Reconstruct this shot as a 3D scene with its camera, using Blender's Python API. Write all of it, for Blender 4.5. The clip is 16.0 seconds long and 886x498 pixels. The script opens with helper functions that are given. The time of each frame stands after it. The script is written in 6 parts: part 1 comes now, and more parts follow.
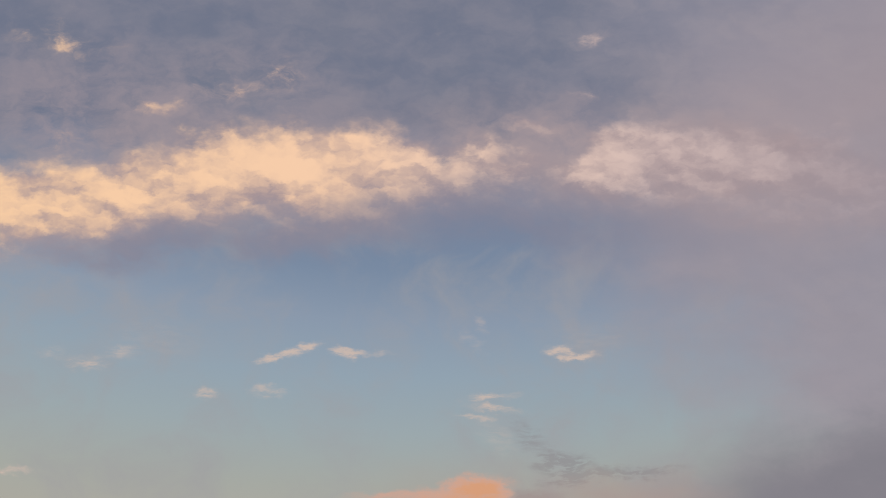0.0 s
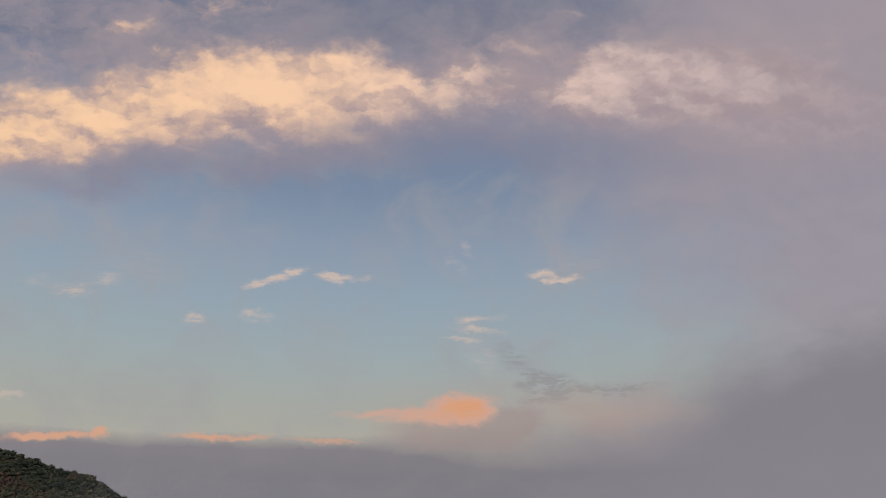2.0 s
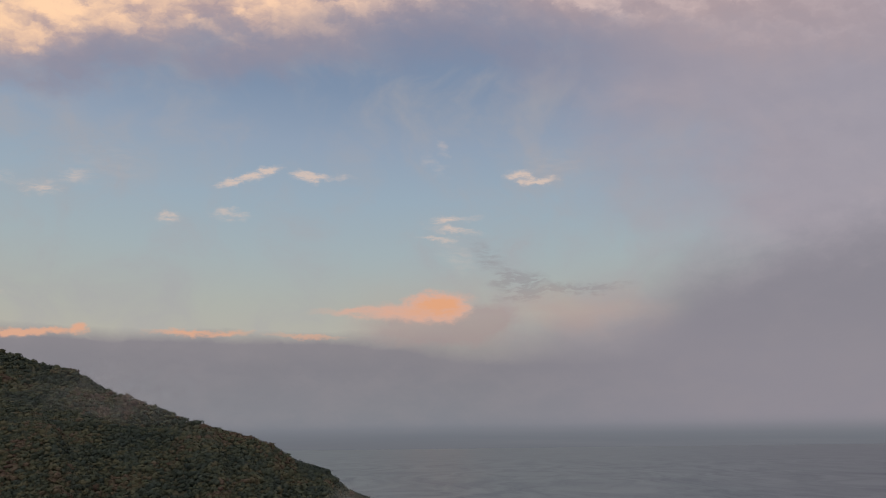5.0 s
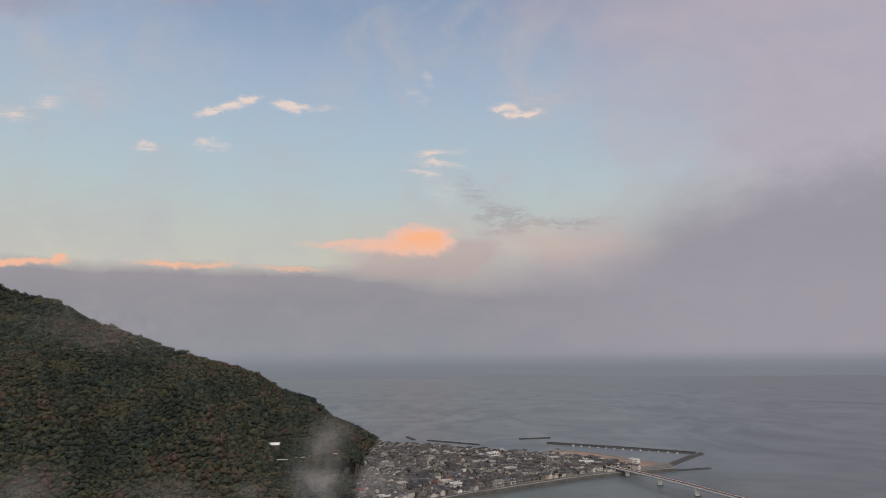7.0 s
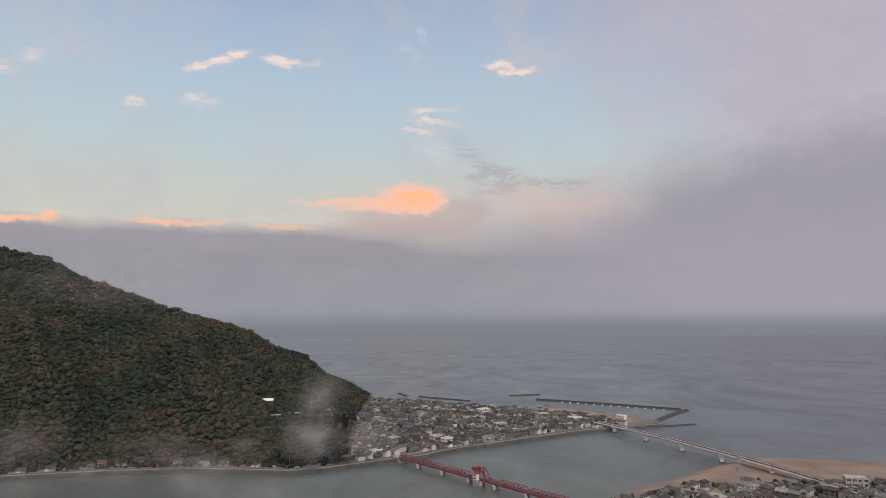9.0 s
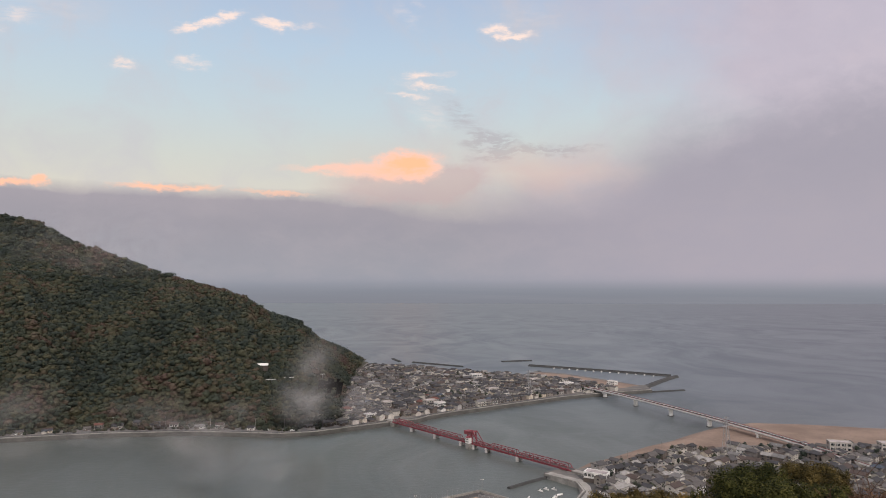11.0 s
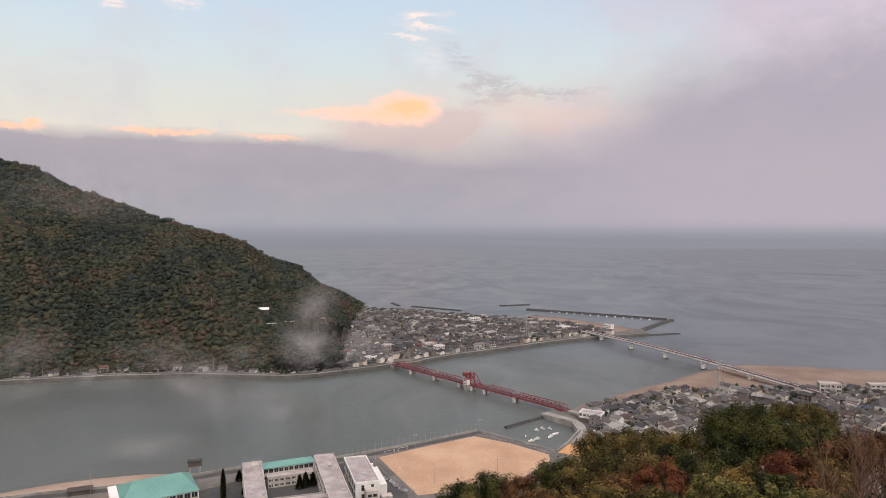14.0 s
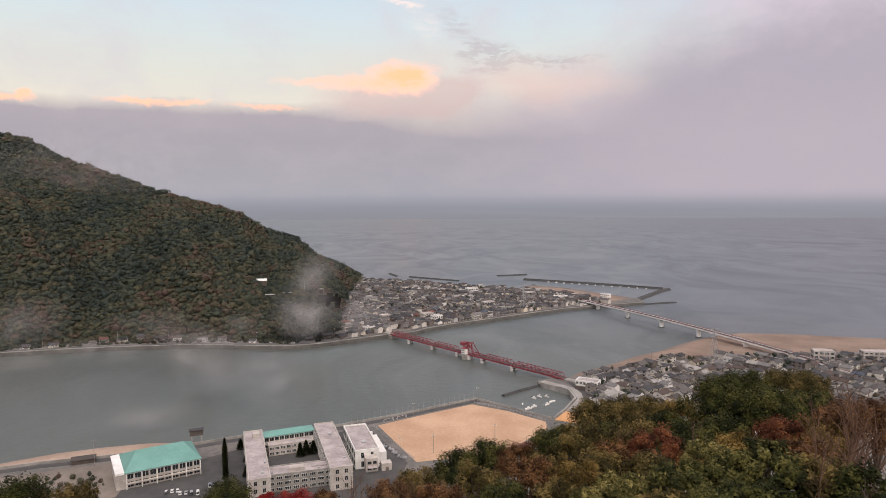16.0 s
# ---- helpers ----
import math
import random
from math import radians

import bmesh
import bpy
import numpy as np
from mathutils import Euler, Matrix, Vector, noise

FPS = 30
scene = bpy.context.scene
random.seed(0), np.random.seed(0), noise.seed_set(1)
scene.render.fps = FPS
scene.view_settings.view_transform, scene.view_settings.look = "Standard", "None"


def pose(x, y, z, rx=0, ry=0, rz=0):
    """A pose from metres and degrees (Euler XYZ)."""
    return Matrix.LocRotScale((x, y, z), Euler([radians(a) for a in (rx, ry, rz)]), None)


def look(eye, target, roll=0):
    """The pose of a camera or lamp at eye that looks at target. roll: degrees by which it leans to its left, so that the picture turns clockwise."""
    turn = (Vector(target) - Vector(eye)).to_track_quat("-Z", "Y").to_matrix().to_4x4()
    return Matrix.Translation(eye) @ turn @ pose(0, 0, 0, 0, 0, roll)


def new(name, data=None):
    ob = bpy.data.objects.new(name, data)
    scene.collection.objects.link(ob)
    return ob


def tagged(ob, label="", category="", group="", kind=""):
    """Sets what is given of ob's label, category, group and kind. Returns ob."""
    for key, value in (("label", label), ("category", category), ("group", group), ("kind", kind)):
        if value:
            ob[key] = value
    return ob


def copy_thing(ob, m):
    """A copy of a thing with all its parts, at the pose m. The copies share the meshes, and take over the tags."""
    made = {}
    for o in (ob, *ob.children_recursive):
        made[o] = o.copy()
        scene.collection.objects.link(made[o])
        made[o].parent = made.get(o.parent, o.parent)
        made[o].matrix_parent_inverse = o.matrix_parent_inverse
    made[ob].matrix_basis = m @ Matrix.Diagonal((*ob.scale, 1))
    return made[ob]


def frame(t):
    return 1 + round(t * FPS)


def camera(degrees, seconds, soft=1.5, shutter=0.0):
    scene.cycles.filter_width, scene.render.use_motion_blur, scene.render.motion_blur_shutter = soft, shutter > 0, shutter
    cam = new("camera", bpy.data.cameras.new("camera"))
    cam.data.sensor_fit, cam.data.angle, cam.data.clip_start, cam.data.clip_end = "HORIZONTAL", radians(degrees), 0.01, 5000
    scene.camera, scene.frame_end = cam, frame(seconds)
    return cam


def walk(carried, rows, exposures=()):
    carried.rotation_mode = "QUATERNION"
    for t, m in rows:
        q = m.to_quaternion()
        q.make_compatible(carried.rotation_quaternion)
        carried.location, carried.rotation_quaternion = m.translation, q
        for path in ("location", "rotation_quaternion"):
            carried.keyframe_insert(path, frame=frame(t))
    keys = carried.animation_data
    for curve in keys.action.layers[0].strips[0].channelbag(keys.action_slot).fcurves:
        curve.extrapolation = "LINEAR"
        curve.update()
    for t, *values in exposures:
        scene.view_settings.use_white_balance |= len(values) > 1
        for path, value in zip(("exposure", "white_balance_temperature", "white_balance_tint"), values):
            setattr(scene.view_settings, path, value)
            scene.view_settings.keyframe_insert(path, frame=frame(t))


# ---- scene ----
# ---------------------------------------------------------------- camera
from mathutils import geometry

EYE = (0.0, 0.0, 160.0)
cam = camera(69.2, 16.0, soft=0.9)
# seconds, yaw, pitch, roll
ROWS = [
    (0.0, 6.07, 31.11, -0.51), (0.5, 5.45, 29.19, -0.72), (1.0, 5.03, 27.44, -0.57), (1.5, 5.05, 26.00, -0.12),
    (2.0, 5.05, 24.43, 0.37), (2.5, 4.91, 22.92, 0.66), (3.0, 4.61, 21.52, 0.80), (3.5, 4.19, 20.15, 0.75),
    (4.0, 3.75, 18.66, 0.74), (6.5, 1.81, 10.98, 0.50), (7.0, 1.43, 9.61, 0.47), (7.5, 1.07, 8.40, 0.36),
    (8.0, 0.77, 7.40, 0.22), (8.5, 0.72, 6.56, 0.22), (9.0, 0.71, 5.97, 0.20), (11.5, 0.01, 2.08, -0.13),
    (12.0, -0.07, 1.10, -0.12), (12.5, -0.07, 0.22, -0.10), (13.0, -0.08, -0.46, -0.14), (13.5, -0.04, -1.12, -0.14),
    (14.0, 0.05, -1.87, -0.09), (14.5, 0.00, -2.66, 0.00), (15.0, -0.08, -3.43, 0.05), (15.5, -0.11, -4.01, 0.11),
    (16.0, -0.20, -4.51, 0.18),
]
walk(cam, [(t, pose(*EYE, 90 + p, r, y)) for t, y, p, r in ROWS],
     exposures=[(0.0, -0.88, 6550, 10), (2.0, -0.88, 6550, 10), (4.0, -0.85, 6550, 10), (6.5, -0.48, 6500, 10), (9.0, -0.27, 6500, 11),
                (11.5, -0.06, 6560, 13), (16.0, 0.13, 6720, 15)])


# ---------------------------------------------------------------- node helpers
def lin(r, g, b):
    """Linear colour from 0-255 display values."""
    return tuple(((c / 255 + 0.055) / 1.055) ** 2.4 if c > 10 else c / 255 / 12.92 for c in (r, g, b))


class Nodes:
    """Small helper to wire shader nodes."""

    def __init__(self, tree):
        self.tree = tree

    def put(self, sock, value):
        if isinstance(value, bpy.types.NodeSocket):
            self.tree.links.new(value, sock)
        elif isinstance(value, (tuple, list)) and sock.type == "RGBA" and len(value) == 3:
            sock.default_value = (*value, 1)
        else:
            sock.default_value = value

    def node(self, kind):
        return self.tree.nodes.new(kind)

    def m(self, op, a, b=0.0, c=0.0, clamp=False):
        n = self.node("ShaderNodeMath")
        n.operation, n.use_clamp = op, clamp
        for s, v in zip(n.inputs, (a, b, c)):
            self.put(s, v)
        return n.outputs[0]

    def vec(self, op, a, b=(0, 0, 0), c=(0, 0, 0)):
        n = self.node("ShaderNodeVectorMath")
        n.operation = op
        for s, v in zip(n.inputs, (a, b, c)):
            self.put(s, v)
        return n.outputs["Value"] if op in ("LENGTH", "DOT_PRODUCT", "DISTANCE") else n.outputs["Vector"]

    def xyz(self, x, y, z):
        n = self.node("ShaderNodeCombineXYZ")
        for s, v in zip(n.inputs, (x, y, z)):
            self.put(s, v)
        return n.outputs[0]

    def ramp01(self, v, a, b, lo=0.0, hi=1.0):
        n = self.node("ShaderNodeMapRange")
        n.interpolation_type = "SMOOTHSTEP"
        for s, x in zip(n.inputs, (v, a, b, lo, hi)):
            self.put(s, x)
        return n.outputs[0]

    def mix(self, f, a, b, blend="MIX"):
        n = self.node("ShaderNodeMix")
        n.data_type, n.blend_type = "RGBA", blend
        self.put(n.inputs[0], f), self.put(n.inputs[6], a), self.put(n.inputs[7], b)
        return n.outputs[2]

    def noise(self, v, scale, detail=4.0, rough=0.55, distort=0.0, colour=False):
        n = self.node("ShaderNodeTexNoise")
        self.put(n.inputs["Vector"], v)
        n.inputs["Scale"].default_value, n.inputs["Detail"].default_value = scale, detail
        n.inputs["Roughness"].default_value, n.inputs["Distortion"].default_value = rough, distort
        return n.outputs["Color" if colour else "Fac"]

    def ramp(self, f, stops, ease="LINEAR"):
        n = self.node("ShaderNodeValToRGB")
        n.color_ramp.interpolation = ease
        e = n.color_ramp.elements
        while len(e) < len(stops):
            e.new(0.5)
        for el, (p, c) in zip(e, stops):
            el.position, el.color = p, (*c, 1)
        self.put(n.inputs[0], f)
        return n.outputs[0]


# ---------------------------------------------------------------- sky, clouds and light
world = bpy.data.worlds.new("dawn_sky")
scene.world = world
world.use_nodes = True
world.node_tree.nodes.clear()
W = Nodes(world.node_tree)
SUN_EL, SUN_ROT = 6.0, 150.0
way = W.vec("NORMALIZE", W.node("ShaderNodeTexCoord").outputs["Generated"])
sep = W.node("ShaderNodeSeparateXYZ")
W.put(sep.inputs[0], way)
AZ = W.m("MULTIPLY", W.m("ARCTAN2", sep.outputs[0], sep.outputs[1]), 57.2958)
EL = W.m("MULTIPLY", W.m("ARCSINE", sep.outputs[2]), 57.2958)
FLAT = W.xyz(AZ, EL, 0.0)
# clouds are laid out on a plane that touches the sky above the sea, in steps of about five degrees
TOUCH_AZ, TOUCH_EL, STEP = radians(-6.0), radians(31.0), 11.363
axis_f = (math.sin(TOUCH_AZ) * math.cos(TOUCH_EL), math.cos(TOUCH_AZ) * math.cos(TOUCH_EL), math.sin(TOUCH_EL))
axis_r = (math.cos(TOUCH_AZ), -math.sin(TOUCH_AZ), 0.0)
axis_u = tuple(Vector(axis_r).cross(Vector(axis_f)))
facing = W.vec("DOT_PRODUCT", way, axis_f)
depth = W.m("MAXIMUM", facing, 0.12)
U = W.m("MULTIPLY", W.m("DIVIDE", W.vec("DOT_PRODUCT", way, axis_r), depth), STEP)
V = W.m("MULTIPLY", W.m("DIVIDE", W.vec("DOT_PRODUCT", way, axis_u), depth), STEP)
PLANE = W.xyz(U, V, 0.0)
HALF = (0.5, 0.5, 0.5)


def swirl(scale, detail, rough, stretch=1.5):
    """A turbulent shift of the cloud plane, about zero."""
    return W.vec("SUBTRACT", W.noise(W.vec("MULTIPLY", PLANE, (1.0, stretch, 1)), scale, detail, rough, colour=True), HALF)


s1, s2, s3 = swirl(0.45, 2, 0.5), swirl(1.3, 4, 0.55), swirl(3.2, 5, 0.6)
BENT = W.vec("MULTIPLY_ADD", s2, (1.3, 0.8, 0), W.vec("MULTIPLY_ADD", s1, (1.6, 0.8, 0), PLANE))
CRISP = W.vec("MULTIPLY_ADD", s3, (0.55, 0.30, 0), W.vec("MULTIPLY_ADD", s2, (0.35, 0.16, 0), PLANE))
CURLED = W.vec("MULTIPLY_ADD", s3, (0.35, 0.25, 0), BENT)
FINE = W.noise(W.vec("MULTIPLY", W.vec("MULTIPLY_ADD", s2, (0.8, 0.5, 0), PLANE), (0.85, 1.4, 1)), 1.0, 8, 0.62)
LUMPS = W.noise(W.vec("MULTIPLY", W.vec("MULTIPLY_ADD", s3, (0.5, 0.4, 0), PLANE), (0.75, 1.25, 1)), 1.0, 4, 0.52)
LUMPS_BELOW = W.noise(W.vec("MULTIPLY", W.vec("MULTIPLY_ADD", s3, (0.5, 0.4, 0), W.vec("ADD", PLANE, (0.10, 0.16, 0))), (0.75, 1.25, 1)), 1.0, 4, 0.52)
RELIEF = W.m("SUBTRACT", LUMPS, LUMPS_BELOW)
WISP = W.noise(W.vec("MULTIPLY", W.vec("MULTIPLY_ADD", s2, (0.6, 0.3, 0), PLANE), (0.8, 3.2, 1)), 3.0, 6, 0.62)
BROAD = W.noise(W.vec("MULTIPLY", PLANE, (0.8, 1.2, 1)), 0.45, 5, 0.55)


def blob(where, u, v, ru, rv, tilt=0.0):
    """A soft oval of sky, 1 in its middle, 0 at its rim."""
    p = W.vec("SUBTRACT", where, (u, v, 0))
    if tilt:
        r = W.node("ShaderNodeVectorRotate")
        r.rotation_type = "Z_AXIS"
        W.put(r.inputs["Vector"], p)
        r.inputs["Angle"].default_value = radians(-tilt)
        p = r.outputs[0]
    d = W.vec("LENGTH", W.vec("MULTIPLY", p, (1 / ru, 1 / rv, 0)))
    return W.ramp01(d, 1.0, 0.0)


def blobs(where, rows):
    """The joined cover of several ovals: place, radii, tilt and weight."""
    total = None
    for u, v, ru, rv, tilt, weight in rows:
        b = W.m("MULTIPLY", blob(where, u, v, ru, rv, tilt), weight)
        total = b if total is None else W.m("ADD", total, b)
    return total


def parts_of(where):
    n = W.node("ShaderNodeSeparateXYZ")
    W.put(n.inputs[0], where)
    return n.outputs[0], n.outputs[1]


def line(x, x0, x1, rows):
    """A smooth curve over x from (x, value) rows; values between -10 and 10."""
    return W.m("MULTIPLY_ADD", W.ramp(W.m("DIVIDE", W.m("SUBTRACT", x, x0), x1 - x0, clamp=True),
                                      [((p - x0) / (x1 - x0), ((v + 10) / 20,) * 3) for p, v in rows], "EASE"), 20.0, -10.0)


def bright(k, r, g, b):
    return tuple(k * c for c in lin(r, g, b))


K = 1.8
nishita = W.node("ShaderNodeTexSky")
nishita.sky_type, nishita.sun_disc = "NISHITA", False
nishita.sun_elevation, nishita.sun_rotation = radians(SUN_EL), radians(SUN_ROT)
clear = W.ramp(W.m("DIVIDE", W.m("ADD", EL, 5.0), 95.0, clamp=True), [
    (0.0, lin(208, 200, 192)), (0.12, lin(222, 214, 200)), (0.165, lin(212, 216, 208)), (0.21, lin(200, 216, 222)), (0.26, lin(188, 210, 228)),
    (0.31, lin(178, 197, 222)), (0.36, lin(156, 178, 209)), (0.45, lin(144, 162, 196)), (1.0, lin(146, 160, 190))])
sky = W.mix(1.0, clear, W.vec("MULTIPLY", nishita.outputs[0], (0.012, 0.012, 0.012)), "ADD")
# thin veils over the clear part
veil = W.m("MULTIPLY", W.ramp01(W.noise(W.vec("MULTIPLY_ADD", s1, (2.0, 1.0, 0), PLANE), 0.6, 7, 0.6), 0.42, 0.75), 0.55)
veil = W.m("ADD", veil, W.m("MULTIPLY", blobs(BENT, [(-5.2, -1.5, 2.2, 1.1, -10, 0.5), (2.7, -1.5, 1.3, 0.8, 0, 0.5), (-7.0, -0.6, 2.5, 1.2, 0, 0.4), (1.6, -3.0, 2.0, 1.0, -25, 0.5)]), W.ramp01(FINE, 0.3, 0.7)))
sky = W.mix(veil, sky, lin(208, 206, 212))
# high grey-mauve sheet
high = W.ramp01(W.m("MULTIPLY_ADD", W.m("SUBTRACT", BROAD, 0.5), 3.0, V), 0.6, 2.6)
sky = W.mix(W.m("MULTIPLY", high, 0.8), sky, W.mix(W.ramp01(FINE, 0.32, 0.72), lin(148, 154, 178), lin(174, 172, 189)))
# grey cloud that fills one side of the sky
shore = line(V, -8, 6, [(-8, 1.5), (-5.2, 2.6), (-4.2, 4.2), (-3.2, 5.8), (-2.2, 4.6), (-1.2, 4.0), (0.0, 3.0), (1.0, 2.4), (3.0, 3.0), (6.0, 4.5)])
past = W.m("SUBTRACT", W.m("MULTIPLY_ADD", W.m("SUBTRACT", BROAD, 0.5), 4.5, W.m("MULTIPLY_ADD", W.m("SUBTRACT", FINE, 0.5), 1.6, U)), shore)
cover = W.ramp01(past, -2.4, 3.0)
grey = W.ramp(W.m("DIVIDE", EL, 60.0, clamp=True), [
    (0.0, lin(182, 178, 188)), (0.12, lin(188, 182, 193)), (0.25, lin(203, 195, 207)), (0.42, lin(198, 191, 205)),
    (0.6, lin(212, 197, 206)), (0.85, lin(186, 186, 206))])
grey = W.mix(1.0, grey, W.ramp(W.m("MULTIPLY_ADD", RELIEF, 1.2, 0.5), [(0.0, (0.94, 0.94, 0.95)), (1.0, (1.06, 1.055, 1.05))]), "MULTIPLY")
grey = W.mix(W.m("MULTIPLY", W.ramp01(FINE, 0.42, 0.75), 0.35), grey, lin(214, 202, 210))
sky = W.mix(W.m("MULTIPLY", cover, 0.94), sky, grey)
# darker mass under the grey cloud, with a slanting upper edge
rise = W.m("MULTIPLY_ADD", W.m("SUBTRACT", U, 4.2), 0.28, -3.55)
low = W.ramp01(W.m("SUBTRACT", rise, W.m("MULTIPLY_ADD", W.m("SUBTRACT", FINE, 0.5), 1.5, V)), -0.5, 1.3)
low = W.m("MULTIPLY", low, W.m("MULTIPLY", W.ramp01(U, 3.4, 6.0), W.ramp01(EL, -1.0, 6.0)))
sky = W.mix(W.m("MULTIPLY", low, 0.65), sky, lin(160, 158, 170))
# grey-pink veil above the lit bank
haze = W.m("MULTIPLY", blobs(BENT, [(-6.5, 2.6, 3.5, 1.8, 0, 1.0), (-3.5, 2.9, 2.5, 1.2, 10, 0.8), (2.0, 2.2, 3.0, 1.0, 0, 0.6), (-4.5, 0.2, 4.0, 0.7, 5, 0.3), (5.5, 1.4, 4.0, 1.6, 0, 0.8)]), W.ramp01(FINE, 0.32, 0.66))
sky = W.mix(W.m("MULTIPLY", haze, 0.85, clamp=True), sky, bright(K, 158, 146, 154))
glimmer = W.m("MULTIPLY", blobs(BENT, [(-6.0, 1.1, 3.6, 1.7, 8, 0.9), (-2.4, 1.4, 3.6, 1.7, 8, 0.9), (1.4, 1.7, 3.2, 1.5, 0, 0.8), (4.2, 1.8, 3.0, 1.5, 0, 0.7)]), W.ramp01(FINE, 0.25, 0.65, 0.5, 1.0))
sky = W.mix(W.m("MULTIPLY", glimmer, 0.62, clamp=True), sky, bright(K, 184, 162, 160))
# the lit bank of cloud high up: knobbly above, soft and mauve below
UB, VB = parts_of(CURLED)
crest_line = line(UB, -9, 9, [(-9, 1.7), (-6.6, 1.6), (-5.2, 1.75), (-3.8, 2.25), (-2.4, 2.15), (-1.2, 2.3), (0.0, 1.75), (0.8, 2.2), (1.8, 1.7), (3.2, 2.55), (4.4, 2.4), (9.0, 1.6)])
base_line = line(U, -9, 9, [(-9, 0.1), (-6.6, 0.25), (-5.0, 0.6), (-3.6, 0.7), (-2.0, 0.65), (-0.6, 0.9), (0.8, 1.2), (3.0, 1.0), (9.0, 0.4)])
fullness = line(U, -9, 9, [(-9, 1.25), (-1.0, 1.25), (0.6, 1.1), (2.0, 0.98), (3.2, 1.05), (5.0, 0.75), (7.0, 0.55), (9.0, 0.45)])
inside_top = W.ramp01(W.m("SUBTRACT", crest_line, VB), -0.25, 0.60)
over_base = W.ramp01(W.m("SUBTRACT", W.m("MULTIPLY_ADD", W.m("SUBTRACT", FINE, 0.5), 1.1, V), base_line), -0.95, 0.75)
lit = W.m("MULTIPLY", W.m("MULTIPLY", inside_top, over_base), fullness)
lit = W.m("ADD", lit, W.m("MULTIPLY", W.m("SUBTRACT", LUMPS, 0.5), W.m("MULTIPLY", lit, 1.0)))
tufts = blobs(CURLED, [
    (-6.9, 3.75, 1.5, 0.30, -8, 0.8), (-4.9, 2.4, 0.8, 0.28, -6, 0.8), (-4.0, 2.85, 0.8, 0.32, 10, 0.8), (-3.0, 3.1, 0.8, 0.35, 25, 0.8), (-6.6, 1.95, 0.9, 0.3, 0, 0.6),
    (2.7, 3.85, 0.6, 0.22, 25, 0.6), (2.3, 2.75, 0.5, 0.2, 0, 0.55), (1.3, 2.3, 1.0, 0.25, 0, 0.6), (6.5, 2.1, 1.6, 0.8, 0, 0.35), (-0.2, 3.9, 0.5, 0.2, 0, 0.4)])
lit = W.m("ADD", lit, W.m("MULTIPLY", tufts, W.ramp01(FINE, 0.36, 0.62)))
warm = W.ramp(W.m("DIVIDE", W.m("ADD", U, 9.0), 18.0, clamp=True), [
    (0.0, bright(K, 252, 208, 166)), (0.40, bright(K, 250, 208, 174)), (0.56, bright(K, 236, 204, 186)), (0.70, bright(K, 214, 190, 184)), (1.0, bright(K, 180, 164, 170))])
tone = W.m("ADD", W.m("MULTIPLY", W.m("ADD", lit, W.m("MULTIPLY", W.m("SUBTRACT", V, base_line), 0.35)), 0.62), W.m("MULTIPLY", RELIEF, 2.9))
body = W.mix(W.ramp01(tone, 0.05, 1.25), bright(K, 166, 148, 152), warm)
sky = W.mix(W.ramp01(lit, 0.0, 1.05, 0.0, 0.97), sky, body)
# grey underside of the lit bank
under = W.m("MULTIPLY", blobs(BENT, [(-5.6, 0.05, 2.6, 0.5, 6, 0.8), (-2.4, 0.35, 3.0, 0.7, 6, 0.75), (0.8, 0.7, 3.0, 0.9, 0, 0.7), (3.2, 0.3, 3.0, 0.9, 0, 0.5)]), W.ramp01(FINE, 0.25, 0.6, 0.45, 1.0))
sky = W.mix(W.m("MINIMUM", under, 0.62), sky, bright(K, 132, 132, 150))
# small clouds in the clear part
puffs = blobs(CRISP, [
    (-2.60, -1.78, 0.62, 0.17, 14, 1.5), (-3.12, -1.92, 0.42, 0.15, 20, 1.2), (-1.75, -1.83, 0.42, 0.17, -6, 1.5), (-1.3, -1.85, 0.6, 0.10, 0, 0.6),
    (2.05, -1.80, 0.50, 0.15, -12, 1.4), (2.4, -1.86, 0.5, 0.12, 6, 0.9), (-6.35, -2.05, 0.55, 0.26, 0, 0.9), (-7.0, -1.85, 0.5, 0.22, 0, 0.5), (-5.75, -1.85, 0.4, 0.22, 0, 0.5),
    (-4.25, -2.55, 0.40, 0.20, 0, 0.9), (-3.15, -2.50, 0.62, 0.17, 0, 0.8), (0.75, -2.60, 0.75, 0.14, 6, 1.0), (0.85, -2.80, 0.85, 0.11, -3, 0.9), (0.5, -2.95, 0.6, 0.08, 0, 0.7), (0.62, -1.30, 0.20, 0.35, 20, 0.5),
    (0.45, -1.62, 0.5, 0.2, -40, 0.4), (-5.2, -1.6, 1.6, 0.8, 0, 0.25), (2.6, -1.6, 1.2, 0.6, 0, 0.25), (0.9, -3.3, 0.8, 0.5, -40, 0.4), (-7.8, -3.95, 0.9, 0.12, 0, 0.9)])
puffs = W.m("MULTIPLY", puffs, W.ramp01(WISP, 0.28, 0.66, 0.30, 1.3))
sky = W.mix(W.ramp01(puffs, 0.03, 1.5, 0.0, 0.88), sky, tuple(1.18 * c for c in lin(250, 226, 212)))
# grey streaks
streak = blobs(CRISP, [(2.05, -3.75, 0.75, 0.28, 0, 1.0), (3.1, -3.92, 1.6, 0.16, 2, 0.9), (2.1, -4.05, 0.7, 0.16, 0, 0.8), (1.5, -3.3, 0.8, 0.3, -40, 0.4)])
streak = W.m("MULTIPLY", streak, W.ramp01(WISP, 0.36, 0.62))
sky = W.mix(W.m("MINIMUM", streak, 0.45), sky, lin(176, 168, 174))
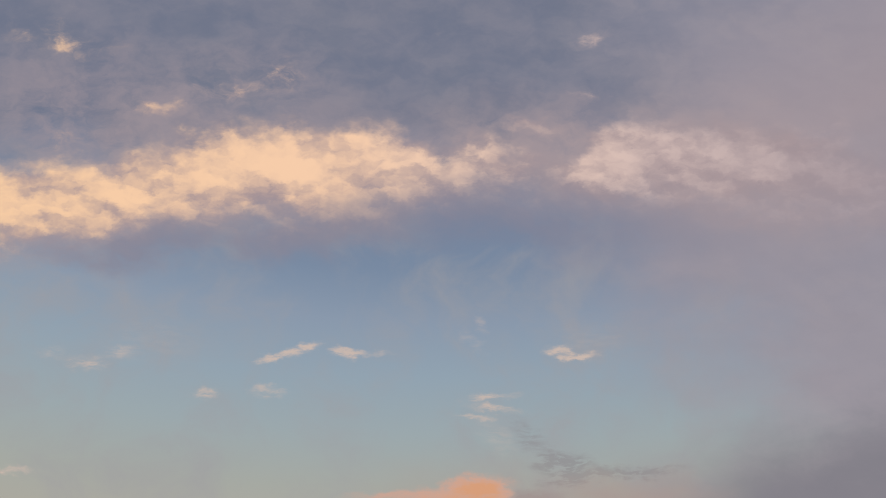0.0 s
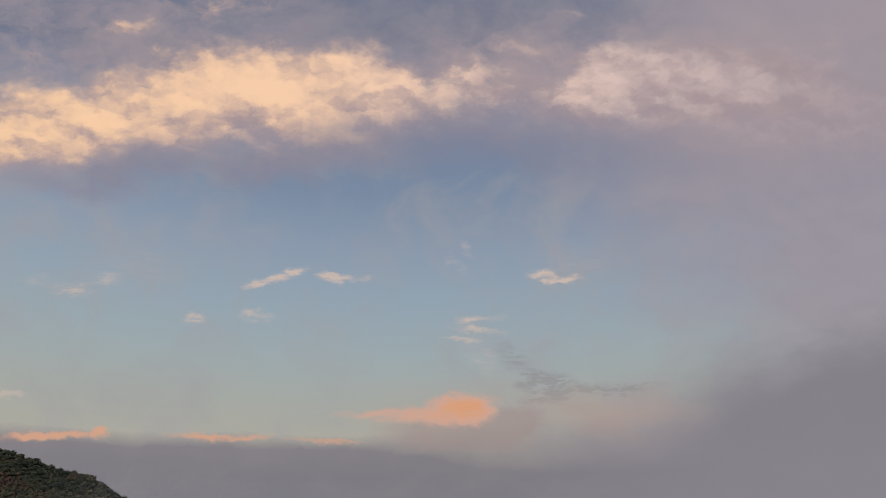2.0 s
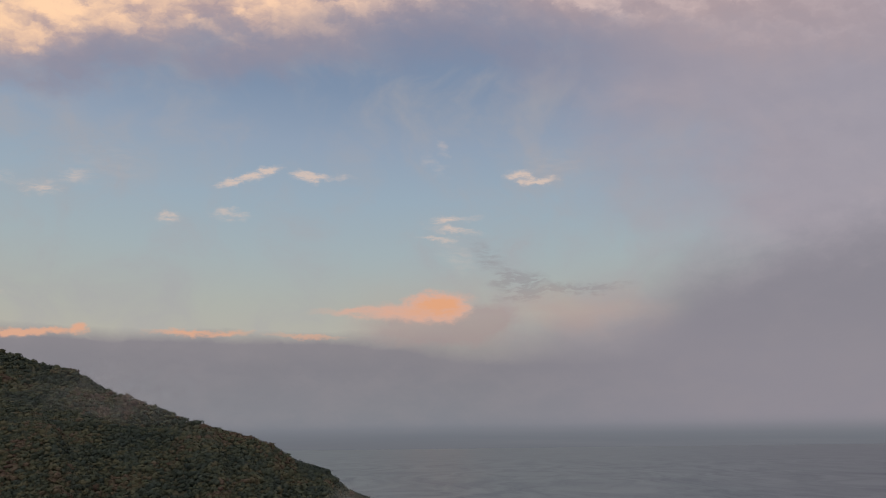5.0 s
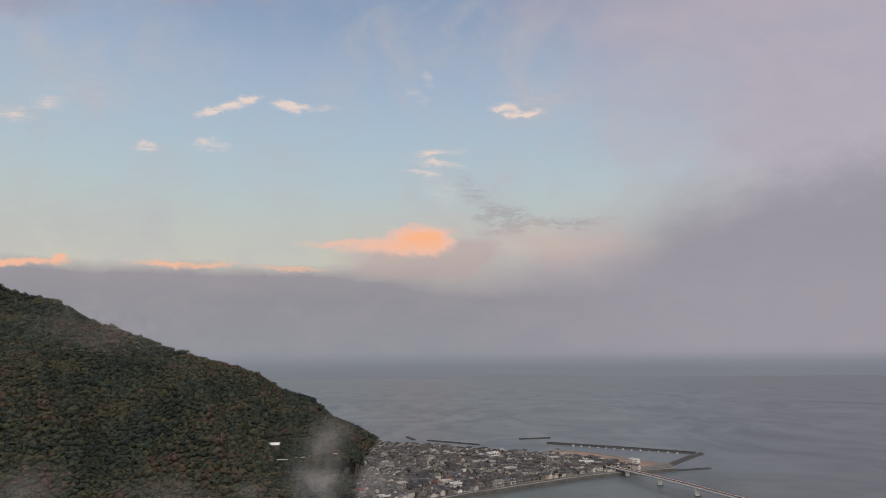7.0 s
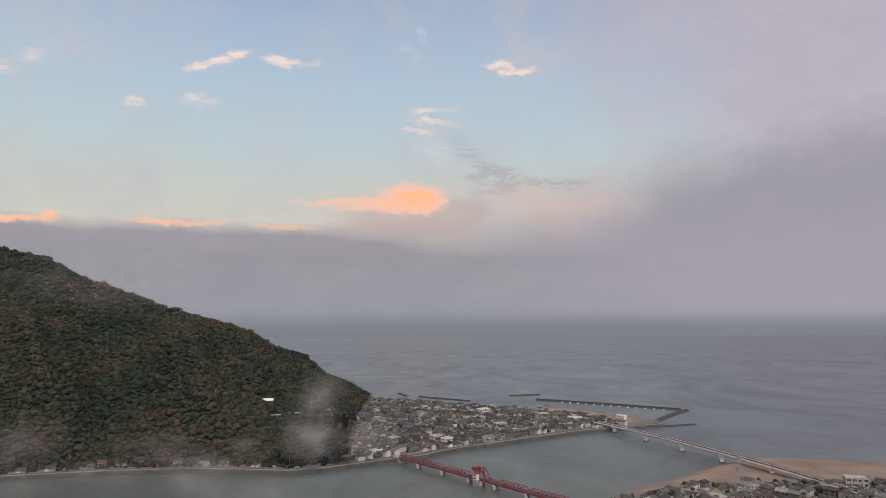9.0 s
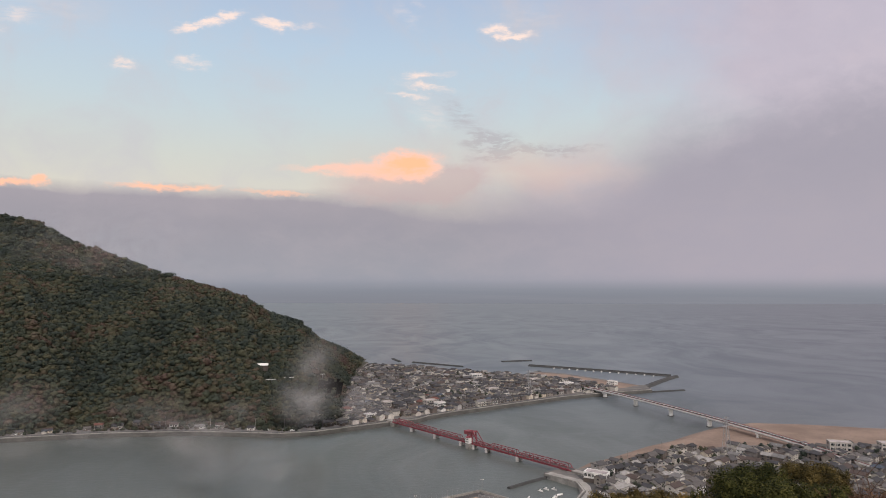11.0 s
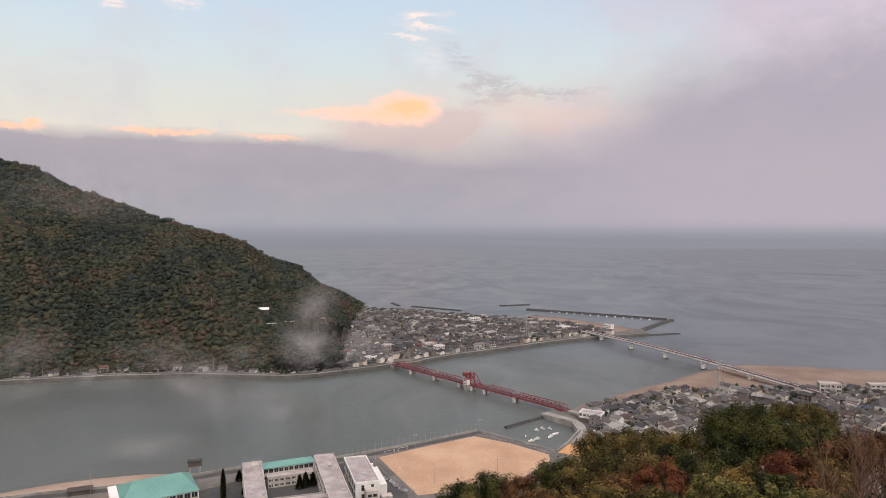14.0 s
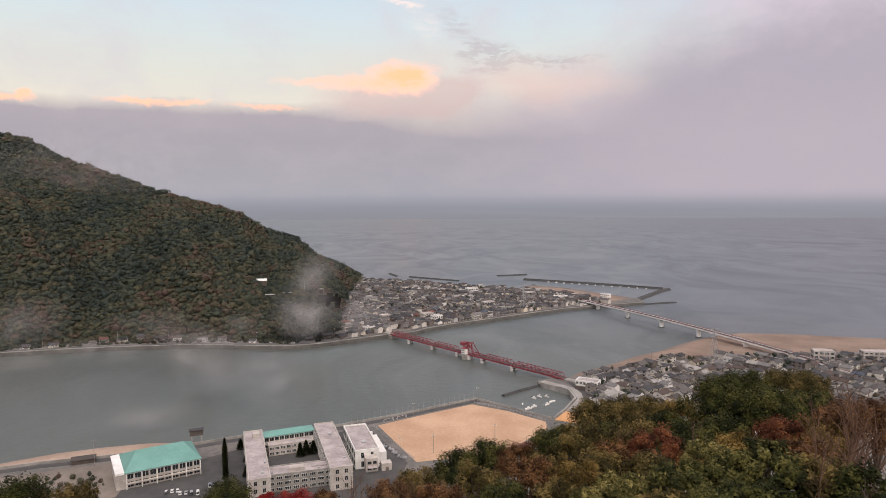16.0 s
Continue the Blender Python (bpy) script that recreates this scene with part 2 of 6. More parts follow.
# glow beside the pink cloud, then the low bank over the sea
glow = blobs(BENT, [(3.4, -4.35, 2.2, 0.75, 0, 0.8), (0.5, -4.3, 3.0, 0.9, 0, 0.35)])
sky = W.mix(W.m("MULTIPLY", glow, 0.75, clamp=True), sky, lin(226, 198, 188))
edge = W.m("ADD", W.m("MULTIPLY", AZ, 0.008), 7.75)
edge = W.m("MULTIPLY_ADD", W.ramp01(AZ, -12.0, 6.0), -0.5, edge)
soft = W.ramp01(AZ, -14.0, 4.0, 0.6, 2.3)
above = W.m("SUBTRACT", W.m("MULTIPLY_ADD", W.m("SUBTRACT", FINE, 0.5), 1.2, EL), edge)
bank = W.m("SUBTRACT", 1.0, W.m("DIVIDE", W.m("ADD", above, soft), W.m("MULTIPLY", soft, 2.0), clamp=True))
bank_colour = W.ramp(W.m("DIVIDE", EL, 8.0, clamp=True), [
    (0.0, lin(156, 160, 171)), (0.15, lin(160, 162, 172)), (0.6, lin(161, 159, 169)), (1.0, lin(172, 166, 174))])
bank_colour = W.mix(W.ramp01(AZ, -5.0, 26.0), bank_colour, lin(178, 173, 184))
bank_colour = W.mix(W.m("MULTIPLY", W.ramp01(FINE, 0.35, 0.7), 0.25), bank_colour, lin(186, 178, 184))
sky = W.mix(W.m("MULTIPLY", bank, 0.95), sky, bank_colour)
# dim lower part and bright upper part of the pink cloud
lowpink = blobs(CRISP, [(0.3, -4.72, 1.7, 0.48, 0, 0.8), (1.55, -4.5, 0.75, 0.42, 10, 0.9), (1.1, -4.85, 1.2, 0.35, 0, 0.5)])
sky = W.mix(W.m("MINIMUM", lowpink, 0.5), sky, lin(206, 178, 178))
pink = blobs(CRISP, [(0.35, -4.30, 0.95, 0.36, 2, 1.0), (0.82, -4.28, 0.66, 0.46, 0, 1.3), (0.40, -4.14, 0.65, 0.30, 0, 0.9), (-0.5, -4.36, 1.0, 0.26, 3, 0.8), (-1.3, -4.36, 1.0, 0.15, 3, 0.55), (0.2, -4.52, 1.1, 0.24, 0, 0.55)])
pink = W.m("MULTIPLY", pink, W.ramp01(WISP, 0.2, 0.62, 0.68, 1.15))
sky = W.mix(W.ramp01(pink, 0.05, 1.2, 0.0, 0.96), sky, W.mix(W.ramp01(pink, 0.75, 2.2), tuple(1.22 * c for c in lin(247, 198, 177)), tuple(1.27 * c for c in lin(255, 187, 144))))
rim = blobs(CRISP, [(-6.7, -4.72, 0.9, 0.11, 2, 1.1), (-6.05, -4.68, 0.24, 0.15, 0, 1.3), (-7.4, -4.75, 0.6, 0.12, 0, 1.0), (-4.1, -4.78, 1.0, 0.09, -2, 1.0), (-3.3, -4.80, 0.5, 0.11, 0, 0.7), (-1.9, -4.86, 1.0, 0.07, -4, 0.6)])
sky = W.mix(W.m("MINIMUM", rim, 0.95), sky, tuple(1.2 * c for c in lin(255, 196, 164)))
# the last of the sea, lost in haze towards the sky
sea_haze = W.ramp(W.m("DIVIDE", W.m("ADD", EL, 2.2), 2.6, clamp=True), [
    (0.0, lin(134, 137, 145)), (0.35, lin(137, 141, 150)), (0.62, lin(141, 146, 156)), (0.82, lin(146, 151, 162)), (1.0, lin(158, 161, 172))])
sea_haze = W.mix(W.m("MULTIPLY", W.ramp01(W.noise(W.vec("MULTIPLY", FLAT, (0.05, 1.6, 1)), 1.0, 5, 0.6), 0.35, 0.7), 0.35), sea_haze, lin(150, 152, 160))
sky = W.mix(W.ramp01(EL, 1.0, -0.9), sky, sea_haze)
# the sunrise side, behind the viewer, is brighter
back = W.ramp01(W.vec("DOT_PRODUCT", way, (0.15, -0.66, 0.735)), 0.30, 0.95)
sky = W.mix(back, sky, (2.1, 1.98, 1.9))
bg = W.node("ShaderNodeBackground")
W.put(bg.inputs["Color"], sky)
bg.inputs["Strength"].default_value = 1.0
out = W.node("ShaderNodeOutputWorld")
W.tree.links.new(bg.outputs[0], out.inputs[0])
world.cycles.sampling_method, world.cycles.sample_map_resolution = "MANUAL", 512

sun = new("sun", bpy.data.lights.new("sun", "SUN"))
sun.data.energy, sun.data.angle, sun.data.color = 0.7, radians(30), (1.0, 0.92, 0.86)
sun.matrix_world = look((90, -120, 420), (0, 150, 60))


# ---------------------------------------------------------------- materials
def surface(name, a, b, size=1.0, rough=0.8, bump=0.0, size2=None, metal=0.0, spread=0.0, stops=None):
    """A painted, mineral or wooden surface with grain and stains; sizes in metres. spread varies it from thing to thing;
    stops, if given, picks the colour from thing to thing."""
    mat = bpy.data.materials.new(name)
    mat.use_nodes = True
    N = Nodes(mat.node_tree)
    pb = mat.node_tree.nodes["Principled BSDF"]
    pos = N.node("ShaderNodeNewGeometry").outputs["Position"]
    info = N.node("ShaderNodeObjectInfo").outputs["Random"]
    grain = N.noise(pos, 1.0 / size, 5, 0.6)
    stain = N.noise(pos, 1.0 / (size2 or size * 9), 3, 0.5)
    f = N.ramp01(N.m("MULTIPLY_ADD", stain, 0.6, N.m("MULTIPLY", grain, 0.4)), 0.33, 0.67)
    if stops:
        base = N.ramp(info, stops, "CONSTANT")
        col = N.mix(f, N.mix(1.0, base, (0.72, 0.70, 0.68), "MULTIPLY"), base)
    else:
        col = N.mix(f, a, b)
    if spread:
        k = N.m("MULTIPLY_ADD", info, 2 * spread, 1 - spread)
        col = N.vec("SCALE", col)
        col.node.inputs["Scale"].default_value = 1
        N.put(col.node.inputs["Scale"], k)
    N.put(pb.inputs["Base Color"], col)
    pb.inputs["Metallic"].default_value = metal
    N.put(pb.inputs["Roughness"], N.m("MULTIPLY_ADD", grain, 0.2, rough - 0.1, clamp=True))
    if bump:
        bn = N.node("ShaderNodeBump")
        bn.inputs["Strength"].default_value, bn.inputs["Distance"].default_value = 0.6, bump
        N.put(bn.inputs["Height"], grain)
        N.put(pb.inputs["Normal"], bn.outputs[0])
    return mat


def water_material():
    """Choppy water: turbid in the river, bluer out at sea, with smooth and ruffled drifts."""
    mat = bpy.data.materials.new("sea_water")
    mat.use_nodes = True
    N = Nodes(mat.node_tree)
    pb = mat.node_tree.nodes["Principled BSDF"]
    pos = N.node("ShaderNodeNewGeometry").outputs["Position"]
    sp = N.node("ShaderNodeSeparateXYZ")
    N.put(sp.inputs[0], pos)
    bend = N.vec("SUBTRACT", N.noise(pos, 0.0016, 3, 0.55, colour=True), (0.5, 0.5, 0.5))
    along = N.vec("MULTIPLY_ADD", bend, (700.0, 700.0, 0.0), pos)
    drift = N.noise(N.vec("MULTIPLY", along, (1.0, 0.5, 1.0)), 0.004, 5, 0.58)
    slick = N.noise(N.vec("MULTIPLY", along, (1.0, 0.42, 1.0)), 0.011, 6, 0.6)
    far = N.ramp01(sp.outputs[1], 1400.0, 4200.0, 1.0, 0.15)
    slick = N.m("MULTIPLY_ADD", N.m("SUBTRACT", slick, 0.5), far, 0.5)
    drift = N.m("MULTIPLY_ADD", N.m("SUBTRACT", drift, 0.5), far, 0.5)
    out_sea = N.ramp01(N.m("MULTIPLY_ADD", N.m("SUBTRACT", drift, 0.5), 300.0, N.m("MULTIPLY_ADD", sp.outputs[0], 0.55, sp.outputs[1])), 640.0, 1250.0)
    river = N.mix(N.ramp01(drift, 0.35, 0.65), (0.066, 0.078, 0.072), (0.090, 0.102, 0.095))
    sea = N.mix(N.ramp01(drift, 0.35, 0.65), (0.072, 0.090, 0.106), (0.094, 0.112, 0.128))
    N.put(pb.inputs["Base Color"], N.mix(out_sea, river, sea))
    N.put(pb.inputs["Roughness"], N.m("MULTIPLY_ADD", N.ramp01(slick, 0.34, 0.70), 0.12, 0.30))
    pb.inputs["IOR"].default_value = 1.33
    N.put(pb.inputs["Specular IOR Level"], N.ramp01(slick, 0.30, 0.72, 0.68, 0.54))
    chop = N.noise(N.vec("MULTIPLY", pos, (1.0, 1.4, 1.0)), 0.13, 6, 0.66)
    bn = N.node("ShaderNodeBump")
    N.put(bn.inputs["Strength"], N.ramp01(sp.outputs[1], 500.0, 1300.0, 0.55, 0.0))
    bn.inputs["Distance"].default_value = 0.6
    N.put(bn.inputs["Height"], chop)
    N.put(pb.inputs["Normal"], bn.outputs[0])
    return mat


def leaf_material(name, stops, patch=55.0, rough=0.7):
    """Foliage whose hue changes from crown to crown and in broad patches."""
    mat = bpy.data.materials.new(name)
    mat.use_nodes = True
    N = Nodes(mat.node_tree)
    pb = mat.node_tree.nodes["Principled BSDF"]
    geo = N.node("ShaderNodeNewGeometry")
    attr = N.node("ShaderNodeAttribute")
    attr.attribute_name = "tint"
    tint = attr.outputs["Fac"]
    broad = N.noise(geo.outputs["Position"], 1.0 / patch, 3, 0.55)
    f = N.m("ADD", N.m("MULTIPLY", tint, 0.50), N.m("MULTIPLY_ADD", broad, 1.7, -0.62), clamp=True)
    col = N.ramp(f, stops)
    col = N.mix(1.0, col, N.ramp(geo.outputs["Random Per Island"], [(0.0, (0.88, 0.88, 0.88)), (1.0, (1.12, 1.12, 1.10))]), "MULTIPLY")
    N.put(pb.inputs["Base Color"], col)
    pb.inputs["Roughness"].default_value = rough
    pb.inputs["Specular IOR Level"].default_value = 0.12
    return mat


M_WATER = water_material()
M_EARTH = surface("packed_earth", (0.14, 0.12, 0.10), (0.22, 0.19, 0.16), 3.0, 0.95, 0.03, 22)
M_TOWN = surface("town_ground", (0.09, 0.088, 0.085), (0.17, 0.155, 0.14), 4.0, 0.95, 0.02, 16)
M_ASPHALT = surface("asphalt", (0.045, 0.045, 0.046), (0.075, 0.073, 0.07), 0.8, 0.9, 0.01, 9)
M_CONCRETE = surface("weathered_concrete", (0.19, 0.18, 0.165), (0.33, 0.315, 0.29), 1.2, 0.9, 0.02, 8)
M_CONCRETE_DARK = surface("wet_stone", (0.07, 0.07, 0.065), (0.13, 0.125, 0.115), 1.2, 0.85, 0.08, 7)
M_MOLE = surface("dark_mole_blocks", (0.030, 0.031, 0.031), (0.062, 0.062, 0.060), 1.5, 0.9, 0.1, 6)
M_SAND = surface("dry_sand", (0.155, 0.108, 0.082), (0.245, 0.178, 0.138), 3.0, 0.95, 0.03, 30)
M_PALE_SAND = surface("pale_river_sand", (0.27, 0.195, 0.145), (0.38, 0.285, 0.22), 3.0, 0.95, 0.03, 26)
M_FIELD = surface("sports_ground_sand", (0.38, 0.235, 0.145), (0.50, 0.335, 0.22), 2.0, 0.95, 0.005, 28)
M_SOIL = surface("forest_floor", (0.034, 0.034, 0.020), (0.06, 0.054, 0.032), 2.0, 0.95, 0.2, 14)
M_RED = surface("red_bridge_paint", (0.17, 0.032, 0.042), (0.27, 0.062, 0.074), 0.6, 0.55, 0.0, 6)
M_WHITE = surface("white_paint", (0.62, 0.60, 0.57), (0.80, 0.79, 0.76), 0.6, 0.6, 0.0, 5)
M_GIRDER = surface("pale_girder_paint", (0.42, 0.40, 0.39), (0.55, 0.53, 0.51), 0.9, 0.6, 0.0, 9)
M_BARK = surface("grey_bark", (0.09, 0.07, 0.055), (0.17, 0.14, 0.115), 0.25, 0.9, 0.02, 2)
M_GLASS_DARK = surface("window_glass", (0.02, 0.024, 0.028), (0.035, 0.04, 0.045), 1.0, 0.12, 0.0)
M_WALL = surface("house_wall", None, None, 0.9, 0.85, 0.01, 4, stops=[
    (0.0, (0.60, 0.57, 0.52)), (0.2, (0.30, 0.27, 0.24)), (0.34, (0.62, 0.58, 0.53)), (0.46, (0.16, 0.135, 0.12)),
    (0.6, (0.42, 0.40, 0.38)), (0.72, (0.64, 0.57, 0.47)), (0.82, (0.24, 0.22, 0.21)), (0.90, (0.80, 0.78, 0.75))])
M_ROOF = surface("roof_tile", None, None, 0.5, 0.85, 0.03, 5, stops=[
    (0.0, (0.050, 0.050, 0.056)), (0.22, (0.080, 0.076, 0.078)), (0.42, (0.036, 0.036, 0.040)), (0.58, (0.105, 0.096, 0.092)), (0.70, (0.066, 0.058, 0.054)),
    (0.80, (0.075, 0.054, 0.047)), (0.87, (0.16, 0.157, 0.157)), (0.92, (0.055, 0.072, 0.10)), (0.96, (0.14, 0.058, 0.045))])
M_WOODS = leaf_material("autumn_woods", [
    (0.0, (0.023, 0.032, 0.029)), (0.3, (0.032, 0.041, 0.033)), (0.5, (0.046, 0.053, 0.036)), (0.64, (0.068, 0.065, 0.040)),
    (0.78, (0.076, 0.055, 0.042)), (1.0, (0.070, 0.044, 0.038))], 110.0)


# ---------------------------------------------------------------- mesh helpers
def part(name, bm, material, parent=None, label=""):
    """Links a bmesh as one mesh object, under a thing or a part."""
    me = bpy.data.meshes.new(name)
    bm.to_mesh(me)
    bm.free()
    for mt in (material if isinstance(material, (list, tuple)) else [material]):
        me.materials.append(mt)
    ob = new(name, me)
    ob.parent = parent
    return tagged(ob, label)


def thing(name, label, category, group="", at=None, kind=""):
    ob = new(name)
    ob.empty_display_size = 0.2
    if at is not None:
        ob.matrix_basis = at
    return tagged(ob, label, category, group, kind)


def box(bm, x0, x1, y0, y1, z0, z1, m=None, bevel=0.0):
    g = bmesh.ops.create_cube(bm, size=1.0, matrix=Matrix.LocRotScale(
        ((x0 + x1) / 2, (y0 + y1) / 2, (z0 + z1) / 2), None, (abs(x1 - x0), abs(y1 - y0), abs(z1 - z0))))
    vs = g["verts"]
    if m is not None:
        bmesh.ops.transform(bm, matrix=m, verts=vs)
    if bevel:
        es = {e for v in vs for e in v.link_edges}
        bmesh.ops.bevel(bm, geom=list(es), offset=bevel, segments=1, affect="EDGES")
    return vs


def boxes(*rows):
    bm = bmesh.new()
    for r in rows:
        box(bm, *r)
    return bm


def beam(bm, a, b, w, h=None, sides=4):
    """A bar from a to b."""
    a, b = Vector(a), Vector(b)
    d = b - a
    up = Vector((0, 0, 1)) if abs(d.normalized().z) < 0.95 else Vector((0, 1, 0))
    x = d.cross(up).normalized()
    y = x.cross(d).normalized()
    h = h or w
    ring = []
    for p in (a, b):
        ring.append([bm.verts.new(p + x * w / 2 * sx + y * h / 2 * sy) for sx, sy in ((-1, -1), (1, -1), (1, 1), (-1, 1))])
    for i in range(4):
        bm.faces.new((ring[0][i], ring[0][(i + 1) % 4], ring[1][(i + 1) % 4], ring[1][i]))
    bm.faces.new(ring[0][::-1])
    bm.faces.new(ring[1])


def tube(bm, pts, radii, sides=6):
    """A tapered bent rod through points."""
    rings = []
    for i, (p, r) in enumerate(zip(pts, radii)):
        p = Vector(p)
        d = (Vector(pts[min(i + 1, len(pts) - 1)]) - Vector(pts[max(i - 1, 0)])).normalized()
        x = d.cross(Vector((0.3, 0.2, 1)) if abs(d.z) < 0.9 else Vector((1, 0.2, 0))).normalized()
        y = d.cross(x)
        rings.append([bm.verts.new(p + (x * math.cos(a) + y * math.sin(a)) * r) for a in (2 * math.pi * k / sides for k in range(sides))])
    for r0, r1 in zip(rings, rings[1:]):
        for k in range(sides):
            bm.faces.new((r0[k], r0[(k + 1) % sides], r1[(k + 1) % sides], r1[k]))
    bm.faces.new(rings[-1])
    bm.faces.new(rings[0][::-1])


def prism(bm, poly, z0, z1, top=None):
    """An upright block over a polygon; top, if given, is the smaller upper outline."""
    lo = [bm.verts.new((x, y, z0)) for x, y in poly]
    hi = [bm.verts.new((x, y, z1)) for x, y in (top or poly)]
    n = len(poly)
    sides = [bm.faces.new((lo[i], lo[(i + 1) % n], hi[(i + 1) % n], hi[i])) for i in range(n)]
    cap = bm.faces.new(hi)
    return sides, cap


def inset(poly, d):
    """A counter-clockwise outline moved inwards by d."""
    out_pts = []
    n = len(poly)
    for i in range(n):
        p0, p1, p2 = Vector(poly[i - 1]), Vector(poly[i]), Vector(poly[(i + 1) % n])
        e0, e1 = (p1 - p0).normalized(), (p2 - p1).normalized()
        n0, n1 = Vector((-e0.y, e0.x)), Vector((-e1.y, e1.x))
        b = n0 + n1
        k = d / max(0.35, (1 + n0.dot(n1)) / 1)
        out_pts.append((p1.x + b.x * k, p1.y + b.y * k))
    return out_pts


def slab(name, poly, z, materials, batter=0.0, z0=-2.0):
    area = sum(poly[i - 1][0] * poly[i][1] - poly[i][0] * poly[i - 1][1] for i in range(len(poly)))
    if area < 0:
        poly = poly[::-1]
    bm = bmesh.new()
    top = inset(poly, batter) if batter else poly
    sides, cap = prism(bm, poly, z0, z, top)
    for f in sides:
        f.material_index = 1
    ring = list(cap.verts)
    bm.faces.remove(cap)
    for tri in geometry.tessellate_polygon([[Vector((x, y, 0)) for x, y in top]]):
        bm.faces.new([ring[i] for i in tri])
    bmesh.ops.recalc_face_normals(bm, faces=bm.faces)
    return part(name, bm, materials)


def inside(x, y, poly):
    c = False
    for i in range(len(poly)):
        (x0, y0), (x1, y1) = poly[i - 1], poly[i]
        if (y0 > y) != (y1 > y) and x < (x1 - x0) * (y - y0) / (y1 - y0) + x0:
            c = not c
    return c


# ---------------------------------------------------------------- sea, land and hills
def interp(x, xs, ys):
    return np.interp(x, xs, ys)


bm = bmesh.new()
bmesh.ops.create_grid(bm, x_segments=8, y_segments=8, size=30000)
tagged(part("water", bm, M_WATER), "grey-green river mouth and open sea with small waves", "water", kind="structure")

M_REVETMENT = surface("weathered_revetment", (0.066, 0.064, 0.060), (0.115, 0.11, 0.10), 1.5, 0.9, 0.04, 9)
FAR_LAND = [(-1600, 300), (-900, 480), (-700, 560), (-451, 645), (-425, 651), (-401, 658), (-348, 670), (-262, 679), (-168, 670), (-134, 680),
            (-101, 701), (-53, 731), (-30, 742), (-18, 760), (13, 786), (35, 801), (89, 838), (140, 874), (176, 897), (216, 915),
            (258, 932), (304, 949), (308, 990), (295, 997), (262, 1047), (210, 1118), (160, 1146), (137, 1109),
            (117, 1103), (69, 1125), (-21, 1179), (-87, 1213), (-144, 1250), (-200, 1340), (-330, 1560), (-900, 1900), (-1700, 1500)]
tagged(slab("ground_far_bank", FAR_LAND, 4.2, [M_TOWN, M_REVETMENT], 0.5), "far river bank with a weathered stone revetment", "ground", kind="structure")
NEAR_LAND = [(-1400, 120), (-600, 250), (-400, 320), (-268, 362), (-238, 374), (-202, 384), (-163, 400), (-132, 416), (-73, 434), (-33, 456),
             (28, 495), (52, 473), (79, 449), (90, 466), (103, 492), (104, 511), (86, 531), (82, 540), (100, 552), (108, 549), (123, 556), (142, 570), (185, 594), (219, 614), (293, 630), (400, 640),
             (600, 615), (1100, 520), (1600, 300), (1600, -800), (-1400, -800)]
tagged(slab("ground_near_bank", NEAR_LAND, 3.6, [M_TOWN, M_CONCRETE], 0.0), "flat town ground behind a concrete river wall", "ground", kind="structure")


def mound(name, outline, z, material, label):
    """A low sand bar that shelves into the water."""
    bm = bmesh.new()
    rings = [(outline, -0.4), (inset(outline, 6), 1.0), (inset(outline, 14), z)]
    loops = [[bm.verts.new((x, y, h)) for x, y in pts] for pts, h in rings]
    n = len(outline)
    for a, b in zip(loops, loops[1:]):
        for i in range(n):
            bm.faces.new((a[i], a[(i + 1) % n], b[(i + 1) % n], b[i]))
    bmesh.ops.triangulate(bm, faces=[bm.faces.new(loops[-1])])
    bmesh.ops.recalc_face_normals(bm, faces=bm.faces)
    return tagged(part(name, bm, material), label, "beach", kind="structure")


mound("beach_spit", [(104, 548), (115, 566), (129, 584), (150, 598), (177, 622), (199, 642), (227, 661), (262, 693), (296, 721), (318, 736), (345, 746), (405, 738), (460, 722),
                     (560, 700), (900, 600), (1300, 440), (1200, 340), (600, 520), (330, 540), (190, 530), (140, 510)][::-1], 3.3, M_SAND,
      "brown sand spit at the river mouth")
mound("beach_river", [(-420, 300), (-300, 365), (-268, 382), (-244, 397), (-220, 406), (-194, 413), (-168, 414), (-133, 421), (-126, 396), (-200, 350), (-400, 250)][::-1],
      2.2, M_PALE_SAND, "pale sand strip below the river wall")

# the wooded hill across the river: foot and crest distance and crest height by bearing
H_AZ = [-80, -60, -45, -38.2, -36.0, -34.5, -32.4, -30.2, -26.8, -22.8, -18.9, -17.1, -15.3, -12.9, -11.0, -10.0, -9.1, -8.1, -7.1, -6.3]
H_FOOT = [1012, 912, 862, 838, 828, 819, 806, 800, 787, 774, 745, 737, 729, 722, 734, 800, 900, 1060, 1240, 1290]
H_CREST = [1300, 1250, 1250, 1220, 1210, 1200, 1190, 1170, 1150, 1120, 1090, 1100, 1110, 1120, 1150, 1170, 1195, 1235, 1285, 1295]
H_ANGLE = [6.8, 6.8, 6.8, 5.95, 5.25, 4.75, 4.4, 3.1, 1.8, 0.2, -0.75, -1.55, -2.75, -3.4, -5.1, -5.45, -5.9, -6.4, -6.9, -7.1]


# the lower spur in front of the crest, and how far behind it the crest stands
F_AZ = [-80, -45, -38.2, -34.6, -28.4, -24.0, -21.0]
F_ANGLE = [2.2, 1.5, 1.15, 0.95, 0.35, 0.0, 0.0]
F_BACK = [480, 480, 460, 430, 300, 140, 0]


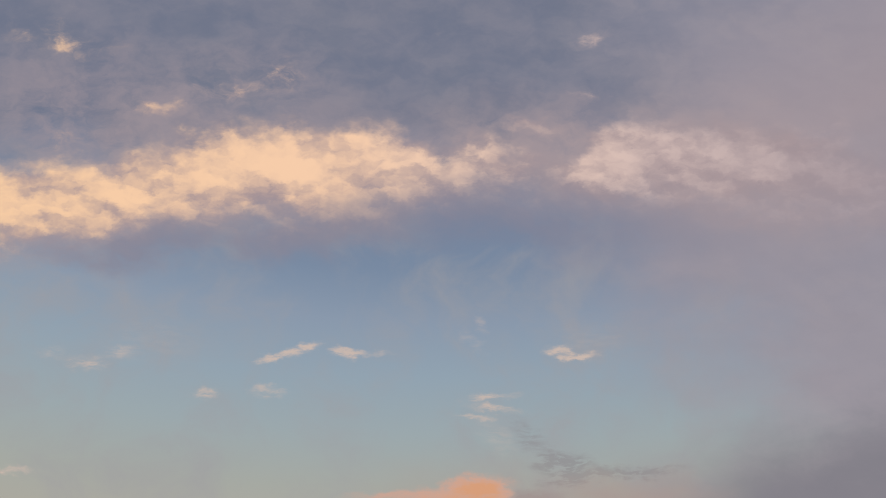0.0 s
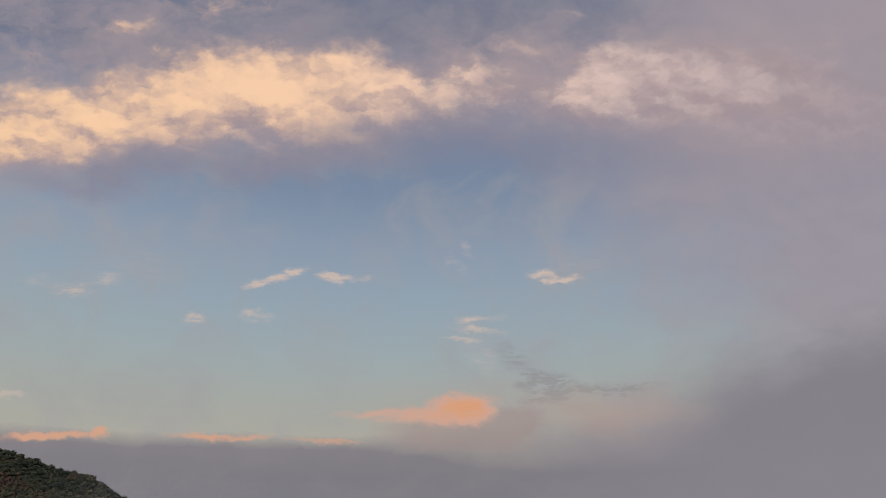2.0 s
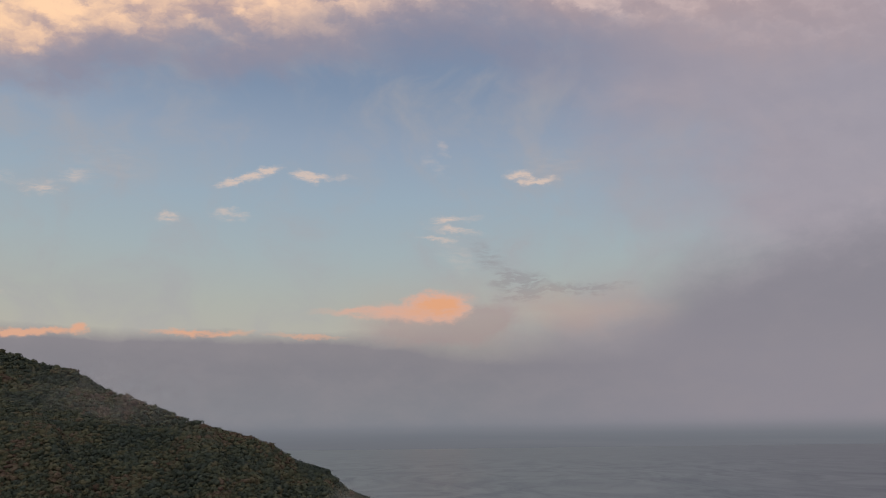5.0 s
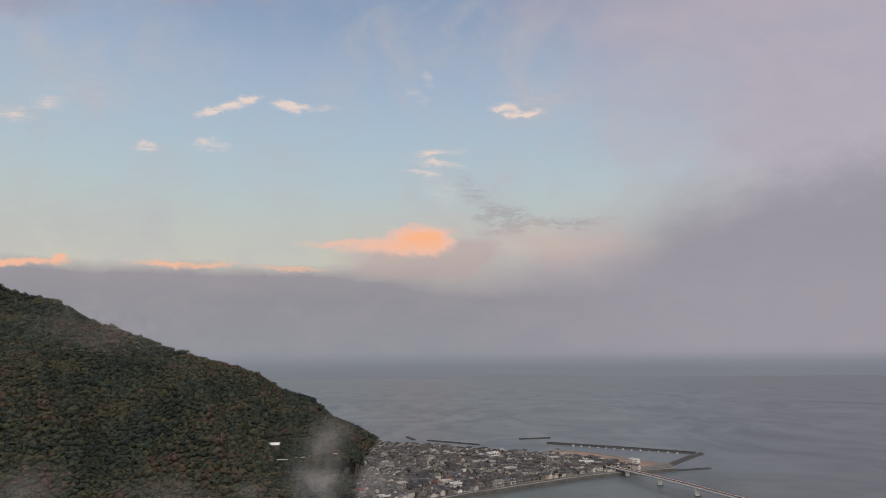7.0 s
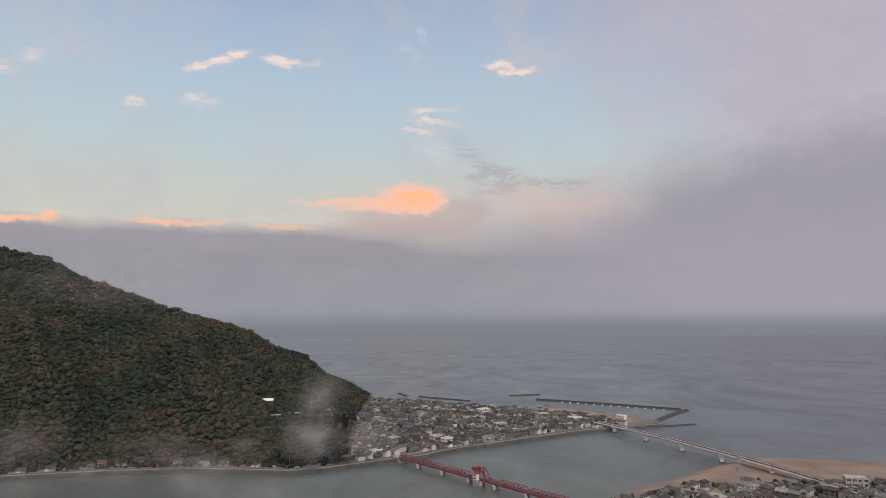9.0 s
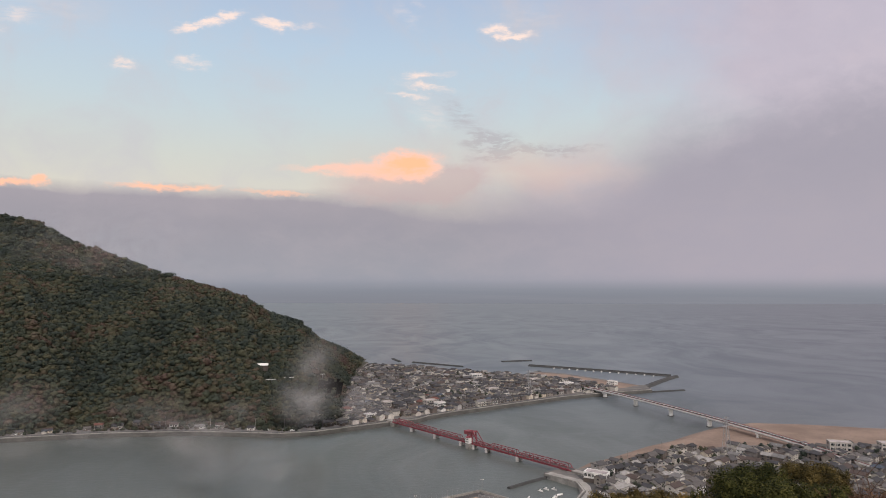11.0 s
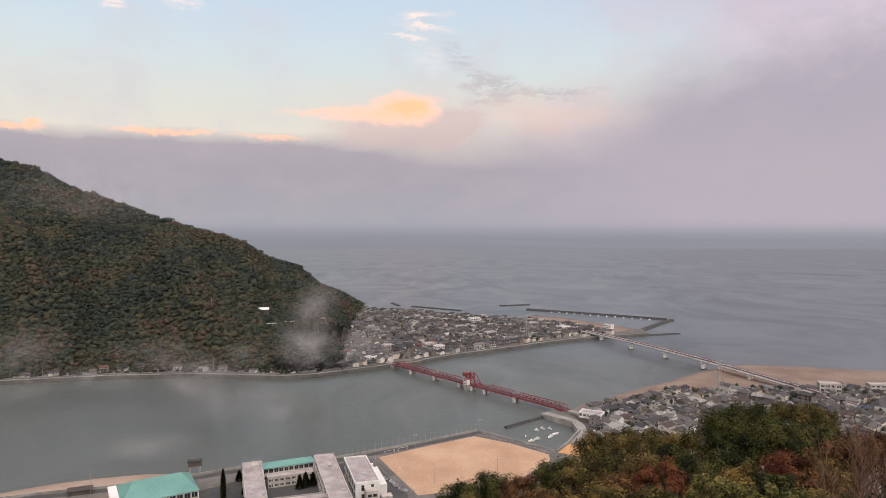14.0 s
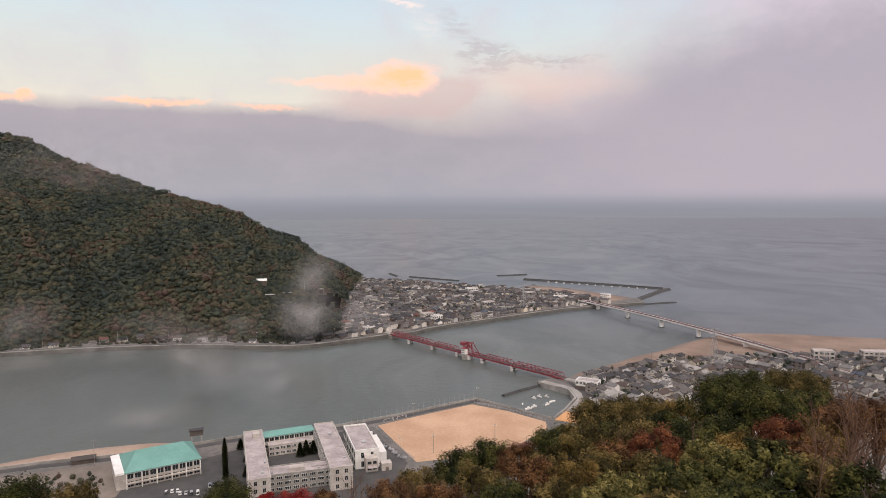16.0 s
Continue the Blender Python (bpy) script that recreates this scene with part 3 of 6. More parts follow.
def far_hill(x, y):
    az = np.degrees(np.arctan2(x, y))
    r = np.hypot(x, y)
    foot, front = interp(az, H_AZ, H_FOOT), interp(az, H_AZ, H_CREST)
    crest = front + interp(az, F_AZ, F_BACK)
    crest_angle = interp(az, H_AZ, H_ANGLE)
    top = np.maximum(160 + crest * np.tan(np.radians(crest_angle)) - 3.6, 0)
    spur_top = np.where(az < -21.0, 160 + front * np.tan(np.radians(np.minimum(interp(az, F_AZ, F_ANGLE), crest_angle))) - 7.0, top)
    u = (r - foot) / np.maximum(front - foot, 5)
    w = np.clip((r - front) / np.maximum(crest - front, 1), 0, 1)
    spur = 0.11 * np.sin(az * 0.55 + 2.2 * u) + 0.06 * np.sin(az * 1.2 + 1.0 + 4 * u) + 0.03 * np.sin(az * 2.7 + 5.0 * u)
    bell = np.clip(u * (1 - u) * 4, 0, 1)
    slope = spur_top * (np.clip(u, 0, 1) ** 0.9 + spur * bell)
    saddle = spur_top + (top - spur_top) * w ** 1.3 - 22 * np.sin(np.pi * w) * np.clip((-az - 21) / 6, 0, 1)
    past = np.maximum(r - crest, 0) / np.maximum(front - foot, 5)
    lee = top * np.maximum(1 - 0.5 * past - 0.35 * past ** 2, -0.1)
    h = np.where(u < 1, slope, np.where(r < crest, saddle, lee))
    fade = np.clip((-az - 6.3) / 1.2, 0, 1)
    return np.where((u > 0) & (fade > 0), np.maximum(3.6 + h * fade, 0), 3.2)


def near_hill(x, y):
    """The slope below the viewpoint."""
    d = np.hypot(x * 0.55, y)
    prof = interp(y + 0.05 * np.abs(x), [-400, -60, -8, 3, 10, 25, 60, 150, 260, 300], [175, 170, 159, 157.8, 153, 142, 118, 68, 14, 3.0])
    bulge = 7.5 * np.exp(-((x - 24) / 16) ** 2 - ((y - 40) / 22) ** 2)
    ripple = 1.0 * np.sin(x * 0.13 + y * 0.05) + 0.6 * np.sin(x * 0.31 - y * 0.22)
    return np.where(prof > 3.2, prof + (bulge + ripple) * np.clip(d / 12 - 0.5, 0, 1) * np.clip((prof - 3) / 20, 0, 1), 3.0)


def sheet(name, xs, ys, height, material, keep=None):
    X, Y = np.meshgrid(xs, ys)
    Z = height(X, Y)
    nx = len(xs)
    faces = []
    for j in range(len(ys) - 1):
        for i in range(nx - 1):
            if keep is None or keep(Z[j:j + 2, i:i + 2]):
                a = j * nx + i
                faces.append((a, a + 1, a + nx + 1, a + nx))
    me = bpy.data.meshes.new(name)
    me.from_pydata(np.stack([X.ravel(), Y.ravel(), Z.ravel()], 1).tolist(), [], faces)
    me.polygons.foreach_set("use_smooth", [True] * len(me.polygons))
    me.materials.append(material)
    return new(name, me)


ob = sheet("hill_far", np.arange(-1700, -60, 10.0), np.arange(420, 2000, 10.0), far_hill, M_SOIL, lambda q: q.max() > 5.0)
tagged(ob, "steep wooded hillside above the river mouth", "hill", kind="structure")
ob = sheet("hill_near", np.concatenate([np.arange(-700, -90, 30.0), np.arange(-90, 91, 3.0), np.arange(120, 760, 30.0)]),
           np.concatenate([np.arange(-400, -20, 40.0), np.arange(-20, 110, 3.0), np.arange(120, 310, 12.0)]), near_hill, M_SOIL, lambda q: q.max() > 3.1)
tagged(ob, "steep wooded slope below the viewpoint", "hill", kind="structure")

# ---------------------------------------------------------------- woods


def crown_shape(seed, flakes=60, sub=1):
    """A ragged crown about 2 m across: lumpy core and leaf clumps round it, as arrays of points and triangles."""
    r = np.random.default_rng(seed)
    bm = bmesh.new()
    bmesh.ops.create_icosphere(bm, subdivisions=sub, radius=0.82)
    pts = np.array([v.co[:] for v in bm.verts])
    tri = np.array([[v.index for v in f.verts] for f in bm.faces])
    bm.free()
    ph = r.uniform(0, 6.28, 6)
    lump = 1 + 0.16 * np.sin(pts[:, 0] * 4 + ph[0]) + 0.16 * np.sin(pts[:, 1] * 4.3 + ph[1]) + 0.12 * np.sin(pts[:, 2] * 5 + ph[2]) + r.normal(0, 0.06, len(pts))
    pts = pts * lump[:, None]
    d = r.normal(size=(flakes, 3))
    d[:, 2] = np.abs(d[:, 2]) * 1.1 - 0.25
    d /= np.linalg.norm(d, axis=1)[:, None]
    c = d * (r.uniform(0.72, 1.12, flakes) * (1 + 0.14 * np.sin(d[:, 0] * 4 + ph[0]) + 0.14 * np.sin(d[:, 1] * 4.3 + ph[1])))[:, None]
    a = np.cross(d, r.normal(size=(flakes, 3)))
    a /= np.linalg.norm(a, axis=1)[:, None]
    b = np.cross(d, a) + d * r.uniform(-0.7, 0.7, (flakes, 1))
    s = r.uniform(0.14, 0.30, (flakes, 1))
    quad = np.stack([c - a * s, c + b * s * 0.8, c + a * s, c - b * s * 0.8], 1).reshape(-1, 3)
    base = len(pts) + 4 * np.arange(flakes)
    tri = np.concatenate([tri, np.stack([base, base + 1, base + 2], 1), np.stack([base, base + 2, base + 3], 1)])
    return np.concatenate([pts, quad]), tri


def joined_crowns(name, places, sizes, tints, shapes, material, squash=0.85):
    """Many crowns in one mesh."""
    V, T, C, base = [], [], [], 0
    for k, (p, s, c) in enumerate(zip(places, sizes, tints)):
        pts, tri = shapes[k % len(shapes)]
        a = (k * 2.399) % 6.283
        ca, sa = math.cos(a), math.sin(a)
        q = pts @ np.array([[ca, sa, 0], [-sa, ca, 0], [0, 0, squash]]) * s
        V.append(q + p)
        T.append(tri + base)
        C.append(np.full(len(pts), c))
        base += len(pts)
    V, T, C = np.concatenate(V), np.concatenate(T), np.concatenate(C)
    me = bpy.data.meshes.new(name)
    me.vertices.add(len(V))
    me.vertices.foreach_set("co", V.ravel())
    me.loops.add(T.size)
    me.loops.foreach_set("vertex_index", T.ravel())
    me.polygons.add(len(T))
    me.polygons.foreach_set("loop_start", np.arange(0, T.size, 3))
    me.attributes.new("tint", "FLOAT", "POINT").data.foreach_set("value", C)
    me.materials.append(material)
    me.update()
    me.validate()
    return new(name, me)


SHAPES = [crown_shape(s) for s in range(12)]


def grid_points(x0, x1, y0, y1, step, seed, jitter=0.45):
    r = np.random.default_rng(seed)
    X, Y = np.meshgrid(np.arange(x0, x1, step), np.arange(y0, y1, step))
    X = X + r.uniform(-jitter, jitter, X.shape) * step
    Y = Y + r.uniform(-jitter, jitter, Y.shape) * step
    return X.ravel(), Y.ravel(), r


HOUSE_SPOT = (-243.0, 853.0)
HILL_SHAPES = [crown_shape(s, 40) for s in range(14)]
x, y, r = grid_points(-1250, -110, 600, 1700, 5.3, 3)
az, dist = np.degrees(np.arctan2(x, y)), np.hypot(x, y)
z = far_hill(x, y)
front = interp(az, H_AZ, H_CREST)
ok = (az > -40) & (az < -6.9) & (dist < front + interp(az, F_AZ, F_BACK) + 25) & (dist > 724) & (az < -7.2 - 2.4 * np.clip(1290 - dist, 0, 600) / 575)
ROAD_X, ROAD_Y = [-900, -700, -451, -401, -348, -262, -168, -134.5, -101.5], [481.5, 561.5, 646.5, 659.5, 671.5, 680.5, 671.5, 681.5, 702.5]
ok &= (az > -11.5) | (y > interp(x, ROAD_X, ROAD_Y) + 27)
ok &= (dist < front + 30) | ((r.random(len(x)) < 0.55) & (dist > front + 0.25 * interp(az, F_AZ, F_BACK)))
ok &= np.hypot((x - HOUSE_SPOT[0]) / 1.5, y - HOUSE_SPOT[1] - 2) > 8.5
x, y, z, dist = x[ok], y[ok], np.maximum(z[ok], 4.2), dist[ok]
size = r.uniform(3.0, 5.6, len(x)) * np.where(dist > front[ok] + 30, 1.25, 1.0)
big = r.random(len(x)) < 0.12
size[big] *= 1.45
ob = joined_crowns("woods", np.stack([x, y, z + size * 0.42], 1), size, r.random(len(x)), HILL_SHAPES, M_WOODS, 0.72)
tagged(ob, "dense mixed woods in dull green and autumn brown", "woods", kind="stuff")

# shrubs and low trees between the far road and the woods
x, y, r = grid_points(-620, -110, 540, 730, 3.4, 31)
gap = y - interp(x, ROAD_X, ROAD_Y)
ok = (gap > 10.5) & (gap < 30) & (r.random(len(x)) < 0.62)
FOOT_HOUSES = [(-437, 668, 22, 3, 0.8), (-412, 674, 22, 2, 0.8), (-377, 686, 15, 3, 0.75), (-368, 692, 15, 0, 0.75), (-350, 696, 12, 2, 0.9), (-334, 705, 10, 1, 0.8),
               (-312, 704, 5, 4, 0.9), (-292, 704, 0, 3, 1.0), (-146, 700, 30, 3, 0.75), (-127, 707, 30, 5, 0.8), (-112, 714, 32, 2, 0.85), (-470, 658, 22, 0, 0.8),
               (-262, 696, 0, 2, 0.8), (-240, 695, -4, 0, 0.75), (-205, 690, -6, 3, 0.8)]
for hx, hy, turn, k, sc in FOOT_HOUSES:
    ok &= np.hypot(x - hx, y - hy + 3) > 8.0
size = r.uniform(1.4, 2.9, ok.sum())
ob = joined_crowns("roadside_shrubs", np.stack([x[ok], y[ok], np.maximum(far_hill(x[ok], y[ok]), 4.2) + size * 0.5], 1), size, r.random(ok.sum()), HILL_SHAPES, M_WOODS, 0.9)
tagged(ob, "dark shrubs and low trees behind the far road", "shrubs", kind="stuff")

# ---------------------------------------------------------------- houses
def gable_roof(bm, w, d, z, h, over=0.6, thick=0.28, axis=0):
    """A pitched roof with thickness over a w by d plan, ridge along x."""
    x0, y0 = w / 2 + over, d / 2 + over
    k = over * h / (d / 2)
    outer = [(-x0, -y0, z - k), (x0, -y0, z - k), (x0, 0, z + h), (-x0, 0, z + h), (x0, y0, z - k), (-x0, y0, z - k)]
    lo = [bm.verts.new(p) for p in outer]
    hi = [bm.verts.new((p[0], p[1], p[2] + thick)) for p in outer]
    for a in (hi,):
        bm.faces.new((a[0], a[1], a[2], a[3]))
        bm.faces.new((a[3], a[2], a[4], a[5]))
    bm.faces.new((lo[3], lo[2], lo[1], lo[0]))
    bm.faces.new((lo[5], lo[4], lo[2], lo[3]))
    for i, j in ((0, 1), (1, 2), (2, 4), (4, 5), (5, 3), (3, 0)):
        bm.faces.new((lo[i], lo[j], hi[j], hi[i]))
    return bm


def hip_roof(bm, w, d, z, h, over=0.7, thick=0.28, ridge=0.45):
    x0, y0 = w / 2 + over, d / 2 + over
    rx = w / 2 * ridge
    zl = z - over * h / (d / 2)
    lo = [bm.verts.new(p) for p in ((-x0, -y0, zl), (x0, -y0, zl), (x0, y0, zl), (-x0, y0, zl))]
    md = [bm.verts.new((v.co.x, v.co.y, zl + thick)) for v in lo]
    r0, r1 = bm.verts.new((-rx, 0, z + h)), bm.verts.new((rx, 0, z + h))
    bm.faces.new(lo[::-1])
    for i in range(4):
        bm.faces.new((lo[i], lo[(i + 1) % 4], md[(i + 1) % 4], md[i]))
    bm.faces.new((md[0], md[1], r1, r0))
    bm.faces.new((md[1], md[2], r1))
    bm.faces.new((md[2], md[3], r0, r1))
    bm.faces.new((md[3], md[0], r0))
    return bm


def gable_walls(bm, w, d, z, h, base=0.0):
    """Walls up to the eaves with the pointed ends of a gable."""
    pts = [(-w / 2, -d / 2), (w / 2, -d / 2), (w / 2, d / 2), (-w / 2, d / 2)]
    lo = [bm.verts.new((px, py, base)) for px, py in pts]
    hi = [bm.verts.new((px, py, z)) for px, py in pts]
    e0, e1 = bm.verts.new((w / 2, 0, z + h - 0.05)), bm.verts.new((-w / 2, 0, z + h - 0.05))
    bm.faces.new((lo[0], lo[1], hi[1], hi[0]))
    bm.faces.new((lo[1], lo[2], hi[2], e0, hi[1]))
    bm.faces.new((lo[2], lo[3], hi[3], hi[2]))
    bm.faces.new((lo[3], lo[0], hi[0], e1, hi[3]))
    bm.faces.new(lo[::-1])
    return bm


def window(parent, x, y, z, w, h, turn):
    """A framed window on a wall; the pane stands a little back from the frame."""
    m = pose(x, y, z, 0, 0, turn)
    bm = bmesh.new()
    box(bm, -w / 2, w / 2, -0.06, 0.02, -h / 2, h / 2)
    ob = part("window", bm, M_GLASS_DARK, parent)
    ob.matrix_basis = m
    bm = bmesh.new()
    t = 0.09
    for a in ((-w / 2 - t, -w / 2, -h / 2 - t, h / 2 + t), (w / 2, w / 2 + t, -h / 2 - t, h / 2 + t), (-w / 2, w / 2, -h / 2 - t, -h / 2),
              (-w / 2, w / 2, h / 2, h / 2 + t), (-0.04, 0.04, -h / 2, h / 2)):
        box(bm, a[0], a[1], -0.12, 0.02, a[2], a[3])
    part("window_frame", bm, M_WHITE, ob)
    return ob


def house(kind, w, d, storeys):
    """One house with walls, roof, windows and door; front faces -y."""
    ob = thing("house", "tiled-roof house with pale walls in the riverside town", "house", "houses of the town")
    zt = 2.9 * storeys + 0.3
    h = d * (0.24 if kind != "hip" else 0.26)
    walls = bmesh.new()
    roof = bmesh.new()
    if kind == "gable":
        gable_walls(walls, w, d, zt, h)
        gable_roof(roof, w, d, zt, h)
    elif kind == "hip":
        box(walls, -w / 2, w / 2, -d / 2, d / 2, 0, zt)
        hip_roof(roof, w, d, zt, h)
    elif kind == "wing":
        gable_walls(walls, w, d, zt, h)
        gable_roof(roof, w, d, zt, h)
    elif kind == "flat":
        box(walls, -w / 2, w / 2, -d / 2, d / 2, 0, zt)
        box(roof, -w / 2 - 0.2, w / 2 + 0.2, -d / 2 - 0.2, d / 2 + 0.2, zt, zt + 0.35)
        box(roof, w / 2 - 3, w / 2 - 0.5, -1, 1.5, zt + 0.35, zt + 2.2)
    bmesh.ops.recalc_face_normals(walls, faces=walls.faces)
    bmesh.ops.recalc_face_normals(roof, faces=roof.faces)
    part("wall", walls, M_WALL, ob)
    rf = part("roof", roof, M_ROOF, ob)
    if kind in ("gable", "wing", "hip"):
        bm = bmesh.new()
        rx = w / 2 + 0.6 if kind != "hip" else w / 2 * 0.45
        box(bm, -rx, rx, -0.16, 0.16, zt + h + 0.2, zt + h + 0.5)
        part("roof_ridge", bm, M_ROOF, rf)
    if kind == "wing":
        a, b = bmesh.new(), bmesh.new()
        gable_walls(a, d * 0.62, w * 0.42, 3.1, 1.0)
        gable_roof(b, d * 0.62, w * 0.42, 3.1, 1.0)
        tm = pose(-w * 0.2, -d / 2 - d * 0.25, 0, 0, 0, 90)
        for q, nm, mt in ((a, "porch_wall", M_WALL), (b, "porch_roof", M_ROOF)):
            bmesh.ops.recalc_face_normals(q, faces=q.faces)
            bmesh.ops.transform(q, matrix=tm, verts=q.verts)
            part(nm, q, mt, ob)
    if storeys == 2 and kind in ("gable", "hip"):
        bm = bmesh.new()
        vs = [bm.verts.new(p) for p in ((-w / 2 - 0.2, -d / 2, 3.4), (w / 2 + 0.2, -d / 2, 3.4), (w / 2 + 0.2, -d / 2 - 1.3, 2.9), (-w / 2 - 0.2, -d / 2 - 1.3, 2.9))]
        bm.faces.new(vs)
        g = bmesh.ops.extrude_face_region(bm, geom=list(bm.faces))
        bmesh.ops.translate(bm, vec=(0, 0, 0.2), verts=[v for v in g["geom"] if isinstance(v, bmesh.types.BMVert)])
        bmesh.ops.recalc_face_normals(bm, faces=bm.faces)
        part("lower_roof", bm, M_ROOF, ob)
    for s in range(storeys):
        zc = 1.6 + 2.9 * s
        for k in (-0.27, 0.27):
            if kind == "wing" and s == 0 and k < 0:
                continue
            window(ob, k * w, -d / 2, zc, 1.9, 1.3, 0)
        window(ob, w / 2, 0.1 * d, zc, 1.5, 1.1, 90)
    bm = bmesh.new()
    box(bm, -0.9, 0.9, -d / 2 - 0.06, -d / 2 + 0.02, 0, 2.1)
    part("door", bm, M_BARK, ob)
    return ob


KINDS = [("gable", 11, 8, 2), ("hip", 10.5, 9, 2), ("wing", 12, 8, 1), ("gable", 9, 7, 1), ("hip", 13, 9.5, 1), ("gable", 14, 8.5, 2), ("flat", 11, 9, 2)]
MASTERS = [house(*k) for k in KINDS]
for mo in MASTERS:
    mo.location = (420, 560, 3.5)

FAR_TOWN = [(-112, 716), (-101, 713), (-60, 741), (-26, 772), (36, 818), (91, 855), (142, 891), (180, 914), (250, 942), (236, 985), (200, 1040),
            (150, 1080), (115, 1090), (66, 1110), (-22, 1164), (-88, 1198), (-146, 1224), (-149, 1090), (-141, 985), (-128, 838)]
NEAR_TOWN = [(122, 522), (128, 552), (150, 570), (188, 592), (222, 611), (262, 618), (330, 625), (430, 630), (560, 605), (600, 560), (560, 430), (330, 400), (200, 410), (135, 440), (118, 480)]


def plots(region, turn, dx, dy, street, seed, skip=0.06):
    """House plots in rows along lanes within a region."""
    r = np.random.default_rng(seed)
    cx, cy = np.mean([p[0] for p in region]), np.mean([p[1] for p in region])
    c, s = math.cos(radians(turn)), math.sin(radians(turn))
    rows = []
    for j in range(-30, 31):
        for i in range(-40, 41):
            u = i * dx + (i // 5) * street + r.uniform(-1.3, 1.3)
            v = j * dy + (j // 2) * street + r.uniform(-1.0, 1.0)
            x, y = cx + u * c - v * s, cy + u * s + v * c
            if inside(x, y, region) and r.random() > skip:
                rows.append((x, y, turn + (0 if r.random() < 0.7 else 90) + (180 if j % 2 else 0) + r.normal(0, 3), int(r.integers(0, 97)), r.uniform(0.68, 0.98)))
    return rows


near_rows = [p for p in plots(NEAR_TOWN, 38, 11.4, 10.4, 3.2, 11) if math.hypot(p[0], p[1]) > 455 and abs(p[0]) < p[1] * 0.80]
far_rows = plots(FAR_TOWN, 36, 11.6, 10.6, 2.6, 12)
far_rows.sort(key=lambda p: p[1])
PICK = [0, 1, 2, 3, 4, 5, 0, 1, 0, 4, 3, 1, 6, 0, 2, 5, 1, 3, 4, 0, 1, 2]
single = near_rows[:150] + far_rows[:150]
for k, (hx, hy, turn, pick, sc) in enumerate(single):
    mo = MASTERS[PICK[pick % len(PICK)]]
    ob = copy_thing(mo, pose(hx, hy, 3.6 if k < min(150, len(near_rows)) else 4.2, 0, 0, turn) @ Matrix.Scale(sc, 4))
for mo in MASTERS:
    for q in (*mo.children_recursive, mo):
        bpy.data.objects.remove(q)


def joined_houses(name, rows, z):
    """The rest of the town in one mesh: walls, roofs and dark window strips."""
    bm = bmesh.new()
    for hx, hy, turn, pick, sc in rows:
        kind, w, d, st = KINDS[PICK[pick % len(PICK)]]
        zt, h = 2.9 * st + 0.3, d * 0.25
        tmp = bmesh.new()
        if kind == "flat":
            box(tmp, -w / 2, w / 2, -d / 2, d / 2, 0, zt)
        else:
            gable_walls(tmp, w, d, zt, h)
        nw = len(tmp.faces)
        (hip_roof if kind == "hip" else gable_roof)(tmp, w, d, zt, h)
        nr = len(tmp.faces)
        for s in range(st):
            for kx in (-0.27, 0.27):
                box(tmp, kx * w - 0.95, kx * w + 0.95, -d / 2 - 0.06, -d / 2 + 0.05, 1.0 + 2.9 * s, 2.3 + 2.9 * s)
            box(tmp, w / 2 - 0.05, w / 2 + 0.06, -0.7, 0.8, 1.0 + 2.9 * s, 2.2 + 2.9 * s)
        tmp.faces.ensure_lookup_table()
        for i, f in enumerate(tmp.faces):
            f.material_index = 0 if i < nw else 1 if i < nr else 2
        bmesh.ops.recalc_face_normals(tmp, faces=tmp.faces)
        bmesh.ops.transform(tmp, matrix=pose(hx, hy, z, 0, 0, turn) @ Matrix.Scale(sc, 4), verts=tmp.verts)
        me = bpy.data.meshes.new("tmp")
        tmp.to_mesh(me)
        tmp.free()
        bm.from_mesh(me)
        bpy.data.meshes.remove(me)
    return part(name, bm, [M_WALL_FAR, M_ROOF_FAR, M_GLASS_DARK])


def island_variant(name, stops, rough):
    mat = bpy.data.materials.new(name)
    mat.use_nodes = True
    N = Nodes(mat.node_tree)
    pb = mat.node_tree.nodes["Principled BSDF"]
    geo = N.node("ShaderNodeNewGeometry")
    base = N.ramp(geo.outputs["Random Per Island"], stops, "CONSTANT")
    g = N.noise(geo.outputs["Position"], 0.6, 5, 0.6)
    N.put(pb.inputs["Base Color"], N.mix(N.ramp01(g, 0.35, 0.7), N.mix(1.0, base, (0.7, 0.68, 0.66), "MULTIPLY"), base))
    pb.inputs["Roughness"].default_value = rough
    return mat


M_WALL_FAR = island_variant("plaster_wall", [(0.0, (0.60, 0.57, 0.52)), (0.2, (0.30, 0.27, 0.24)), (0.34, (0.62, 0.58, 0.53)), (0.46, (0.16, 0.135, 0.12)),
                                             (0.6, (0.42, 0.40, 0.38)), (0.72, (0.64, 0.57, 0.47)), (0.82, (0.24, 0.22, 0.21)), (0.90, (0.80, 0.78, 0.75))], 0.85)
M_ROOF_FAR = island_variant("grey_roof_tile", [(0.0, (0.050, 0.050, 0.056)), (0.22, (0.080, 0.076, 0.078)), (0.42, (0.036, 0.036, 0.040)), (0.58, (0.105, 0.096, 0.092)), (0.70, (0.066, 0.058, 0.054)),
                                               (0.8, (0.075, 0.054, 0.047)), (0.88, (0.16, 0.157, 0.157)), (0.94, (0.30, 0.29, 0.28))], 0.85)
if len(far_rows) > 150:
    tagged(joined_houses("town_houses", far_rows[150:], 4.2), "crowded grey-roofed houses towards the sea", "houses", kind="stuff")
if len(near_rows) > 150:
    tagged(joined_houses("suburb_houses", near_rows[150:], 3.6), "crowded grey-roofed houses behind the beach", "houses", kind="stuff")

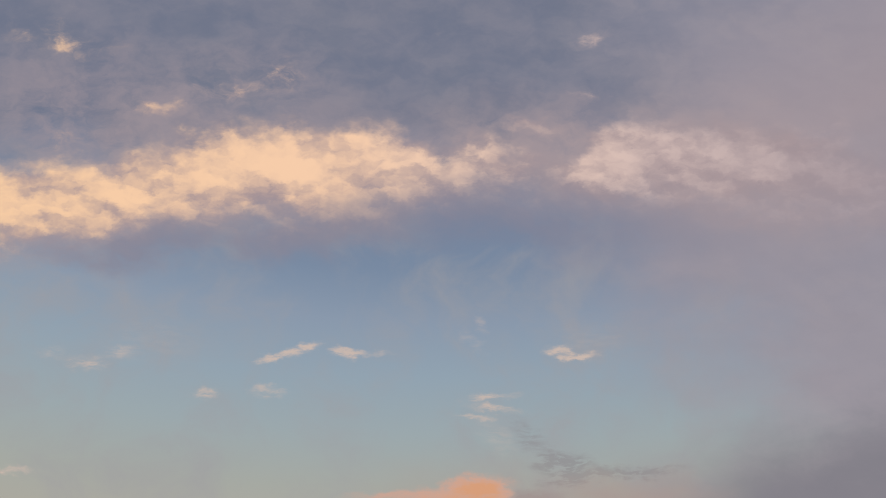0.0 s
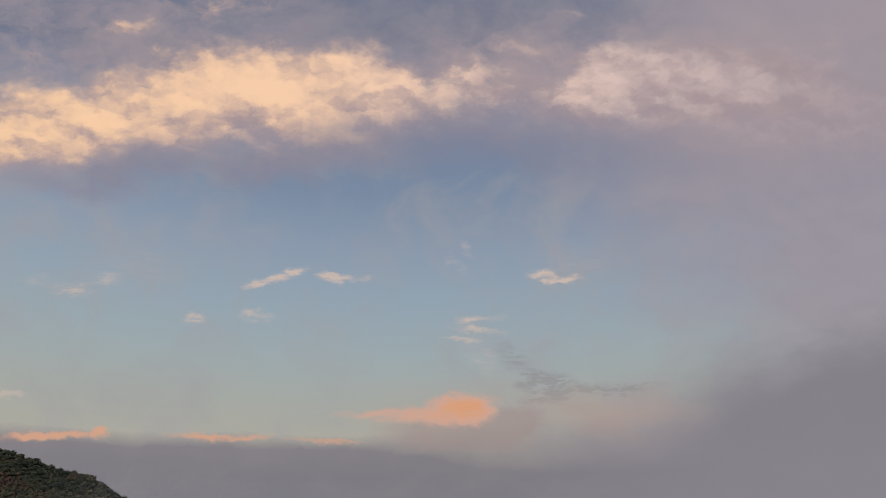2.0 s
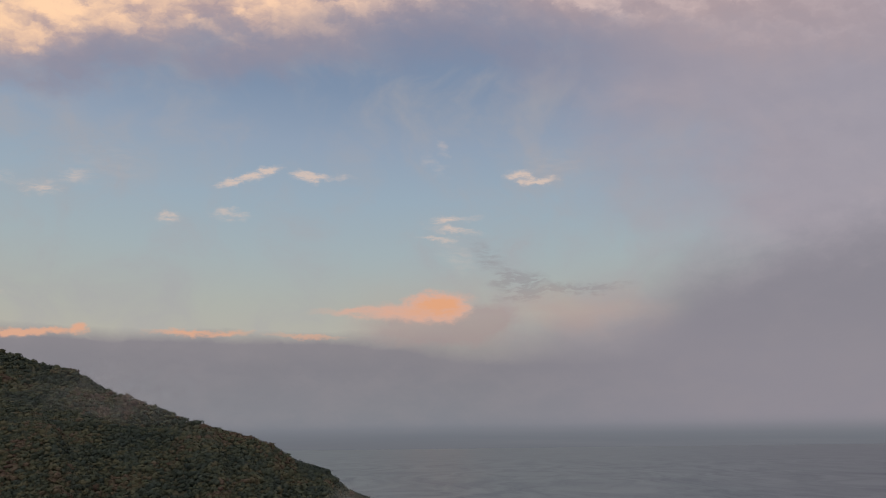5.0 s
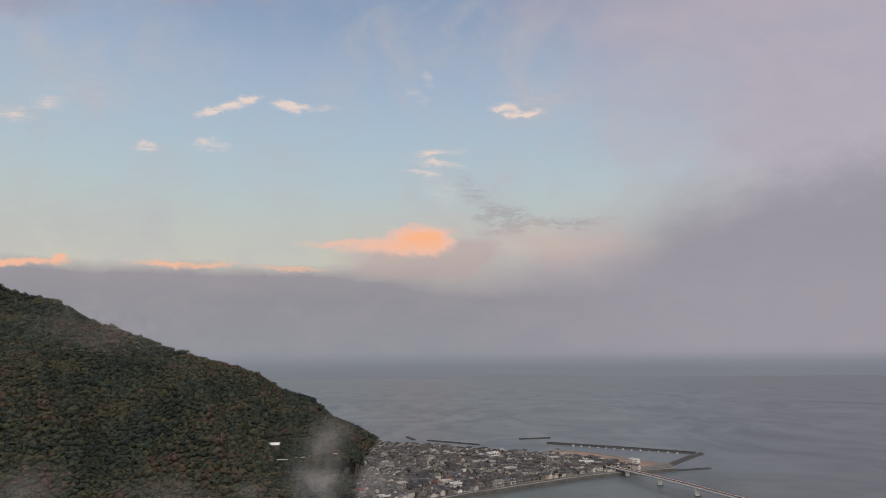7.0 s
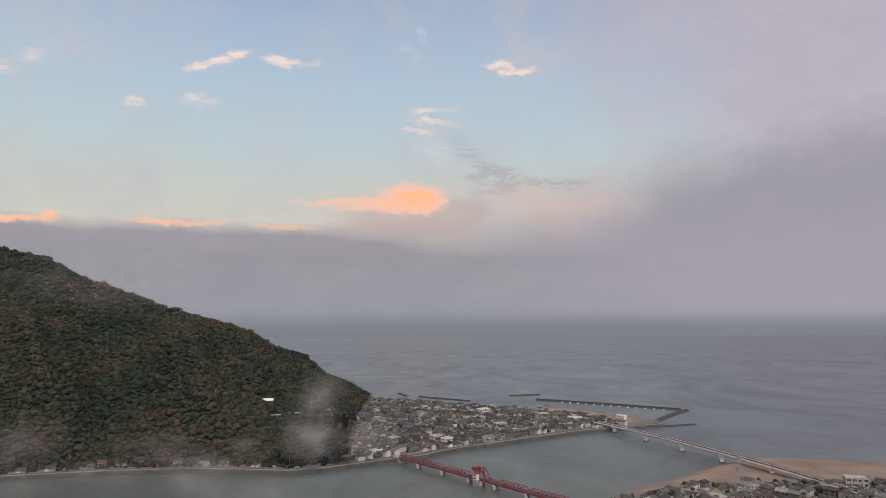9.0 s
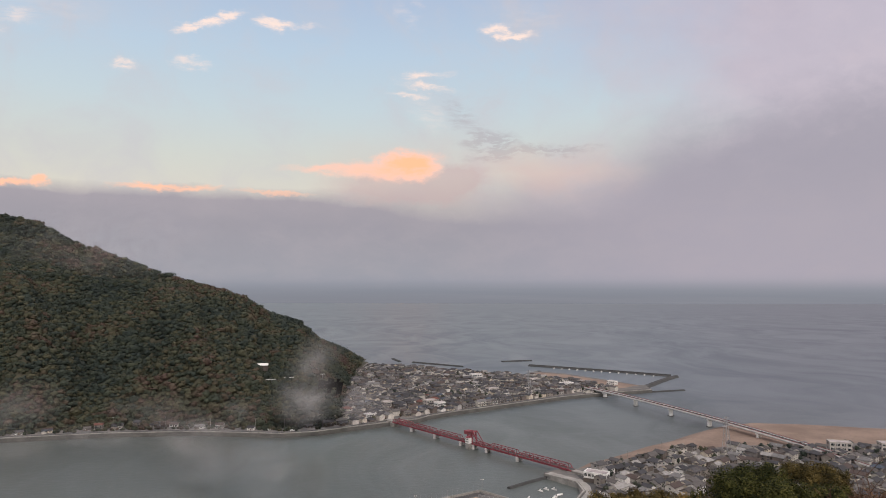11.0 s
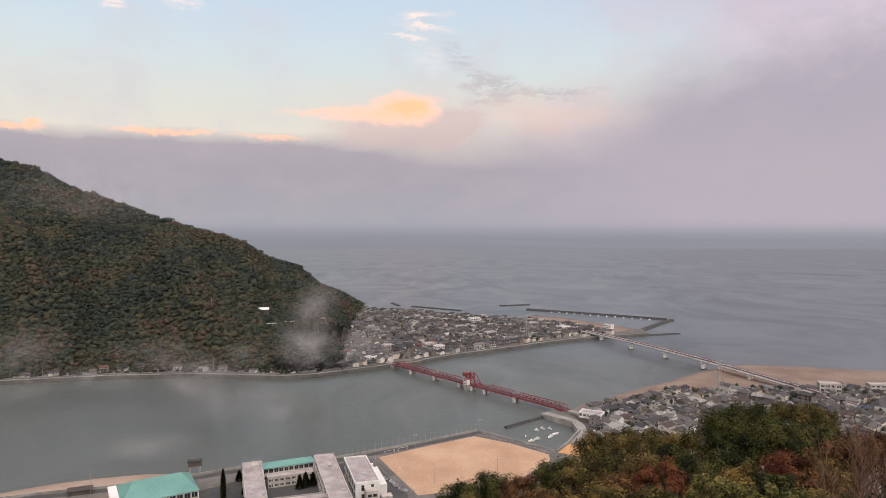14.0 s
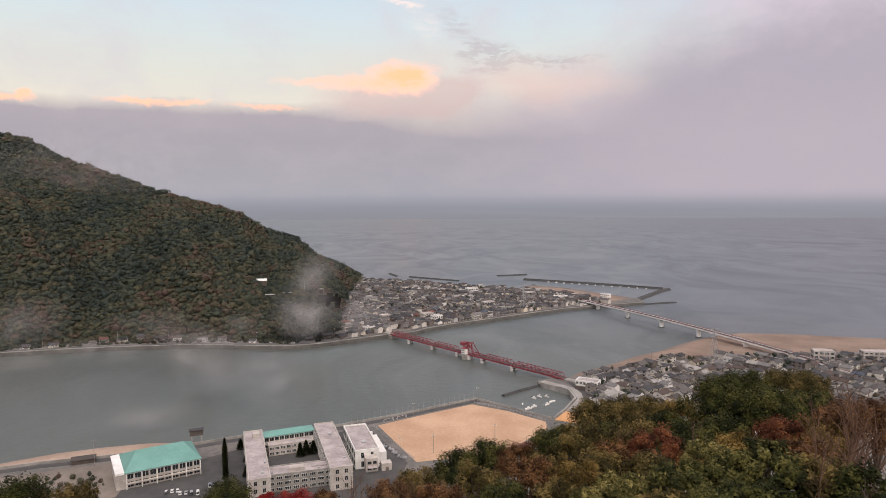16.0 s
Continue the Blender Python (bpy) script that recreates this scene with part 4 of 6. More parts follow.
# garden trees between the houses
gx, gy, gr = grid_points(-140, 620, 400, 1230, 15, 21)
keep = [i for i in range(len(gx)) if (inside(gx[i], gy[i], FAR_TOWN) or inside(gx[i], gy[i], NEAR_TOWN)) and gr.random() < 0.75]
gs = gr.uniform(1.4, 3.0, len(keep))
ob = joined_crowns("garden_trees", np.stack([gx[keep], gy[keep], 4.4 + gs * 0.9], 1), gs, gr.random(len(keep)) * 0.6, SHAPES, M_WOODS, 1.1)
tagged(ob, "dark green garden trees and shrubs among houses", "trees", kind="stuff")

# ---------------------------------------------------------------- breakwaters
def breakwater(pts, width, z, label, material=None):
    """A long concrete and rubble mole with sloping sides."""
    bm = bmesh.new()
    secs = []
    for i, p in enumerate(pts):
        p = Vector(p)
        d = (Vector(pts[min(i + 1, len(pts) - 1)]) - Vector(pts[max(i - 1, 0)])).normalized()
        n = Vector((-d.y, d.x))
        secs.append([bm.verts.new((p.x + n.x * o, p.y + n.y * o, h)) for o, h in
                     ((-width * 0.75, -1), (-width * 0.5, z * 0.7), (-width * 0.2, z * 0.7), (-width * 0.2, z), (width * 0.35, z), (width * 0.5, z * 0.5), (width * 0.8, -1))])
    for a, b in zip(secs, secs[1:]):
        for i in range(6):
            bm.faces.new((a[i], a[i + 1], b[i + 1], b[i]))
    bm.faces.new(secs[0])
    bm.faces.new(secs[-1][::-1])
    bmesh.ops.recalc_face_normals(bm, faces=bm.faces)
    return tagged(part("breakwater", bm, material or M_MOLE), label, "breakwater", "breakwaters off the harbour")


breakwater([(-64, 1300), (-20, 1270), (34, 1234)], 5.5, 2.2, "dark detached breakwater of concrete blocks in the sea")
breakwater([(116, 1313), (179, 1331)], 5.5, 2.2, "dark detached breakwater of concrete blocks in the sea")
breakwater([(-109, 1360), (-91, 1312)], 6, 2.0, "short detached breakwater in the sea")
breakwater([(163, 1250), (211, 1223), (301, 1170), (369, 1126), (388, 1114)], 9, 3.2, "long harbour breakwater with a concrete cap")
breakwater([(395, 1108), (372, 1082), (340, 1040), (308, 996)], 9, 3.2, "arm of the harbour breakwater joining the shore")
breakwater([(300, 952), (358, 970)], 5, 1.6, "low rubble jetty beside the river mouth")
breakwater([(132, 1106), (150, 1132), (170, 1162)], 7, 3, "stone jetty at the edge of the town")

# ---------------------------------------------------------------- red drawbridge
A, B = Vector((-56, 727, 0)), Vector((107, 542, 0))
span = (B - A).length
turn = math.degrees(math.atan2(B.y - A.y, B.x - A.x))
DECK = 5.4
bridge = thing("drawbridge", "long red steel truss drawbridge with a lifting span", "bridge", at=pose(A.x, A.y, 0, 0, 0, turn))
part("deck", boxes((0, span, -2.6, 2.6, DECK - 0.5, DECK)), M_ASPHALT, bridge)
for s in (-1, 1):
    part("girder", boxes((0, span, s * 2.75 - 0.18, s * 2.75 + 0.18, DECK - 1.3, DECK + 0.1)), M_RED, bridge)
PIERS = [33, 72, 111, 129, 147, 186]
x = 0.3
while x < span:
    part("floor_beam", boxes((x - 0.15, x + 0.15, -3.0, 3.0, DECK - 1.2, DECK - 0.52)), M_RED, bridge)
    x += 4.6


def truss(x0, x1, side, high):
    """One side of a pony truss: chords, posts and diagonals."""
    bm = bmesh.new()
    n = max(4, int(round((x1 - x0) / 4.6)))
    step = (x1 - x0) / n
    y = side * 2.85
    beam(bm, (x0 + step * 0.6, y, DECK + high), (x1 - step * 0.6, y, DECK + high), 0.5)
    beam(bm, (x0, y, DECK + 0.15), (x1, y, DECK + 0.15), 0.45)
    beam(bm, (x0 + 0.1, y, DECK), (x0 + step * 0.6, y, DECK + high), 0.45)
    beam(bm, (x1 - 0.1, y, DECK), (x1 - step * 0.6, y, DECK + high), 0.45)
    for i in range(1, n):
        xc = x0 + i * step
        beam(bm, (xc, y, DECK), (xc, y, DECK + high), 0.3)
        if i < n - 1:
            up = i % 2 == 0
            beam(bm, (xc, y, DECK + (0.2 if up else high)), (xc + step, y, DECK + (high if up else 0.2)), 0.28)
    part("truss", bm, M_RED, bridge)


for a, b in ((0, 33), (33, 72), (72, 111), (147, 186), (186, span - 2)):
    for s in (-1, 1):
        truss(a + 0.6, b - 0.6, s, 3.4)
for s in (-1, 1):
    truss(130, 147, s, 1.8)
    truss(111.6, 121, s, 2.2)
for p in PIERS:
    bm = bmesh.new()
    for s in (-2.2, 2.2):
        bmesh.ops.create_cone(bm, cap_ends=True, segments=14, radius1=1.7, radius2=1.5, depth=DECK + 1.0, matrix=Matrix.Translation((p, s, (DECK - 1.3 - 2) / 2)))
    box(bm, p - 1.2, p + 1.2, -3.6, 3.6, DECK - 2.6, DECK - 1.4)
    part("pier", bm, M_GIRDER, bridge, "pale concrete bridge pier")
for s in (-1, 1):
    part("abutment", boxes(((0 if s < 0 else span) - 4, (0 if s < 0 else span) + 4, -4, 4, 0, DECK - 1.35)), M_CONCRETE, bridge, "concrete abutment")
# lifting tower with its counterweight
tower = part("lifting_tower", bmesh.new(), M_RED, bridge)
bm = bmesh.new()
for s in (-1, 1):
    y = s * 2.9
    beam(bm, (122, y, DECK), (122.5, y, DECK + 10.6), 0.9)
    beam(bm, (128.5, y, DECK), (127.5, y, DECK + 10.6), 0.9)
    beam(bm, (118.5, y, DECK + 9.4), (129.5, y, DECK + 11.0), 0.9)
    beam(bm, (129.5, y, DECK + 10.8), (139.0, y, DECK + 0.6), 0.6)
    beam(bm, (126.5, y, DECK + 6), (139.0, y, DECK + 0.6), 0.4)
    beam(bm, (122, y, DECK + 2), (128, y, DECK + 9), 0.45)
    beam(bm, (128.4, y, DECK + 2), (122.4, y, DECK + 9), 0.45)
    beam(bm, (122, y, DECK + 6), (128, y, DECK + 6), 0.5)
for x, z in ((122.4, 10.5), (127.6, 10.5), (122.2, 6.8), (129.5, 10.8)):
    beam(bm, (x, -2.9, DECK + z), (x, 2.9, DECK + z), 0.7)
part("tower_frame", bm, M_RED, tower)
bm = bmesh.new()
box(bm, 117.2, 120.8, -3.2, 3.2, DECK + 7.2, DECK + 10.6, bevel=0.2)
part("counterweight", bm, M_RED, tower, "red box counterweight")
cabin = part("control_cabin", boxes((123.2, 128.2, -7.4, -3.4, DECK + 0.2, DECK + 5.6)), M_WHITE, bridge, "small white operator cabin")
part("cabin_roof", boxes((122.9, 128.5, -7.7, -3.2, DECK + 5.6, DECK + 5.95)), M_RED, cabin)
for x in (124.3, 125.7, 127.1):
    for z in (1.2, 3.8):
        part("window", boxes((x - 0.45, x + 0.45, -7.46, -7.38, DECK + z, DECK + z + 1.1)), M_GLASS_DARK, cabin)
part("cabin_support", boxes((123.6, 127.8, -7.0, -3.3, -1.5, DECK + 0.2)), M_CONCRETE, bridge)

# ---------------------------------------------------------------- road bridge at the mouth
A, B = Vector((196, 985, 0)), Vector((366, 545, 0))
span = (B - A).length
turn = math.degrees(math.atan2(B.y - A.y, B.x - A.x))
road_bridge = thing("road_bridge", "pale concrete road bridge on slim piers", "bridge", at=pose(A.x, A.y, 0, 0, 0, turn))
RB = 10.5
N = 24


def rb_z(x):
    return RB - 4.5 * (2 * x / span - 1.0) ** 2 if x < span / 2 else RB - 5.0 * (2 * x / span - 1.0) ** 2


for nm, y0, y1, z0, z1, mt in (("deck", -3.9, 3.9, -0.5, 0.0, M_ASPHALT), ("girder", -2.6, 2.6, -1.9, -0.5, M_GIRDER),
                               ("parapet", -4.1, -3.85, -0.7, 0.9, M_WHITE), ("parapet", 3.85, 4.1, -0.7, 0.9, M_WHITE), ("rail", -4.05, -3.95, 0.9, 1.4, M_RED), ("rail", 3.95, 4.05, 0.9, 1.4, M_RED)):
    bm = bmesh.new()
    ring = []
    for i in range(N + 1):
        x = span * i / N
        z = rb_z(x)
        ring.append([bm.verts.new((x, yy, z + zz)) for yy, zz in ((y0, z0), (y1, z0), (y1, z1), (y0, z1))])
    for a, b in zip(ring, ring[1:]):
        for i in range(4):
            bm.faces.new((a[i], a[(i + 1) % 4], b[(i + 1) % 4], b[i]))
    bm.faces.new(ring[0])
    bm.faces.new(ring[-1][::-1])
    bmesh.ops.recalc_face_normals(bm, faces=bm.faces)
    part(nm, bm, mt, road_bridge)
for px, py in ((222, 909), (243, 845), (270, 784), (297, 727), (320, 664)):
    x = (Vector((px, py, 0)) - A).dot((B - A).normalized())
    bm = bmesh.new()
    box(bm, x - 1.2, x + 1.2, -2.2, 2.2, -1.5, rb_z(x) - 2.9)
    box(bm, x - 1.4, x + 1.4, -3.6, 3.6, rb_z(x) - 2.9, rb_z(x) - 2.0)
    part("pier", bm, M_WHITE, road_bridge)
    part("pier_footing", boxes((x - 2.2, x + 2.2, -3.2, 3.2, -2.0, 0.7)), M_CONCRETE_DARK, road_bridge)

breakwater([(84, 537), (66, 523), (50, 509)], 3.0, 1.6, "low dark stone arm of the small boat harbour")

# ---------------------------------------------------------------- more materials
M_GREEN_ROOF = surface("green_metal_roof", (0.11, 0.26, 0.225), (0.15, 0.33, 0.29), 1.5, 0.5, 0.0, 9)
M_ROOF_GREY = surface("flat_roof_membrane", (0.25, 0.22, 0.215), (0.43, 0.385, 0.375), 1.5, 0.85, 0.01, 7)
M_CREAM = surface("cream_school_wall", (0.34, 0.305, 0.275), (0.50, 0.46, 0.42), 1.2, 0.85, 0.01, 6)
M_STAINED = surface("stained_grey_wall", (0.20, 0.19, 0.175), (0.34, 0.325, 0.30), 1.2, 0.85, 0.01, 5)
M_ORANGE = surface("orange_gravel", (0.44, 0.22, 0.09), (0.55, 0.30, 0.14), 1.0, 0.95, 0.01, 6)
M_BRICK_ROOF = surface("red_brown_sheet_roof", (0.13, 0.045, 0.040), (0.19, 0.07, 0.06), 0.8, 0.7, 0.02, 5)
M_STEEL = surface("galvanised_steel", (0.34, 0.34, 0.34), (0.46, 0.46, 0.46), 0.5, 0.5, 0.0, 3, metal=0.4)
M_CARS = surface("car_paint", None, None, 0.6, 0.3, 0.0, 3, stops=[(0.0, (0.75, 0.75, 0.74)), (0.45, (0.05, 0.05, 0.055)), (0.6, (0.35, 0.36, 0.37)), (0.75, (0.72, 0.71, 0.69)), (0.93, (0.10, 0.12, 0.16))])
M_RUBBER = surface("black_rubber", (0.018, 0.018, 0.018), (0.03, 0.03, 0.03), 0.3, 0.8)
M_DARK_WALL = surface("dark_timber_wall", (0.06, 0.048, 0.04), (0.10, 0.08, 0.068), 0.6, 0.85, 0.01, 4)


def strip(name, pts, width, z0, z1, material, label="", category="", kind="structure", parent=None):
    """A wall or kerb that follows a line on the plan."""
    bm = bmesh.new()
    secs = []
    for i, p in enumerate(pts):
        p = Vector(p)
        d = (Vector(pts[min(i + 1, len(pts) - 1)]) - Vector(pts[max(i - 1, 0)])).normalized()
        n = Vector((-d.y, d.x)) * width / 2
        secs.append([bm.verts.new((p.x + n.x * o, p.y + n.y * o, h)) for o, h in ((-1, z0), (1, z0), (1, z1), (-1, z1))])
    for a, b in zip(secs, secs[1:]):
        for i in range(4):
            bm.faces.new((a[i], a[(i + 1) % 4], b[(i + 1) % 4], b[i]))
    bm.faces.new(secs[0])
    bm.faces.new(secs[-1][::-1])
    bmesh.ops.recalc_face_normals(bm, faces=bm.faces)
    return tagged(part(name, bm, material, parent), label, category, kind=kind)


# ---------------------------------------------------------------- banks and roads
FAR_EDGE = [(-900, 481.5), (-700, 561.5), (-451, 646.5), (-401, 659.5), (-348, 671.5), (-262, 680.5), (-168, 671.5), (-134.5, 681.5), (-101.5, 702.5), (-60, 730)]
FAR_EDGE2 = [(-52, 733.5), (-31, 744), (-18.6, 762), (12.4, 787.6), (34.5, 802.6), (88.5, 839.6), (139.5, 875.4), (175.6, 898.4), (215.6, 916.5), (258, 933.5), (303, 950.5)]
strip("river_wall_far", FAR_EDGE, 0.5, 3.6, 5.0, M_CONCRETE, "pale concrete parapet along the far river road", "wall")
strip("river_wall_town", FAR_EDGE2, 0.6, 3.6, 5.1, M_CONCRETE, "concrete flood wall in front of the far town", "wall")
strip("road_far", [(x - 3, y + 4.5) for x, y in FAR_EDGE], 6.0, 3.8, 4.22, M_ASPHALT, "narrow asphalt road along the far bank", "road")
strip("road_town", [(x - 3, y + 4.5) for x, y in FAR_EDGE2], 6.0, 3.8, 4.23, M_ASPHALT, "asphalt road along the town embankment", "road")
NEAR_EDGE = [(-600, 248), (-400, 317), (-268, 359), (-238, 371), (-202, 381), (-163, 397), (-132, 413), (-73, 431), (-33, 453), (27, 491), (51, 469), (78, 445)]
strip("river_wall_near", NEAR_EDGE, 0.7, 3.0, 5.0, M_CONCRETE, "stained concrete river wall beside the school", "wall")
strip("promenade", [(x + 1.6, y - 4.2) for x, y in NEAR_EDGE[:10]], 5.4, 3.2, 3.66, M_ASPHALT, "paved path behind the river wall", "road")
strip("harbour_wall", [(83, 535), (104, 514), (105, 492), (91, 464), (80, 447)], 1.4, 2.6, 4.4, M_CONCRETE, "thick concrete wall round the small boat harbour", "wall")
strip("harbour_quay", [(86, 539), (109, 516), (110, 490), (95, 460)], 7.0, 3.0, 3.68, M_CONCRETE, "concrete quay beside the small harbour", "pavement")
strip("harbour_road", [(112, 430), (113, 480), (116, 505), (110, 540)], 7.0, 3.1, 3.69, M_ASPHALT, "asphalt harbour road", "road")
strip("bridge_ramp", [(107, 541), (118, 528)], 6.0, 3.0, 5.38, M_CONCRETE, "short concrete ramp up to the drawbridge", "road")
strip("bridge_ramp_far", [(-58, 729), (-68, 741)], 6.0, 3.0, 5.38, M_CONCRETE, "short concrete ramp down from the drawbridge", "road")
strip("bridge_approach", [(365, 548), (420, 470), (470, 420)], 9.0, 3.0, 6.0, M_CONCRETE, "raised approach of the road bridge", "road")
strip("bridge_approach_far", [(197, 983), (170, 1040)], 9.0, 3.0, 6.2, M_CONCRETE, "raised approach of the road bridge", "road")
FIELD = [(-44, 433), (-20, 450), (23, 478), (49, 462), (73, 439), (72, 425), (38, 384), (-15, 371)]
tagged(slab("sports_field", FIELD, 3.63, [M_FIELD, M_FIELD], 0.0, 3.0), "bare sandy school sports ground", "sports ground", kind="structure")
tagged(slab("harbour_lot", [(80, 443), (92, 462), (108, 468), (104, 446), (92, 436)], 3.64, [M_ORANGE, M_ORANGE], 0.0, 3.0), "orange gravel lot by the harbour", "ground", kind="structure")
tagged(slab("school_yard", [(-190, 330), (-150, 372), (-120, 398), (-60, 425), (-50, 428), (-20, 370), (-30, 320), (-120, 300)], 3.62, [M_ASPHALT, M_ASPHALT], 0.0, 3.0), "asphalt school yard", "pavement", kind="structure")
tagged(slab("harbour_wharf", [(140, 1098), (166, 1132), (205, 1105), (255, 1040), (296, 990), (262, 962), (238, 990), (202, 1045), (155, 1086)], 4.26, [M_SAND, M_CONCRETE], 0.0, 3.6),
       "bare brown wharf ground by the sea harbour", "ground", kind="structure")
tagged(slab("school_garden", [(-330, 318), (-250, 352), (-196, 372), (-176, 356), (-172, 328), (-200, 296), (-320, 270)], 3.68, [M_EARTH, M_EARTH], 0.0, 3.0), "bare brown garden soil beside the school hall", "ground", kind="structure")
gx, gy, gr = grid_points(-320, -178, 288, 358, 4.2, 77)
keep = [i for i in range(len(gx)) if inside(gx[i], gy[i], [(-318, 312), (-250, 344), (-200, 358), (-184, 340), (-205, 302), (-315, 276)]) and gr.random() < 0.5]
gs = gr.uniform(0.7, 2.0, len(keep))
ob = joined_crowns("garden_shrubs", np.stack([gx[keep], gy[keep], 3.6 + gs * 0.7], 1), gs, gr.random(len(keep)), SHAPES, M_WOODS, 1.0)
tagged(ob, "low olive shrubs on the bare garden soil", "shrubs", kind="stuff")
# painted lines of the field are worn away; a fence of net posts stands along the river
for i in range(26):
    f = i / 25
    x, y = -70 + f * 95, 431 + f * 55.5
    bm = bmesh.new()
    tube(bm, [(0, 0, 0), (0, 0, 6.5)], [0.09, 0.07], 6)
    beam(bm, (0, 0, 6.4), (0.7, -0.3, 6.5), 0.06)
    ob = part("net_post", bm, M_STEEL, None)
    ob.matrix_basis = pose(x, y, 3.6)
    tagged(ob, "thin steel net post beside the sports ground", "post", "net posts by the river")


def fence(pts, label, high=1.4, step=3.0):
    ob = thing("fence", label, "fence", at=pose(*pts[0], 3.6))
    o = Vector(pts[0])
    for a, b in zip(pts, pts[1:]):
        a, b = Vector(a) - o, Vector(b) - o
        n = max(1, int((b - a).length / step))
        for i in range(n):
            p = a.lerp(b, i / n)
            bm = bmesh.new()
            tube(bm, [(p.x, p.y, 0), (p.x, p.y, high)], [0.06, 0.06], 5)
            part("post", bm, M_STEEL, ob)
        for z in (high, high * 0.55):
            bm = bmesh.new()
            beam(bm, (a.x, a.y, z), (b.x, b.y, z), 0.07)
            part("rail", bm, M_STEEL, ob)
    return ob


fence([(25, 480), (51, 463), (75, 440)], "grey steel fence between field and harbour")
fence([(-47, 430), (-16, 372)], "grey steel fence between school and field", 2.2)

# ---------------------------------------------------------------- school
def block(name, p, u_len, v_len, turn, height, label, roof=M_ROOF_GREY, wall=M_CREAM, floors=3, bays=10, z=3.6, parapet=0.7):
    """A flat-roofed concrete building; p is its corner, u runs along it, v across."""
    ob = thing(name, label, "building", at=pose(p[0], p[1], z, 0, 0, turn))
    part("wall", boxes((0, u_len, 0, v_len, 0, height)), wall, ob)
    part("roof", boxes((0.3, u_len - 0.3, 0.3, v_len - 0.3, height, height + 0.15)), roof, ob)
    bm = bmesh.new()
    t = 0.35
    for r in ((-0.15, u_len + 0.15, -0.15, t), (-0.15, u_len + 0.15, v_len - t, v_len + 0.15), (-0.15, t, t, v_len - t), (u_len - t, u_len + 0.15, t, v_len - t)):
        box(bm, *r, height - 0.25, height + parapet)
    part("parapet", bm, wall, ob)
    fh = height / floors
    for f in range(floors):
        for y, s in ((0, -1), (v_len, 1)):
            part("sill_band", boxes((0, u_len, min(y, y + s * 0.25), max(y, y + s * 0.25), f * fh + 0.75, f * fh + 0.95)), wall, ob)
            for b in range(bays):
                x0 = u_len * (b + 0.14) / bays
                x1 = u_len * (b + 0.86) / bays
                wb = bmesh.new()
                box(wb, x0, x1, y - 0.05 + min(s * 0.05, 0), y + 0.05 + max(s * 0.05, 0), f * fh + 1.0, f * fh + fh - 0.7)
                w = part("window", wb, M_GLASS_DARK, ob)
                wb = bmesh.new()
                for k in range(4):
                    xm = x0 + (x1 - x0) * k / 3
                    box(wb, xm - 0.06, xm + 0.06, y - 0.12, y + 0.12, f * fh + 1.0, f * fh + fh - 0.7)
                box(wb, x0 - 0.06, x1 + 0.06, y - 0.12, y + 0.12, f * fh + fh - 0.7, f * fh + fh - 0.58)
                part("window_frame", wb, M_WHITE, w)
        for x, sx in ((0, -1), (u_len, 1)):
            part("end_band", boxes((min(x, x + sx * 0.18), max(x, x + sx * 0.18), 0, v_len, f * fh + fh - 0.55, f * fh + fh - 0.3)), wall, ob)
            for yy in (0.3, 0.7):
                w = part("window", boxes((x - 0.05 + min(sx * 0.05, 0), x + 0.05 + max(sx * 0.05, 0), v_len * yy - 0.8, v_len * yy + 0.8, f * fh + 1.1, f * fh + fh - 0.9)), M_GLASS_DARK, ob)
                part("window_frame", boxes((x - 0.1, x + 0.1, v_len * yy - 0.04, v_len * yy + 0.04, f * fh + 1.1, f * fh + fh - 0.9)), M_WHITE, w)
    part("downpipe", boxes((u_len * 0.33, u_len * 0.33 + 0.15, -0.3, -0.02, 0, height)), M_STEEL, ob)
    part("downpipe", boxes((u_len * 0.66, u_len * 0.66 + 0.15, -0.3, -0.02, 0, height)), M_STEEL, ob)
    return ob


def rooftop(parent, x0, x1, y0, y1, z0, z1, name="roof_hut", material=None):
    bm = bmesh.new()
    box(bm, x0, x1, y0, y1, z0, z1, bevel=0.08)
    part(name, bm, material or M_CREAM, parent)


a = block("school_wing", (-88.5, 322.5), 73, 11, 109.0, 12.2, "long weathered school wing with a pale flat roof", bays=14)
rooftop(a, 60, 66, 2, 6, 12.2, 15.0)
rooftop(a, 20, 24, 1, 2.2, 12.3, 13.2, "vent_box", M_STEEL)
rooftop(a, 6, 8, 3, 4.5, 12.3, 13.3, "vent_box", M_STEEL)
rooftop(a, 0.5, 10, 0.5, 10.5, 12.3, 12.75, "roof_slab", M_ROOF_GREY)
b = block("school_wing", (-48, 337), 72, 12, 108.0, 12.2, "broad school wing with a stained flat roof", bays=14)
rooftop(b, 50, 53, 4, 6, 12.3, 13.3, "vent_box", M_STEEL)
rooftop(b, 12, 13.4, 2, 3.4, 12.3, 13.1, "vent_box", M_STEEL)
c = block("gymnasium", (-36.5, 365), 43, 14, 107.5, 10.4, "white-walled gymnasium with a grey flat roof", wall=M_WHITE, floors=2, bays=7, parapet=1.0)
rooftop(c, -6, 0, 2, 9, 0, 8.0, "annex", M_CREAM)
rooftop(c, 5, 34, -5.5, 0, 0, 6.6, "side_wing", M_WHITE)
rooftop(c, -7, -2, -6, 0, 0, 4.4, "porch", M_CREAM)
for k in range(3):
    rooftop(c, 36 + 2.4 * k, 38 + 2.4 * k, -3.5 + k, 0, 0, 7.5 - 1.5 * k, "stair_tower", M_WHITE)
